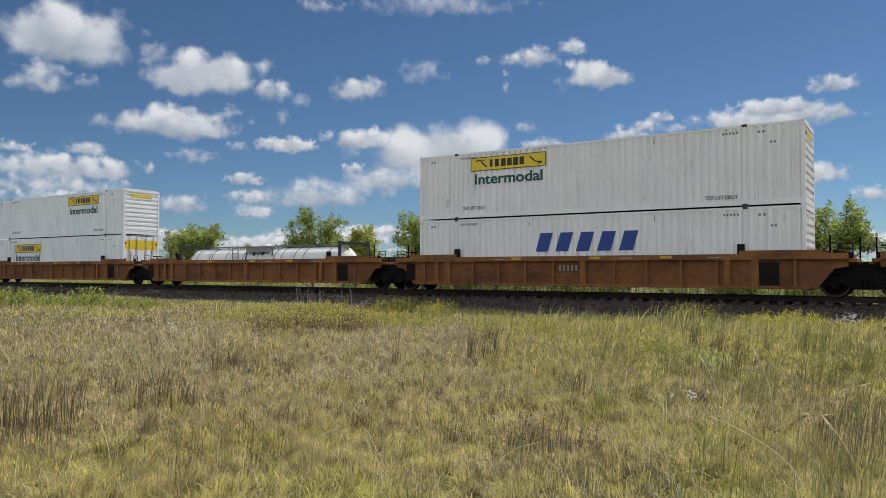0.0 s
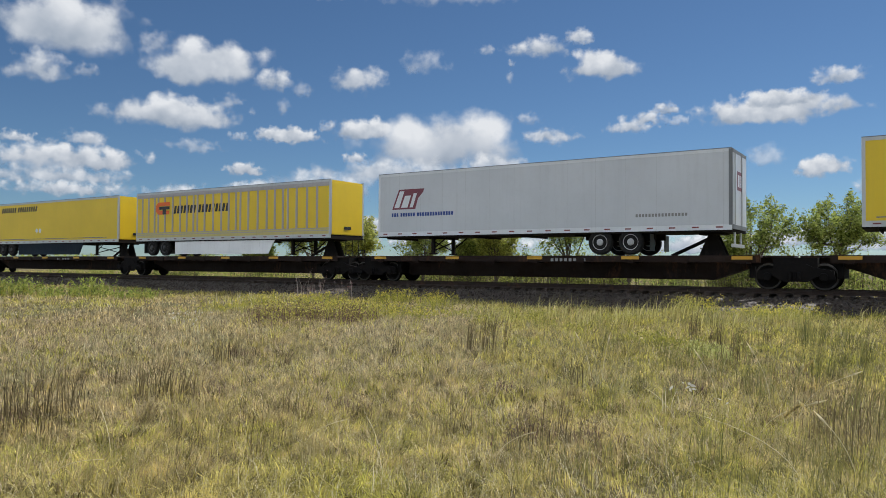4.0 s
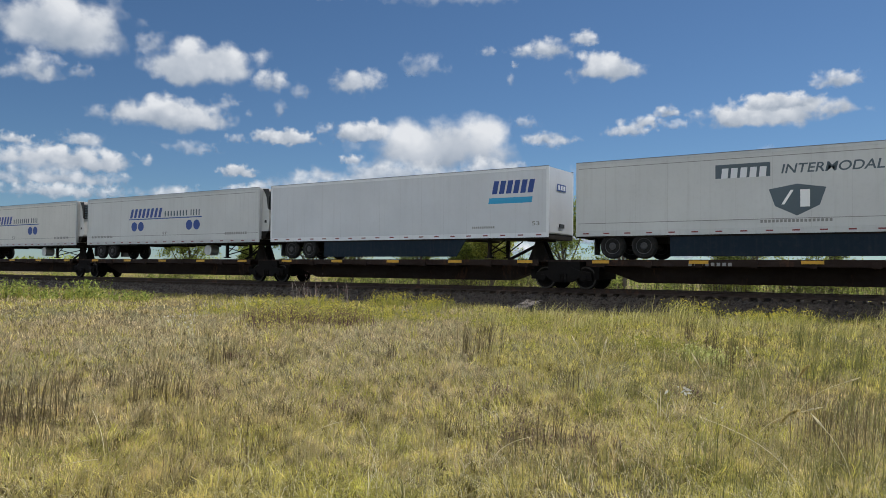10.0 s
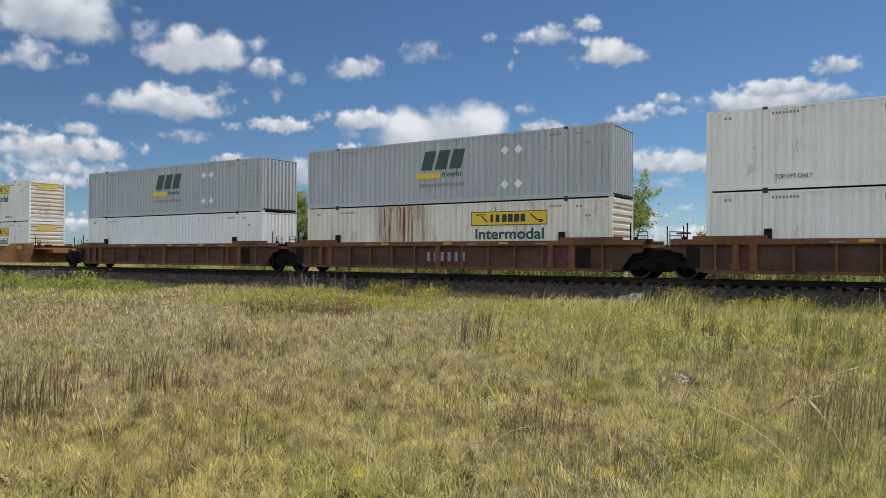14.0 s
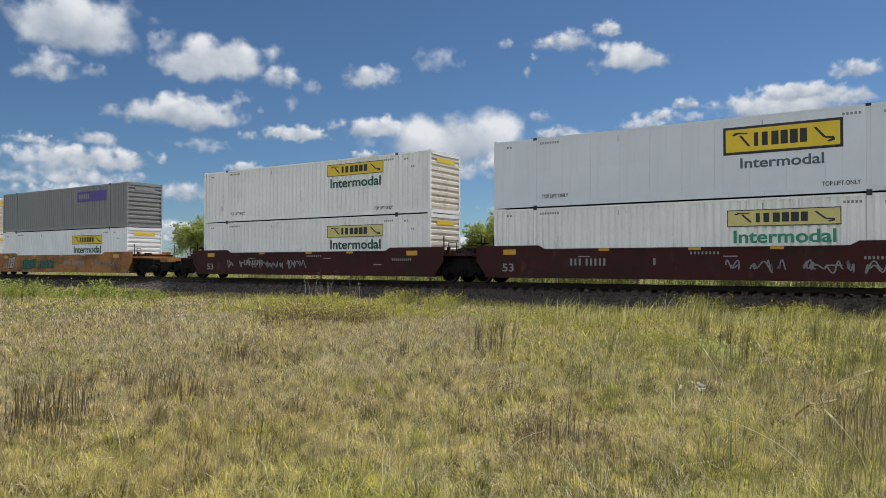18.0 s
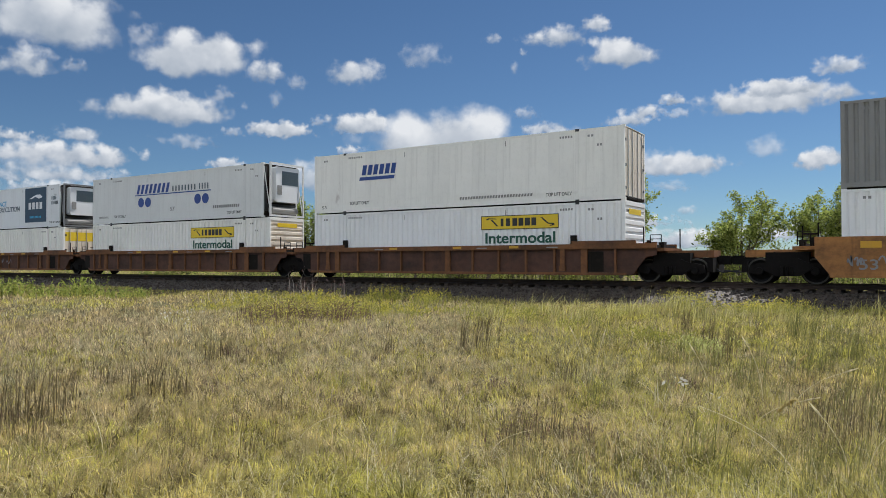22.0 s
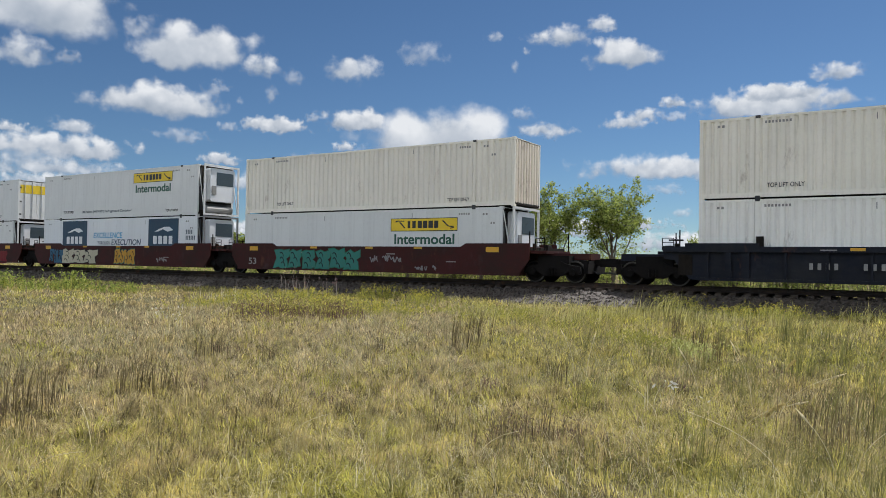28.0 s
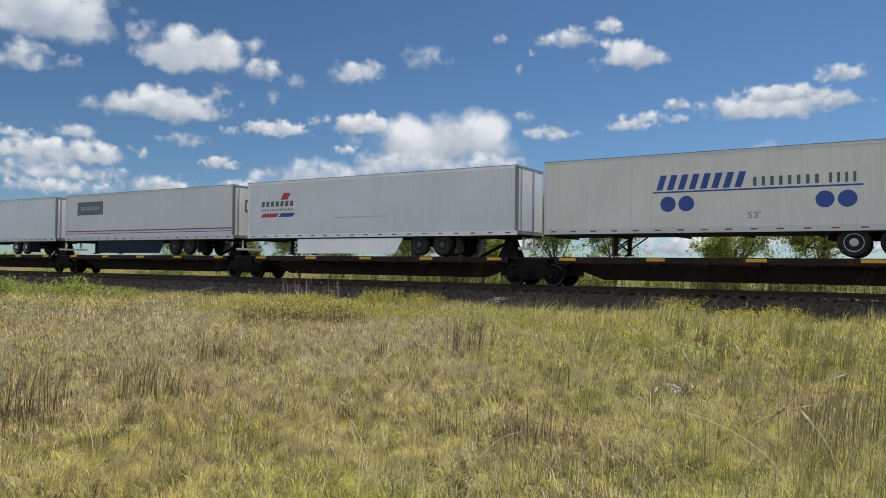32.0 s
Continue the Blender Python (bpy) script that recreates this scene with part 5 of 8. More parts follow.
spine_car(-175.04, "rusty dark spine car carrying a white trailer", gl=3.1, gr=4.1, left="end", marks=(spine_marks(10.2, 1.6, (8,)),))
trailer(-175.04, "white trailer with burgundy emblem near its nose and closed rear doors", BRIGHT, rear="right", marks=act_mark(0.8, 0.76, 12.6) + (end_emblem(BURG),), edge=BRIGHT)
spine_car(-194.27, "dark steel spine car carrying a smooth yellow trailer", gl=2.3, gr=3.1, right="end", marks=(spine_marks(4.4, 1.6, (8,)),))
trailer(-194.27, "smooth yellow trailer with black name and dark blue skirt", YELLOW, skirt=SKIRTB, marks=CT)
spine_car(-212.77, "rusty dark spine car carrying a white trailer", gl=2.6, gr=2.3, marks=(spine_marks(3.0, 1.6, (8,)),))
trailer(-212.77, "white trailer with burgundy emblem beside its front end", BRIGHT, marks=act_mark(13.5, 11.9, 0.7) + (mark_text("53", 15.5, 0.85, 0.3, 0.16, DGREY), end_emblem(BURG)), edge=BRIGHT)
spine_car(-232.5, "dark steel spine car carrying two short trailers", length=17.1, gl=3.3, gr=2.6, left="end", marks=(spine_marks(7.4, 1.6, (8,)), spine_marks(11.2, 1.4, (7,))))
trailer(-223.95, "short white trailer with orange fading stripe", BRIGHT, 8.53, marks=(mark_panel(2.9, 2.28, 1.7, 0.34, ORANGE, "stripe"), *(mark_panel(1.5 + 0.28 * k, 2.28, 0.28, 0.34, FADE[k], "stripe") for k in range(5)), mark_panel(4.8, 2.24, 1.5, 0.42, ORANGE, "sign_panel"), mark_bars(5.0, 2.30, 1.2, 0.3, (6,), BLACK, 0, 0.25), mark_panel(6.6, 2.2, 1.85, 0.42, YELLOW, "stripe"), mark_discs(((0.55, 0.5), (0.95, 0.5)), 0.14, GREY)), band=YELLOW, edge=BRIGHT)
trailer(-232.6, "short light grey trailer with dark green band and white skirt", LGREY, 8.4, rear="right", skirt=WHITE, marks=(mark_panel(0.05, 2.1, 4.1, 0.5, DGREEN, "stripe", lean=0.25), mark_bars(2.7, 2.15, 1.2, 0.4, (3,), SIGNY, 0.3, 0.2), mark_discs(((2.9, 0.55), (4.1, 0.55)), 0.13, BRIGHT)), band=SIGNY)
spine_car(-252.17, "dark steel spine car carrying a refrigerated trailer", gl=1.3, gr=3.3, right="end", marks=(spine_marks(4.4, 1.6, (8,)),))


def shield(c):
    part("emblem", shape("shield", lambda bm: [plate(bm, [(7.2, 1.55), (8.1, 1.7), (9.0, 1.55), (8.8, 0.95), (8.1, 0.6), (7.4, 0.95)], -0.003, 0.0)], SLATE), SLATE, c, "dark shield emblem")
    for k, pts in enumerate(([(7.6, 1.0), (7.7, 1.0), (8.0, 1.5), (7.9, 1.5)], [(8.2, 0.9), (8.5, 0.9), (8.5, 1.5), (8.2, 1.5)])):
        part("emblem", shape(("shield_in", k), lambda bm: plate(bm, pts, -0.006, -0.003), WHITE), WHITE, c)


trailer(-252.17, "white refrigerated trailer with dark shield emblem and black grille", WHITE, front="reefer", skirt=SKIRTB, marks=(mark_panel(5.4, 2.02, 1.85, 0.5, SLATE, "sign_panel"), mark_bars(5.55, 2.02, 1.6, 0.36, (5,), BRIGHT, 0.1, 0.3), mark_text("INTERMODAL", 7.6, 2.08, 3.1, 0.33, SLATE, 0.2), shield, mark_bars(6.9, 0.38, 2.3, 0.1, (18,), DGREY, 0, 0.35), mark_panel(11.6, 0.95, 1.0, 0.28, DGREEN, "emblem")))
spine_car(-269.56, "dark steel spine car with yellow end plates, white trailer on it", gl=0.9, gr=1.3)
trailer(-269.56, "white trailer with blue name bars near its front", BRIGHT, skirt=SKIRTB, marks=(mark_bars(13.43, 1.90, 2.05, 0.56, (6,), BLUE, 0.2, 0.28), mark_panel(13.30, 1.48, 2.08, 0.25, CYAN, "rule", lean=0.05), mark_bars(12.48, 0.42, 1.15, 0.09, (12,), DGREY, 0, 0.35), mark_text("53", 15.4, 0.5, 0.35, 0.18, DGREY), end_emblem(BLUE, z0=2.0, z1=2.3)), edge=BRIGHT)
ALM = dots_mark(1.08)
for u, txt in ((-286.59, "white refrigerated trailer with blue name and four blue discs"), (-304.05, "aged white refrigerated trailer with blue name and four blue discs")):
    spine_car(u, "dark steel spine car with yellow end plates under a refrigerated trailer", gl=1.4 if u > -290 else 1.55, gr=0.9 if u > -290 else 1.4)
    trailer(u, txt, WHITE if u > -290 else AGED, front="reefer", tank=True, marks=ALM + (mark_bars(0.5, 0.42, 2.3, 0.14, (14,), DGREY, 0, 0.35), mark_bars(13.4, 0.45, 1.8, 0.14, (10,), DGREY, 0, 0.35)))
spine_car(-321.75, "dark steel spine car with yellow end plates, last of its set", gl=5.4, gr=1.55, left="end", marks=(spine_marks(7.0, 1.6, (8,)),))


def ring_mark(c):
    def ring(bm, cx, cz, r0, r1, a0, a1, k=1.35, n=24):
        """A flat band round part or all of an oval, in one piece."""
        whole = a1 - a0 > 6.2
        rows = []
        for i in range(n if whole else n + 1):
            a = a0 + (a1 - a0) * i / n
            rows.append([bm.verts.new((cx + k * r * math.cos(a), y, cz + r * math.sin(a))) for r, y in ((r0, -0.003), (r0, -0.007), (r1, -0.007), (r1, -0.003))])
        for i in range(n):
            p, q = rows[i], rows[(i + 1) % len(rows)]
            for m in range(4):
                bm.faces.new((p[m], p[(m + 1) % 4], q[(m + 1) % 4], q[m]))
        if not whole:
            bm.faces.new(rows[0])
            bm.faces.new(rows[-1][::-1])
        bmesh.ops.recalc_face_normals(bm, faces=bm.faces)
    part("emblem", shape("ring_emblem", lambda bm: [ring(bm, 4.55, 1.83, 0.24, 0.39, 0, math.tau, 1.6)], SLATE), SLATE, c, "dark ring emblem")
    part("emblem", shape("open_ring", lambda bm: [ring(bm, 3.24, 1.81, 0.21, 0.36, 0, math.tau, 1.7)], SLATE), SLATE, c, "dark flat ring emblem")
    part("emblem", shape("red_foot", lambda bm: [plate(bm, [(3.57, 1.07), (4.93, 1.07), (5.08, 1.36), (4.0, 1.36)], -0.004, 0.0)], RED), RED, c, "red slanted bar")
    part("emblem", shape("red_swash", lambda bm: [ring(bm, 4.52, 2.08, 0.20, 0.38, 0.2, 2.9, 1.35)], BURG), BURG, c, "dark red swash emblem")


trailer(-321.75, "white trailer with red stripe and dark ring emblem", BRIGHT, rear="right", marks=(ring_mark, mark_panel(1.5, 1.24, 0.95, 0.14, RED, "stripe"), mark_panel(1.5, 1.14, 0.95, 0.05, SLATE, "rule"), mark_panel(5.6, 1.17, 10.4, 0.16, RED, "stripe"), mark_panel(7.9, 1.38, 8.1, 0.05, SLATE, "rule"), mark_bars(9.4, 1.2, 4.6, 0.1, (13, 11), BRIGHT, 0.2, 0.35), mark_text("TRANSPORTATION SERVICES", 2.2, 0.76, 3.5, 0.17, SLATE, 0.15), end_emblem(SLATE, z0=1.9, z1=2.3), mark_discs(((0.3, 2.7),), 0.03, DGREY)), edge=BRIGHT, band=BRIGHT)

# second set of wells, dark brown
well_car(-343.49, "weathered dark brown ribbed well car with two containers", BROWN, right="end")
plain_box(-343.49, Z1, "aged white ribbed container with yellow sign, in the well car", AGED, low=True, end_sign=None)
plain_box(-343.49, Z2, "aged white ribbed container with yellow sign and rusty ribbed end", AGED, end_sign=None)
ABFM = (mark_bars(6.93, 1.52, 2.3, 0.86, (3,), DGREEN, 0.3, 0.22), mark_panel(6.71, 1.13, 1.36, 0.24, SIGNY, "rule"), mark_text("freight", 8.17, 1.10, 1.06, 0.3, GREEN, 0.1), mark_bars(6.93, 0.74, 2.45, 0.15, (15,), DGREY, 0, 0.35),
        *(mark_diamond(x, z, 0.2, WHITE) for x in (11.37, 12.02) for z in (0.68, 2.15)))
well_car(-363.2, "weathered dark brown ribbed well car with a pale stencil", BROWN, marks=(side_bars(7.4, 0.62, 2.2, 0.40, (6,), LETTER),))
plain_box(-363.2, Z1, "rust-streaked white ribbed container with yellow sign", RUSTY, low=True, end_sign=None)
container(-363.2, Z2, "grey ribbed container with green and yellow emblem", GREY, "ribbed", "ribs", ABFM)
well_car(-382.63, "weathered dark brown ribbed well car with two containers", BROWN)
container(-382.63, Z1, "plain white ribbed container below a grey one", WHITE, "ribbed", "ribs", ())
container(-382.63, Z2, "grey ribbed container with green emblem, rust on its end", GREY, "ribbed", "ribs", ABFM)
well_car(-406.05, "orange-brown smooth-sided well car, last of its set", OCHRE, "smooth", left="end")
plain_box(-406.05, Z1, "cream-white ribbed container with yellow sign", AGED, low=True)
plain_box(-406.05, Z2, "cream-white ribbed container with yellow sign and end sign", AGED)

# third set, maroon smooth-sided
MARKS3 = (side_mark("53", 0.5, 0.52, 0.55, 0.34), side_bars(3.6, 0.78, 1.6, 0.28, (3, 5), LETTER), side_bars(7.0, 0.8, 0.2, 0.26, (1,), LETTER), side_bars(14.0, 1.0, 1.2, 0.1, (10,), LETTER), side_bars(8.4, 1.2, 1.1, 0.1, (8,), LETTER))
well_car(-429.81, "maroon smooth-sided well car with pale stencils", MAROON, "smooth", right="end", marks=MARKS3, sprays=(spray(9.2, 0.7, 1.8, 0.5, CHALK, 4, 3),))
plain_box(-429.81, Z1, "cream ribbed container with faded yellow sign", TAN, low=True, sign=SIGNF, word=TEAL, end_sign=None)
plain_box(-429.81, Z2, "white ribbed container with faded yellow sign", WHITE, sign=SIGNF, word=TEAL, end_sign=None)
well_car(-449.39, "maroon smooth-sided well car with pale graffiti scrawls", MAROON, "smooth", marks=MARKS3, sprays=(spray(9.6, 0.35, 5.2, 0.8, CHALK, 7, 4),))
plain_box(-449.39, Z1, "off-white ribbed container with faded yellow sign", AGED, low=True, sign=SIGNF, word=TEAL)
plain_box(-449.39, Z2, "clean white smooth container with black-framed yellow sign", BRIGHT, framed=True, small=True, word=SLATE, side="smooth", end_sign=SIGNY)
well_car(-468.93, "maroon smooth-sided well car covered in pale graffiti", MAROON, "smooth", left="end", marks=MARKS3, sprays=(spray(2.2, 0.4, 6.0, 0.85, CHALK, 8, 6),))
plain_box(-468.93, Z1, "off-white ribbed container with faded yellow sign", AGED, low=True, sign=SIGNF, word=GREEN)
plain_box(-468.93, Z2, "off-white ribbed container with bright yellow sign", AGED)

# fourth set, orange-brown
FEDX = (mark_panel(10.3, 1.82, 3.5, 0.7, PURPLE, "sign_panel"), mark_bars(10.5, 2.02, 1.3, 0.32, (5,), LETTER, 0, 0.35))
MARKS4 = (side_mark("53", 0.5, 0.52, 0.55, 0.34, DGREY), side_bars(8.9, 0.8, 2.6, 0.26, (4, 6), LETTER), side_bars(0.0, 1.28, 0.7, 0.14, (4,), LETTER))
well_car(-492.75, "orange-brown smooth-sided well car with teal graffiti", OCHRE, "smooth", right="end", marks=MARKS4, sprays=(spray(1.3, 0.5, 0.8, 0.85, SPRAYW, 2, 11, SPRAYK), spray(3.3, 0.5, 1.9, 0.66, SPRAYG2, 4, 12, SPRAYK), spray(5.7, 0.5, 2.0, 0.6, SPRAYG2, 4, 14, SPRAYK), spray(12.2, 0.6, 3.2, 0.5, CHALK, 7, 13)))
plain_box(-492.75, Z1, "white ribbed container with rust stains and yellow sign", WHITE, low=True)
container(-492.75, Z2, "dark grey ribbed container with faded purple sign", DGREY, "ribbed", "slats", FEDX, LETTER)
well_car(-512.31, "orange-brown smooth-sided well car with silver and teal graffiti", OCHRE, "smooth", marks=(side_mark("53", 0.5, 0.52, 0.55, 0.34, DGREY),), sprays=(spray(2.0, 0.35, 2.4, 0.9, SPRAYT, 5, 21, SPRAYK), spray(5.2, 0.3, 4.4, 1.0, SPRAYW, 5, 22, SPRAYK), spray(10.2, 0.5, 1.5, 0.6, RUSTRED, 3, 23, SPRAYK), spray(12.2, 0.4, 3.3, 0.85, SPRAYB, 6, 24, SPRAYW)))
plain_box(-512.31, Z1, "white ribbed container with yellow sign below a cream one", WHITE, low=True)
plain_box(-512.31, Z2, "cream ribbed container with yellow sign", TAN)
well_car(-531.71, "orange-brown smooth-sided well car with grey overpainted patch", OCHRE, "smooth", left="end", marks=(side_mark("53", 0.5, 0.52, 0.55, 0.34, DGREY), side_bars(2.7, 0.75, 2.5, 0.26, (4, 6), LETTER)), sprays=(spray(0.2, 0.4, 2.1, 0.85, CHALK, 3, 31), spray(12.3, 0.35, 2.7, 0.9, SPRAYW, 4, 32, CHALK)))
plain_box(-531.71, Z1, "white ribbed container with yellow sign below a dark grey one", WHITE, low=True)
container(-531.71, Z2, "dark grey ribbed container with purple sign", DGREY, "ribbed", "slats", FEDX, LETTER)

# fifth set, brown ribbed
well_car(-555.26, "weathered brown ribbed well car with two containers", BROWN, right="end")
plain_box(-555.26, Z1, "white ribbed container with yellow sign, in the well car", WHITE, low=True)
container(-555.26, Z2, "smooth cream-white container with blue name bars and rusty doors", AGED, "smooth", "doors", (mark_bars(3.0, 1.75, 2.1, 0.48, (6,), BLUE, 0.2, 0.3), mark_panel(2.9, 1.5, 2.1, 0.16, BLUE, "rule", lean=0.05), mark_bars(8.6, 0.3, 3.6, 0.12, (26,), DGREY, 0.2, 0.35), mark_text("53", 0.5, 0.2, 0.3, 0.15, BLACK)) + TOP_LIFT)
well_car(-574.58, "weathered brown ribbed well car with yellow tabs", BROWN)
plain_box(-574.58, Z1, "cream-white ribbed container with yellow sign", AGED, low=True)
container(-574.58, Z2, "white refrigerated container with blue name and four blue discs", WHITE, "smooth", "reefer", dots_mark(1.2) + (mark_bars(0.7, 0.35, 1.0, 0.12, (9,), DGREY, 0, 0.35), mark_bars(11.6, 0.6, 2.2, 0.16, (14,), DGREY, 0, 0.35)) + TOP_LIFT)
well_car(-594.14, "weathered brown ribbed well car with pale graffiti scrawl", BROWN, left="end", sprays=(spray(5.0, 0.4, 4.6, 0.95, CHALK, 5, 41),))
plain_box(-594.14, Z1, "cream-white ribbed container with yellow sign near its trailing end", AGED, SL, True, end="doors")
container(-594.14, Z2, "white refrigerated container with two dark blue panels and slogan", BRIGHT, "smooth", "reefer", panel_mark(0.37, 2.78, True) + (mark_text("TOP LIFT ONLY", 0.45, 0.24, 1.3, 0.13, BLACK), mark_text("TOP LIFT ONLY", 14.4, 0.24, 1.3, 0.13, BLACK)))
well_car(-617.73, "rust-red smooth-sided well car with grey graffiti", RUSTRED, "smooth", left="end", right="end", marks=(side_bars(2.9, 0.8, 2.4, 0.26, (4, 6), LETTER),), sprays=(spray(6.3, 0.35, 4.2, 1.0, SPRAYD, 5, 51, SPRAYK), spray(6.6, 0.4, 3.6, 0.8, SPRAYW, 4, 52),))
plain_box(-617.73, Z1, "white refrigerated container with black-framed yellow sign", BRIGHT, low=True, framed=True, small=True, side="smooth", end="reefer", end_sign=None)
plain_box(-617.73, Z2, "white smooth refrigerated container with yellow sign", BRIGHT, side="smooth", end="reefer", end_sign=None)

# sixth set, dark blue ribbed
well_car(-641.26, "dark blue-black ribbed well car with two containers", INDIGO, right="end", marks=(side_bars(3.4, 0.72, 0.9, 0.22, (4,), LETTER), side_bars(8.5, 0.72, 1.3, 0.22, (5,), LETTER)))
plain_box(-641.26, Z1, "off-white smooth container with yellow sign and yellow-topped doors", AGED, SL, True, side="smooth", end="doors")
plain_box(-641.26, Z2, "clean white refrigerated container with black-framed yellow sign", BRIGHT, framed=True, small=True, word=SLATE, side="smooth", end="reefer", end_sign=None)
well_car(-660.8, "dark blue-black ribbed well car with pale stencils", INDIGO)
plain_box(-660.8, Z1, "cream-white container with yellow sign below a refrigerated one", AGED, low=True, small=True, side="smooth")
container(-660.8, Z2, "white refrigerated container with two dark blue-green panels", BRIGHT, "smooth", "reefer", panel_mark(0.25, 2.6, False))
well_car(-680.35, "dark blue-black ribbed well car with yellow tabs, last of its set", INDIGO, left="end", marks=(side_bars(3.6, 0.72, 1.0, 0.22, (4,), LETTER), side_bars(5.2, 0.72, 1.5, 0.22, (6,), LETTER)))
plain_box(-680.35, Z1, "off-white ribbed container with yellow sign", AGED, low=True)
plain_box(-680.35, Z2, "cream ribbed container with yellow sign", TAN)

# seventh set, maroon with graffiti
well_car(-704.06, "maroon smooth-sided well car with large teal graffiti", MAROON, "smooth", right="end", marks=(side_mark("53", 0.5, 0.52, 0.55, 0.34),), sprays=(spray(2.4, 0.35, 5.6, 1.0, SPRAYT, 6, 61, SPRAYG2), spray(8.6, 0.6, 1.8, 0.6, CHALK, 4, 62), spray(11.2, 0.3, 1.2, 0.4, CHALK, 3, 63)))
plain_box(-704.06, Z1, "white smooth refrigerated container with yellow sign", WHITE, low=True, side="smooth", end="reefer", end_sign=None)
container(-704.06, Z2, "plain cream ribbed container without a sign", TAN, "ribbed", "ribs", TOP_LIFT)
well_car(-723.57, "maroon smooth-sided well car with cream and amber graffiti", MAROON, "smooth", marks=(), sprays=(spray(1.0, 0.35, 1.6, 0.9, SPRAYB, 3, 71, SPRAYK), spray(2.4, 0.3, 3.9, 1.0, SPRAYC, 3, 72, SPRAYK), spray(8.2, 0.35, 2.0, 0.95, SPRAYY, 4, 73, SPRAYT), spray(12.2, 0.4, 1.2, 0.5, CHALK, 3, 74)))
container(-723.57, Z1, "white refrigerated container with two dark blue panels and slogan", BRIGHT, "smooth", "reefer", panel_mark(0.37, 2.78, True))
PALLETS = mark_text("30 Pallets (48\"X40\") Refrigerated Container", 4.4, 0.29, 5.2, 0.2, SLATE, 0, 0.01)
PALLETS(plain_box(-723.57, Z2, "white refrigerated container with yellow sign, stacked on another", WHITE, side="smooth", end="reefer", end_sign=None))
well_car(-743.1, "maroon smooth-sided well car with green and silver graffiti", MAROON, "smooth", left="end", sprays=(spray_block(-0.3, 0.3, 2.9, 0.95, SILVER, 80, "smeared silver-grey sprayed block"), spray(0.0, 0.35, 2.4, 0.8, CHALK, 5, 81), spray(3.8, 0.6, 3.9, 0.5, CHALK, 7, 82), spray_block(8.25, 0.12, 5.3, 1.40, SPRAYG, 83, "dull green sprayed block"), spray(8.8, 0.8, 1.5, 0.34, SPRAYK, 3, 85), spray(11.2, 0.85, 1.9, 0.32, SPRAYK, 3, 87), spray_block(13.6, 0.16, 1.5, 0.95, SPRAYR, 84, "dark red sprayed patch"), spray_block(7.85, 0.16, 0.35, 0.8, SPRAYR, 86, "dark red sprayed patch")))
container(-743.1, Z1, "white smooth container with blue name bars", WHITE, "smooth", "reefer", (mark_bars(11.1, 1.75, 2.1, 0.5, (6,), BLUE, 0.2, 0.3), mark_panel(11.0, 1.5, 2.2, 0.16, BLUE, "rule", lean=0.05)))
PALLETS(plain_box(-743.1, Z2, "white smooth container with yellow sign and yellow-topped rusty doors", WHITE, SL, side="smooth", end="doors", trailing_unit=True))

# tail trailers
spine_car(-764.94, "dark spine car with yellow end plates under a refrigerated trailer", gl=1.6, gr=5.2, right="end", marks=(spine_marks(3.8, 1.6, (8,)),))
trailer(-764.94, "white refrigerated trailer with blue name and blue discs, black grille", AGED, front="reefer", tank=True, marks=ALM + (mark_bars(0.6, 0.42, 2.3, 0.14, (14,), DGREY, 0, 0.35), mark_bars(13.4, 0.45, 1.8, 0.14, (10,), DGREY, 0, 0.35)))
spine_car(-782.72, "dark spine car with yellow end plates, white trailer on it", gl=1.3, gr=1.6)
trailer(-782.72, "white trailer with blue name, blue discs and ribbed rear doors", AGED, rear="right", marks=ALM + (mark_bars(13.0, 0.42, 2.3, 0.14, (14,), DGREY, 0, 0.35),))
spine_car(-800.13, "dark spine car with long yellow tabs, white trailer on it", gl=1.2, gr=1.3)
trailer(-800.13, "clean white trailer with pale skirt and small red and blue emblem", BRIGHT, rear="right", skirt=WHITE, marks=(mark_bars(0.95, 1.65, 2.4, 0.28, (7,), SLATE, 0.1, 0.35), mark_bars(1.0, 1.42, 2.3, 0.12, (12,), DGREY, 0, 0.4), mark_panel(0.95, 1.1, 1.15, 0.2, RED, "emblem", lean=0.2), mark_panel(2.25, 1.1, 1.0, 0.2, BLUE, "emblem", lean=0.2), mark_panel(2.4, 2.0, 0.5, 0.35, RED, "emblem", lean=0.2), mark_bars(6.0, 0.95, 3.4, 0.06, (1,), GREY, 0, 0.0)), edge=BRIGHT)
spine_car(-817.42, "dark spine car with yellow tabs under a white trailer", gl=1.2, gr=1.2)
trailer(-817.42, "white ribbed trailer with dark logo panel and burgundy line", WHITE, rear="right", skirt=SKIRTB, posts=0, marks=(mark_panel(1.35, 1.65, 2.8, 0.85, SLATE, "sign_panel"), mark_bars(1.7, 1.95, 2.1, 0.25, (8,), LETTER, 0, 0.3), mark_panel(0.0, 0.56, 16.1, 0.07, BURG, "rule"), mark_panel(0.0, 0.42, 16.1, 0.04, BLUE, "rule"), end_emblem(BURG)))
spine_car(-834.7, "dark spine car under a plain white trailer", gl=1.2, gr=1.2)
trailer(-834.7, "plain white trailer with closed rear doors", BRIGHT, rear="right", marks=(), edge=ALU)


# ---- setting: ground, track bed, rails ----
def wave(x, y):
    return 0.05 * math.sin(x * 0.31 + 1.3) * math.cos(y * 0.27) + 0.03 * math.sin(x * 0.83 + y * 0.57)


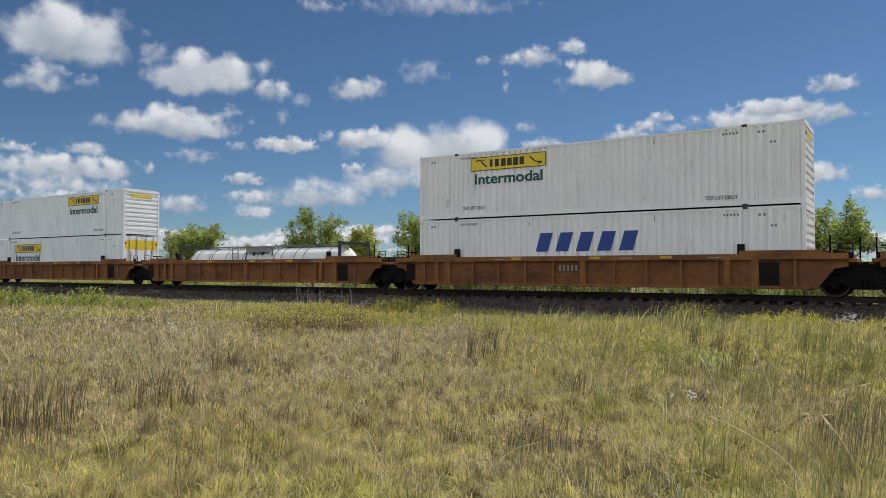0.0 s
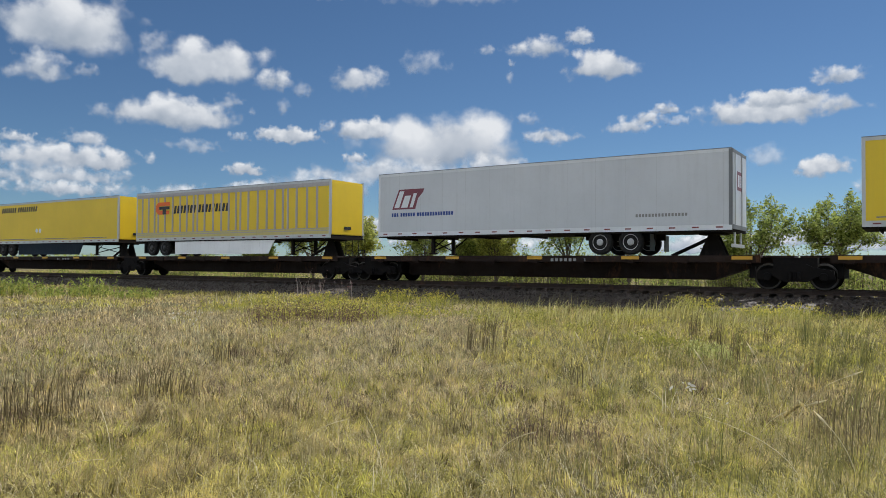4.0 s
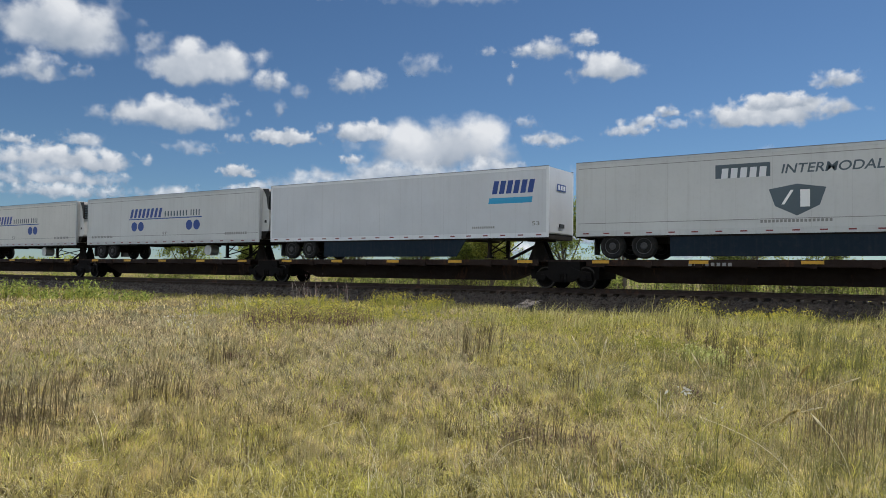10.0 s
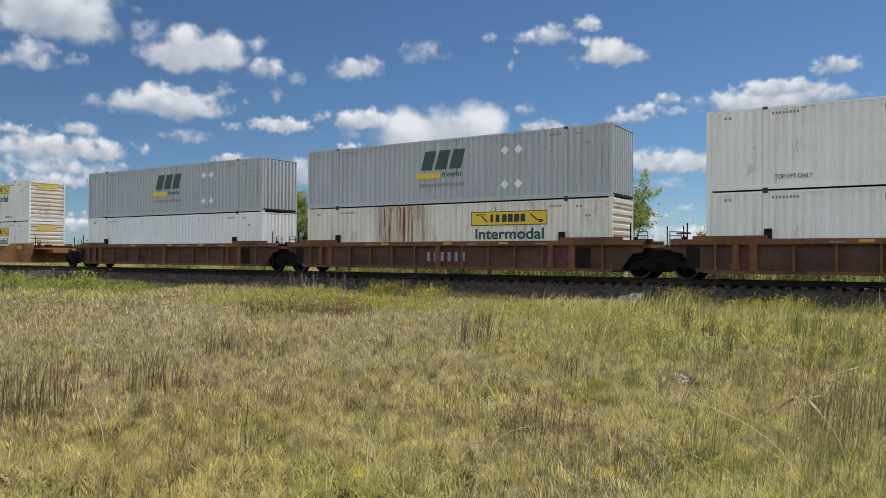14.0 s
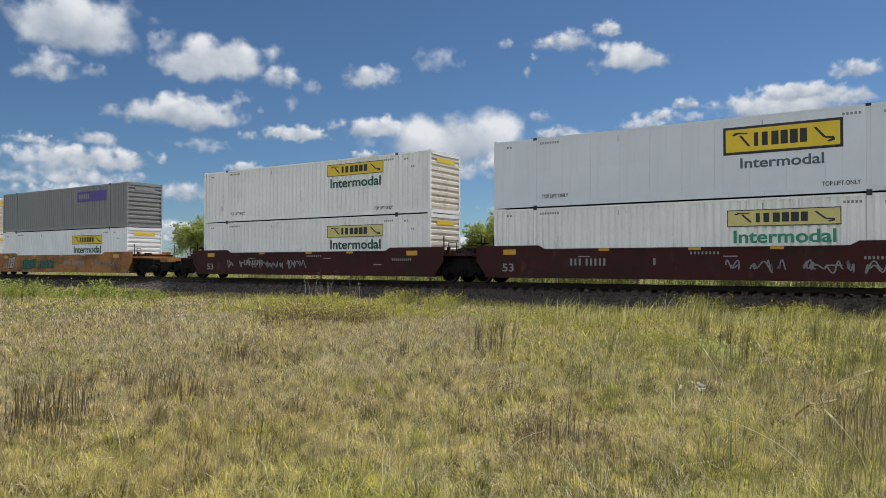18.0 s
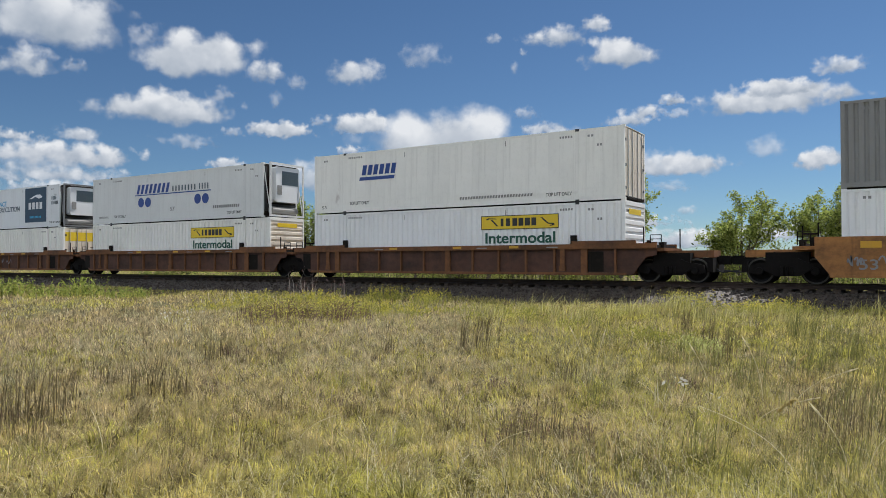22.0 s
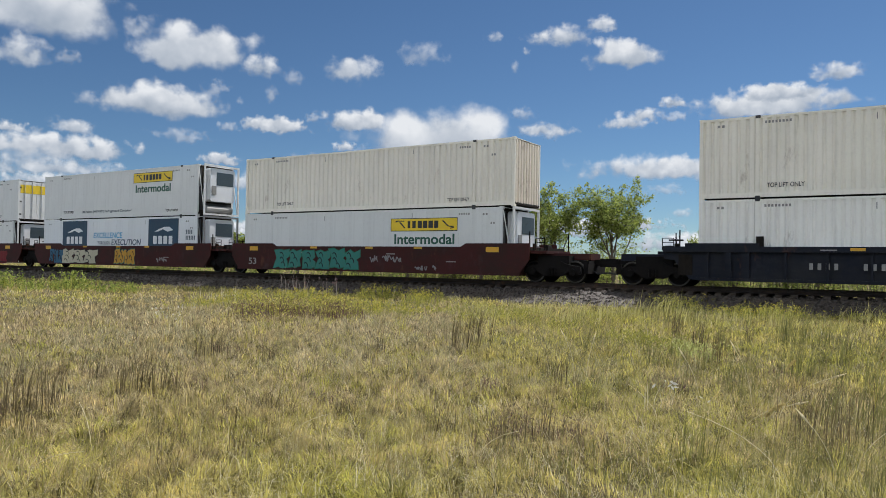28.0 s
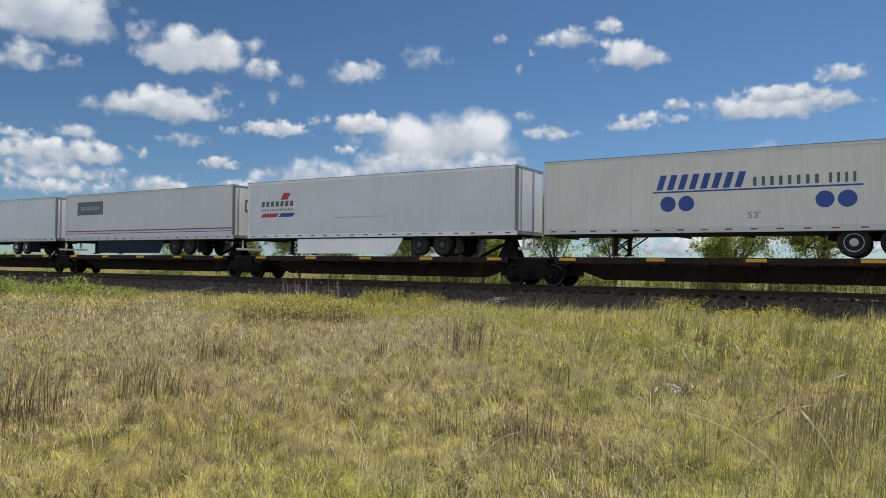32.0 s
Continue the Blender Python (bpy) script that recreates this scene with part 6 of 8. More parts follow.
def grid_mesh(name, xs, ys, height, material):
    xs, ys = np.asarray(xs), np.asarray(ys)
    gx, gy = np.meshgrid(xs, ys)
    gz = np.vectorize(height)(gx, gy)
    n, m = len(xs), len(ys)
    co = np.stack([gx, gy, gz], -1).reshape(-1, 3)
    i = np.arange(n * m).reshape(m, n)
    f = np.stack([i[:-1, :-1], i[:-1, 1:], i[1:, 1:], i[1:, :-1]], -1).reshape(-1, 4)
    me = bpy.data.meshes.new(name)
    me.from_pydata(co.tolist(), [], f.tolist())
    me.polygons.foreach_set("use_smooth", [True] * len(f))
    me.materials.append(material)
    return new(name, me)


RISE = 0.12           # how much the meadow rises to the foot of the ballast


def ground_height(x, y):
    """Flat prairie that rises a little to the track bed and stays level behind it."""
    k = min(1, max(0, (y - 19.0) / 5.0))
    if y > MID:
        k = 1 - 0.75 * min(1, max(0, (y - 32.5) / 5.0))
    near = max(0.0, 1 - max(abs(x) / 200, abs(y) / 200))
    return RISE * k * k * (3 - 2 * k) + wave(x, y) * near


def spread(lo, hi, mid0, mid1, step):
    a = np.concatenate([-np.geomspace(-lo, -mid0 + 1, 14), np.arange(mid0, mid1, step), np.geomspace(mid1 + 1, hi, 14)])
    return np.unique(np.round(a, 3))


ground = grid_mesh("ground", spread(-4900, 4900, -95, 30, 1.6), spread(-4900, 4900, -12, 70, 0.8), ground_height, GROUND)
tagged(ground, "dry prairie ground of thatch and soil", "ground", kind="structure")


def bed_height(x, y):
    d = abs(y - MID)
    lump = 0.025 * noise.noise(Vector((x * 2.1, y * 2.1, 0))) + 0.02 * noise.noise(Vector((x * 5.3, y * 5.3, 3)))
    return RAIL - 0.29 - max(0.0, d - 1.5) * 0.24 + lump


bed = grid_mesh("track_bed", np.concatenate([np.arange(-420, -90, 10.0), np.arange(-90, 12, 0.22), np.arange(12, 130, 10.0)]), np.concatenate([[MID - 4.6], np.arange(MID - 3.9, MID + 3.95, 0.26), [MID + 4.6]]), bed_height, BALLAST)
tagged(bed, "grey-brown ballast bed under the rails", "track bed", kind="structure")


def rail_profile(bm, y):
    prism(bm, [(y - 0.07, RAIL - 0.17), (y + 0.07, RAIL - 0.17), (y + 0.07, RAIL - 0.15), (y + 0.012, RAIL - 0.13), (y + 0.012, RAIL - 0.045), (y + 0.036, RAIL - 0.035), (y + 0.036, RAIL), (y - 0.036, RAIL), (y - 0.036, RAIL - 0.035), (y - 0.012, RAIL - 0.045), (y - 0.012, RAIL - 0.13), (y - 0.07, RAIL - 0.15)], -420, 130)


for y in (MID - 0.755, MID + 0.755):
    bm = bmesh.new()
    rail_profile(bm, y)
    bmesh.ops.recalc_face_normals(bm, faces=bm.faces)
    me = bpy.data.meshes.new("rail")
    bm.to_mesh(me)
    bm.free()
    me.materials.append(STEEL)
    tagged(new("rail", me), "rusty steel rail on timber sleepers", "rail", "rails", kind="structure")


# ---- blades, leaves and stones as joined stuff ----
def tri_object(name, co, tris, material, label, category):
    me = bpy.data.meshes.new(name)
    co, tris = np.ascontiguousarray(co, np.float32), np.ascontiguousarray(tris, np.int32)
    me.vertices.add(len(co))
    me.vertices.foreach_set("co", co.ravel())
    me.loops.add(tris.size)
    me.loops.foreach_set("vertex_index", tris.ravel())
    me.polygons.add(len(tris))
    me.polygons.foreach_set("loop_start", np.arange(len(tris), dtype=np.int32) * 3)
    me.update(calc_edges=True)
    me.materials.append(material)
    ob = new(name, me)
    return tagged(ob, label, category, kind="stuff")


RNG = np.random.default_rng(7)


def height_at(x, y):
    k = np.clip((y - 19.0) / 5.0, 0, 1)
    k = np.where(y > MID, 1 - 0.75 * np.clip((y - 32.5) / 5.0, 0, 1), k)
    return RISE * k * k * (3 - 2 * k) + 0.05 * np.sin(x * 0.31 + 1.3) * np.cos(y * 0.27) + 0.03 * np.sin(x * 0.83 + y * 0.57)


def blades(x, y, h, w, lean, turn, bend=0.5, z=None):
    """Bent blades: a root pair, a middle pair and a tip."""
    n = len(x)
    z = height_at(x, y) - 0.02 if z is None else z
    fx, fy = np.cos(turn), np.sin(turn)
    face = turn + np.pi / 2 + RNG.normal(0, 0.7, n)
    sx, sy = np.cos(face) * w / 2, np.sin(face) * w / 2
    mx, my, mz = x + fx * lean * h * 0.3, y + fy * lean * h * 0.3, z + h * 0.55
    tx, ty, tz = x + fx * lean * h, y + fy * lean * h, z + h * (1 - bend * lean * 0.5)
    co = np.stack([np.stack([x - sx, y - sy, z], 1), np.stack([x + sx, y + sy, z], 1), np.stack([mx - sx * 0.8, my - sy * 0.8, mz], 1), np.stack([mx + sx * 0.8, my + sy * 0.8, mz], 1), np.stack([tx, ty, tz], 1)], 1).reshape(-1, 3)
    b = np.arange(n)[:, None] * 5
    tris = np.stack([b + (0, 1, 3), b + (0, 3, 2), b + (2, 3, 4)], 1).reshape(-1, 3)
    return co, tris


def field(n, r0, r1, a0=-8.0, a1=74.0, back=24.5, front=1.0):
    """Places strewn over the meadow, denser towards the near side."""
    r = np.exp(RNG.uniform(np.log(r0), np.log(r1), n))
    a = np.radians(RNG.uniform(a0, a1, n))
    x, y = -np.sin(a) * r, np.cos(a) * r
    keep = (y < back) & (y > front)
    return x[keep], y[keep], r[keep]


def patchy(x, y, s, seed):
    return np.sin(x * s + seed) * np.sin(y * s * 1.3 + seed * 2.1) + 0.6 * np.sin(x * s * 2.3 + y * s * 1.7 + seed * 0.7)


def vnoise(x, y, size, seed):
    """Smooth lattice noise, 0 to 1, with cells of that size."""
    u, v = x / size + 1000, y / size + 1000
    i, j = np.floor(u), np.floor(v)
    fu, fv = u - i, v - j
    fu, fv = fu * fu * (3 - 2 * fu), fv * fv * (3 - 2 * fv)

    def cell(a, b):
        q = np.sin(a * 127.1 + b * 311.7 + seed * 74.7) * 43758.5453
        return q - np.floor(q)
    return (cell(i, j) * (1 - fu) + cell(i + 1, j) * fu) * (1 - fv) + (cell(i, j + 1) * (1 - fu) + cell(i + 1, j + 1) * fu) * fv


def lumps(x, y):
    """How tall the meadow stands: hummocks at two sizes, with low gaps between."""
    return 0.45 + 0.65 * vnoise(x, y, 0.55, 3.0) + 0.45 * vnoise(x, y, 2.1, 5.0)


def grass(name, n, hmin, hmax, w0, material, label, r0=3.0, r1=62.0, seed=1.0, scale=0.45, cut=-9.0, lean=(0.15, 0.7)):
    x, y, r = field(n, r0, r1)
    p = patchy(x, y, scale, seed) + RNG.normal(0, 0.35, len(x))
    k = p > cut
    x, y, r, p = x[k], y[k], r[k], p[k]
    h = RNG.uniform(hmin, hmax, len(x)) * lumps(x, y)
    w = w0 * np.clip(r / 9, 0.8, 3.2) * RNG.uniform(0.7, 1.3, len(x))
    co, t = blades(x, y, h, w, RNG.uniform(*lean, len(x)), RNG.normal(2.6, 1.4, len(x)))
    return tri_object(name, co, t, material, label, "grass")


def tufts(name, n, per, hmin, hmax, rad, w0, material, label, seed, cut, lean=(0.25, 1.1), r0=3.2, r1=60.0, scale=0.45, a0=-8.0, a1=74.0, back=24.5, front=1.0):
    """Bunches whose blades lean outwards from their middle."""
    cx, cy, cr = field(n, r0, r1, a0, a1, back, front)
    p = patchy(cx, cy, scale, seed) + RNG.normal(0, 0.5, len(cx))
    k = p > cut
    cx, cy, cr, p = cx[k], cy[k], cr[k], p[k]
    m = len(cx)
    size = RNG.uniform(0.6, 1.4, m) * np.clip(cr / 10, 0.8, 2.2)
    a = RNG.uniform(0, 2 * np.pi, (m, per))
    q = np.sqrt(RNG.uniform(0, 1, (m, per))) * rad * size[:, None]
    x, y = (cx[:, None] + np.cos(a) * q).ravel(), (cy[:, None] + np.sin(a) * q).ravel()
    h = ((RNG.uniform(hmin, hmax, m) * lumps(cx, cy))[:, None] * RNG.uniform(0.5, 1.15, (m, per)) * (1.1 - 0.35 * q / (rad * size[:, None]))).ravel()
    w = (w0 * np.clip(cr / 8, 0.85, 3.4)[:, None] * RNG.uniform(0.7, 1.3, (m, per))).ravel()
    co, t = blades(x, y, h, w, RNG.uniform(*lean, m * per) * (0.4 + 0.9 * (q / (rad * size[:, None])).ravel()), (a + RNG.normal(0, 0.6, (m, per))).ravel(), 0.7)
    return tri_object(name, co, t, material, label, "grass")


tufts("green_grass", 1900, 22, 0.12, 0.34, 0.11, 0.0110, GRASS_GREEN, "bright yellow-green grass in the near meadow", 2.9, -0.2, lean=(0.5, 1.7), r0=3.0, r1=7.6, scale=0.8)
tufts("leafy_grass", 1500, 16, 0.16, 0.36, 0.13, 0.0125, GRASS_GOLD, "short broad golden-green grass blades over the meadow", 0.6, -0.5, lean=(0.3, 1.3), r0=5.0, r1=15.0, scale=0.9)
tufts("olive_grass", 900, 20, 0.10, 0.30, 0.10, 0.0090, GRASS_OLIVE, "dark olive grass between the bright tufts", 1.3, -0.2, r0=3.0, r1=11.0, scale=1.1)
tufts("dry_grass", 1500, 22, 0.12, 0.32, 0.12, 0.0090, GRASS_DRY, "pale straw grass in the near meadow", 5.1, -0.3, lean=(0.4, 1.5), r0=6.0, r1=11.5, scale=0.8)
tufts("dry_grass", 5600, 26, 0.13, 0.34, 0.15, 0.0075, GRASS_DRY, "dry straw-coloured bunch grass covering the meadow", 1.0, -0.35, r0=5.6)
tufts("green_grass", 2400, 24, 0.14, 0.34, 0.15, 0.0075, GRASS_GREEN, "bright yellow-green grass towards the track", 6.2, -0.6, r0=11.0, r1=27.0, a0=-4.0, a1=30.0)
tufts("tan_grass", 1900, 24, 0.15, 0.36, 0.15, 0.0070, GRASS_TAN, "dry tan grass over the far half of the meadow", 3.7, -0.8, r0=8.0, r1=24.0, a0=30.0, a1=68.0)
tufts("grey_grass", 3600, 26, 0.16, 0.38, 0.16, 0.0065, GRASS_GREY, "grey-green bunch grass in the middle of the meadow", 0.4, -0.2, r0=9.0, r1=34.0, scale=0.3)
tufts("green_grass", 5400, 26, 0.14, 0.36, 0.15, 0.0075, GRASS_GREEN, "yellow-green bunch grass between the dry tufts", 4.2, -0.15)
grass("thatch_grass", 17000, 0.08, 0.22, 0.0065, GRASS_DRY, "short tangled dry thatch", seed=1.7, lean=(0.6, 1.7))
grass("tangle", 5000, 0.14, 0.30, 0.0048, GRASS_PALE, "bright dry stems lying crosswise in the near grass", r0=3.0, r1=13.0, seed=3.3, lean=(0.9, 2.4))
grass("tangle", 12000, 0.14, 0.30, 0.006, GRASS_GREEN, "green blades bent crosswise in the near grass", r0=3.0, r1=10.0, seed=0.7, lean=(0.7, 2.0))
grass("bleached_stems", 14000, 0.15, 0.42, 0.0036, GRASS_PALE, "bleached straw stems lying across the meadow", seed=2.2, cut=0.0, lean=(0.4, 1.6))


def clumps(name, n, per, hmin, hmax, spread_r, w0, material, label, r0=5.0, r1=45.0, lean=(0.05, 0.3), seed=0.0, a1=74.0):
    cx, cy, cr = field(n, r0, r1, a1=a1)
    k = patchy(cx, cy, 0.5, seed) > -0.2
    cx, cy, cr = cx[k], cy[k], cr[k]
    x = np.repeat(cx, per) + RNG.normal(0, spread_r, len(cx) * per)
    y = np.repeat(cy, per) + RNG.normal(0, spread_r, len(cx) * per)
    h = np.repeat(RNG.uniform(hmin, hmax, len(cx)), per) * RNG.uniform(0.55, 1.1, len(x))
    w = w0 * np.clip(np.repeat(cr, per) / 9, 0.8, 3.0)
    co, t = blades(x, y, h, w, RNG.uniform(*lean, len(x)), RNG.normal(0.2, 0.9, len(x)))
    return tri_object(name, co, t, material, label, "grass")


clumps("seed_grass", 45, 26, 0.36, 0.72, 0.13, 0.0036, GRASS_SEED, "tall brown seed stalks standing in clumps", r0=6.5, seed=3.0)
clumps("seed_grass", 45, 24, 0.28, 0.55, 0.26, 0.0038, GRASS_SEED, "grey-brown seed stalks thick towards the track", r0=10.0, r1=30.0, seed=1.4)

clumps("tall_grass", 240, 26, 0.30, 0.62, 0.2, 0.0042, GRASS_OLIVE, "tall olive grass stalks thick beside the meadow edge", r0=5.0, r1=22.0, lean=(0.08, 0.4), seed=2.6, a1=27.0)

# the tallest stands, dark and upright, that nod in the wind
SWAYING = []
STANDS = [(-7.50, 3.80, 0.68), (-7.44, 4.05, 0.66), (-7.42, 4.24, 0.62), (-7.2, 3.6, 0.66), (-6.7, 3.6, 0.62), (-8.8, 5.6, 0.42), (-7.58, 5.25, 0.66), (-7.46, 5.36, 0.64), (-7.10, 5.46, 0.54), (-9.45, 7.9, 0.46), (-9.2, 8.0, 0.44), (-5.5, 5.6, 0.40), (-3.7, 5.8, 0.56), (-2.8, 5.5, 0.56), (-2.6, 5.8, 0.56), (-6.4, 10.7, 0.80), (-6.1, 10.9, 0.84), (-0.75, 7.3, 1.0), (-0.55, 7.0, 0.98), (-0.4, 7.5, 0.95), (-1.4, 6.0, 0.60), (-7.3, 9.7, 0.55), (-3.6, 8.5, 0.60), (-0.8, 13.5, 0.78), (-4.2, 16.6, 0.70), (-7.8, 13.8, 0.50), (-8.1, 22.4, 0.45), (-1.8, 9.8, 0.72), (-1.2, 11.3, 0.78), (-2.6, 12.6, 0.74), (-0.2, 9.4, 0.80), (-3.2, 14.4, 0.72), (-1.9, 16.0, 0.75)]


def stand(x, y, tall, m, wide, material, name, label, group, turn=0.2, least=0.55, lean=0.28):
    """A bunch of stalks rooted at one place, so that it can nod as a whole."""
    far = np.clip(math.hypot(x, y) / 8, 0.85, 2.6)
    bx, by = RNG.normal(0, wide, m), RNG.normal(0, wide * 0.8, m)
    h = tall * RNG.uniform(least, 1.08, m)
    co, t = blades(bx, by, h, RNG.uniform(0.004, 0.0085, m) * far, RNG.uniform(0.03, lean, m), RNG.normal(turn, 0.8, m), z=np.full(m, -0.02))
    ob = tri_object(name, co, t, material, label, "grass")
    ob["group"] = group
    SWAYING.append((ob, x, y, float(height_at(np.array(x), np.array(y)))))


for sx, sy, sh in STANDS:
    stand(sx, sy, sh * (1.0 if sh > 0.9 else 1.12), 34 if sh > 0.9 else 36, 0.12 if sh > 0.9 else 0.10, BLUESTEM if sx < -2 or sh > 0.9 else GRASS_OLIVE, "bluestem", "tall dark bluestem bunch standing above the meadow", "bluestem bunches")
for k in range(22):
    az, r = 1.0 + 1.35 * k + RNG.uniform(-0.4, 0.4), RNG.uniform(19.5, 23.0)
    stand(-math.sin(radians(az)) * r, math.cos(radians(az)) * r, RNG.uniform(0.55, 1.05) * (1.0 if az > 14 else 0.8), 80, 0.38, FEATHER, "tall_grass", "tall feathery yellow-green grass beside the ballast", "tall grass bunches", 0.0, 0.25, 0.6)


def wisps(n, per, hmin, hmax, material, label, seed, r0, r1, cut, a0=-4.0, a1=70.0):
    """Fine upright seed stalks in loose drifts, arching a little with the wind."""
    cx, cy, cr = field(n, r0, r1, a0, a1)
    k = vnoise(cx, cy, 1.7, seed) + 0.5 * vnoise(cx, cy, 0.6, seed + 1) > cut
    cx, cy, cr = cx[k], cy[k], cr[k]
    m = len(cx)
    x, y = np.repeat(cx, per) + RNG.normal(0, 0.055, m * per), np.repeat(cy, per) + RNG.normal(0, 0.055, m * per)
    h = np.repeat(RNG.uniform(hmin, hmax, m), per) * RNG.uniform(0.6, 1.1, m * per)
    w = 0.0034 * np.clip(np.repeat(cr, per) / 7, 0.9, 3.4) * RNG.uniform(0.7, 1.4, m * per)
    co, t = blades(x, y, h, w, RNG.uniform(0.05, 0.45, m * per), RNG.normal(0.1, 0.7, m * per), 0.6)
    return tri_object("wispy_grass", co, t, material, label, "grass")


wisps(560, 20, 0.30, 0.58, WISP, "fine tan seed stalks in drifts over the meadow", 2.0, 4.2, 24.0, 0.80)
wisps(110, 22, 0.34, 0.66, BLUESTEM, "fine dark seed stalks in drifts over the meadow", 8.0, 5.0, 22.0, 0.92)
wisps(260, 20, 0.35, 0.75, GRASS_OLIVE, "fine olive stalks standing at the meadow's open side", 4.0, 5.0, 20.0, 0.78, -4.0, 22.0)


# the meadow goes on round the camera
tufts("dry_grass", 2600, 18, 0.12, 0.3, 0.15, 0.010, GRASS_DRY, "dry straw-coloured grass all round", 1.0, -0.4, r0=1.2, r1=70.0, a0=74.0, a1=352.0, front=-70)
tufts("green_grass", 2200, 18, 0.12, 0.3, 0.15, 0.010, GRASS_GREEN, "yellow-green grass all round", 4.2, -0.3, r0=1.2, r1=70.0, a0=74.0, a1=352.0, front=-70)
tufts("dry_grass", 900, 18, 0.10, 0.24, 0.12, 0.008, GRASS_DRY, "dry grass close by", 2.0, -0.9, r0=0.9, r1=3.2, a0=-8.0, a1=74.0, front=-3)


def far_meadow(name, n, per, material, label):
    """Grass of the field behind the railway."""
    cx, cy = RNG.uniform(-135, 14, n), 33.2 + 62 * RNG.uniform(0, 1, n) ** 1.6
    x, y = np.repeat(cx, per) + RNG.normal(0, 0.3, n * per), np.repeat(cy, per) + RNG.normal(0, 0.3, n * per)
    y = np.maximum(y, 33.0)
    co, t = blades(x, y, RNG.uniform(0.15, 0.42, n * per), np.full(n * per, 0.03), RNG.uniform(0.2, 0.9, n * per), RNG.uniform(0, 6.28, n * per))
    return tri_object(name, co, t, material, label, "grass")


far_meadow("meadow_grass", 3600, 12, GRASS_GREEN, "sunlit yellow-green field behind the railway")
far_meadow("meadow_grass", 1500, 12, GRASS_DRY, "sunlit dry grass in the field behind the railway")


def verge(n, y0, y1, hmin, hmax, material, label):
    """Taller grass along the foot of the ballast."""
    x, y = RNG.uniform(-70, 8, n), RNG.uniform(y0, y1, n)
    k = RNG.uniform(0, 1, n) < 0.55 + 0.45 * np.sin(x * 0.9 + 2 * np.sin(x * 0.37))
    x, y = x[k], y[k]
    h = RNG.uniform(hmin, hmax, len(x)) * (0.75 + 0.25 * np.sin(x * 1.7))
    r = np.hypot(x, y)
    co, t = blades(x, y, h, 0.006 * np.clip(r / 10, 1, 4), RNG.uniform(0.1, 0.7, len(x)), RNG.uniform(0, 6.28, len(x)))
    return tri_object("verge_grass", co, t, material, label, "grass")


verge(20000, 20.5, 25.3, 0.12, 0.30, GRASS_GREEN, "rough green grass along the foot of the ballast")
verge(5000, 20.0, 24.6, 0.16, 0.42, GRASS_SEED, "rough brown grass along the foot of the ballast")


# ---- ballast stones ----
def stones(n):
    x = RNG.uniform(-75, 6, n)
    side = RNG.uniform(0, 1, n)
    y = MID - 4.2 + side * 5.0
    d = np.abs(y - MID)
    z = RAIL - 0.29 - np.maximum(0, d - 1.5) * 0.24 + RNG.uniform(-0.01, 0.04, n)
    s = RNG.uniform(0.025, 0.06, n)
    base = np.array([(1, 0, 0), (-1, 0, 0), (0, 1, 0), (0, -1, 0), (0, 0, 0.8), (0, 0, -0.8)], float)
    jit = base[None] + RNG.normal(0, 0.28, (n, 6, 3))
    co = (jit * s[:, None, None] + np.stack([x, y, z], 1)[:, None]).reshape(-1, 3)
    tri = np.array([(0, 2, 4), (2, 1, 4), (1, 3, 4), (3, 0, 4), (2, 0, 5), (1, 2, 5), (3, 1, 5), (0, 3, 5)])
    t = (np.arange(n)[:, None, None] * 6 + tri[None]).reshape(-1, 3)
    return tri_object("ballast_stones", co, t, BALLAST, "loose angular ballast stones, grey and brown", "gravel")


stones(26000)


# ---- weeds ----
def leaves_at(x, y, z, size, flat=0.6):
    """Small leaf kites at points, turned at random."""
    n = len(x)
    d = RNG.normal(0, 1, (n, 3))
    d[:, 2] *= flat
    d /= np.linalg.norm(d, axis=1)[:, None] + 1e-9
    e = np.cross(d, RNG.normal(0, 1, (n, 3)))
    e /= np.linalg.norm(e, axis=1)[:, None] + 1e-9
    p = np.stack([x, y, z], 1)
    s = (size * RNG.uniform(0.6, 1.3, n))[:, None]
    co = np.stack([p - d * s, p + e * s * 0.42, p + d * s, p - e * s * 0.42], 1).reshape(-1, 3)
    b = np.arange(n)[:, None] * 4
    t = np.stack([b + (0, 1, 2), b + (0, 2, 3)], 1).reshape(-1, 3)
    return co, t


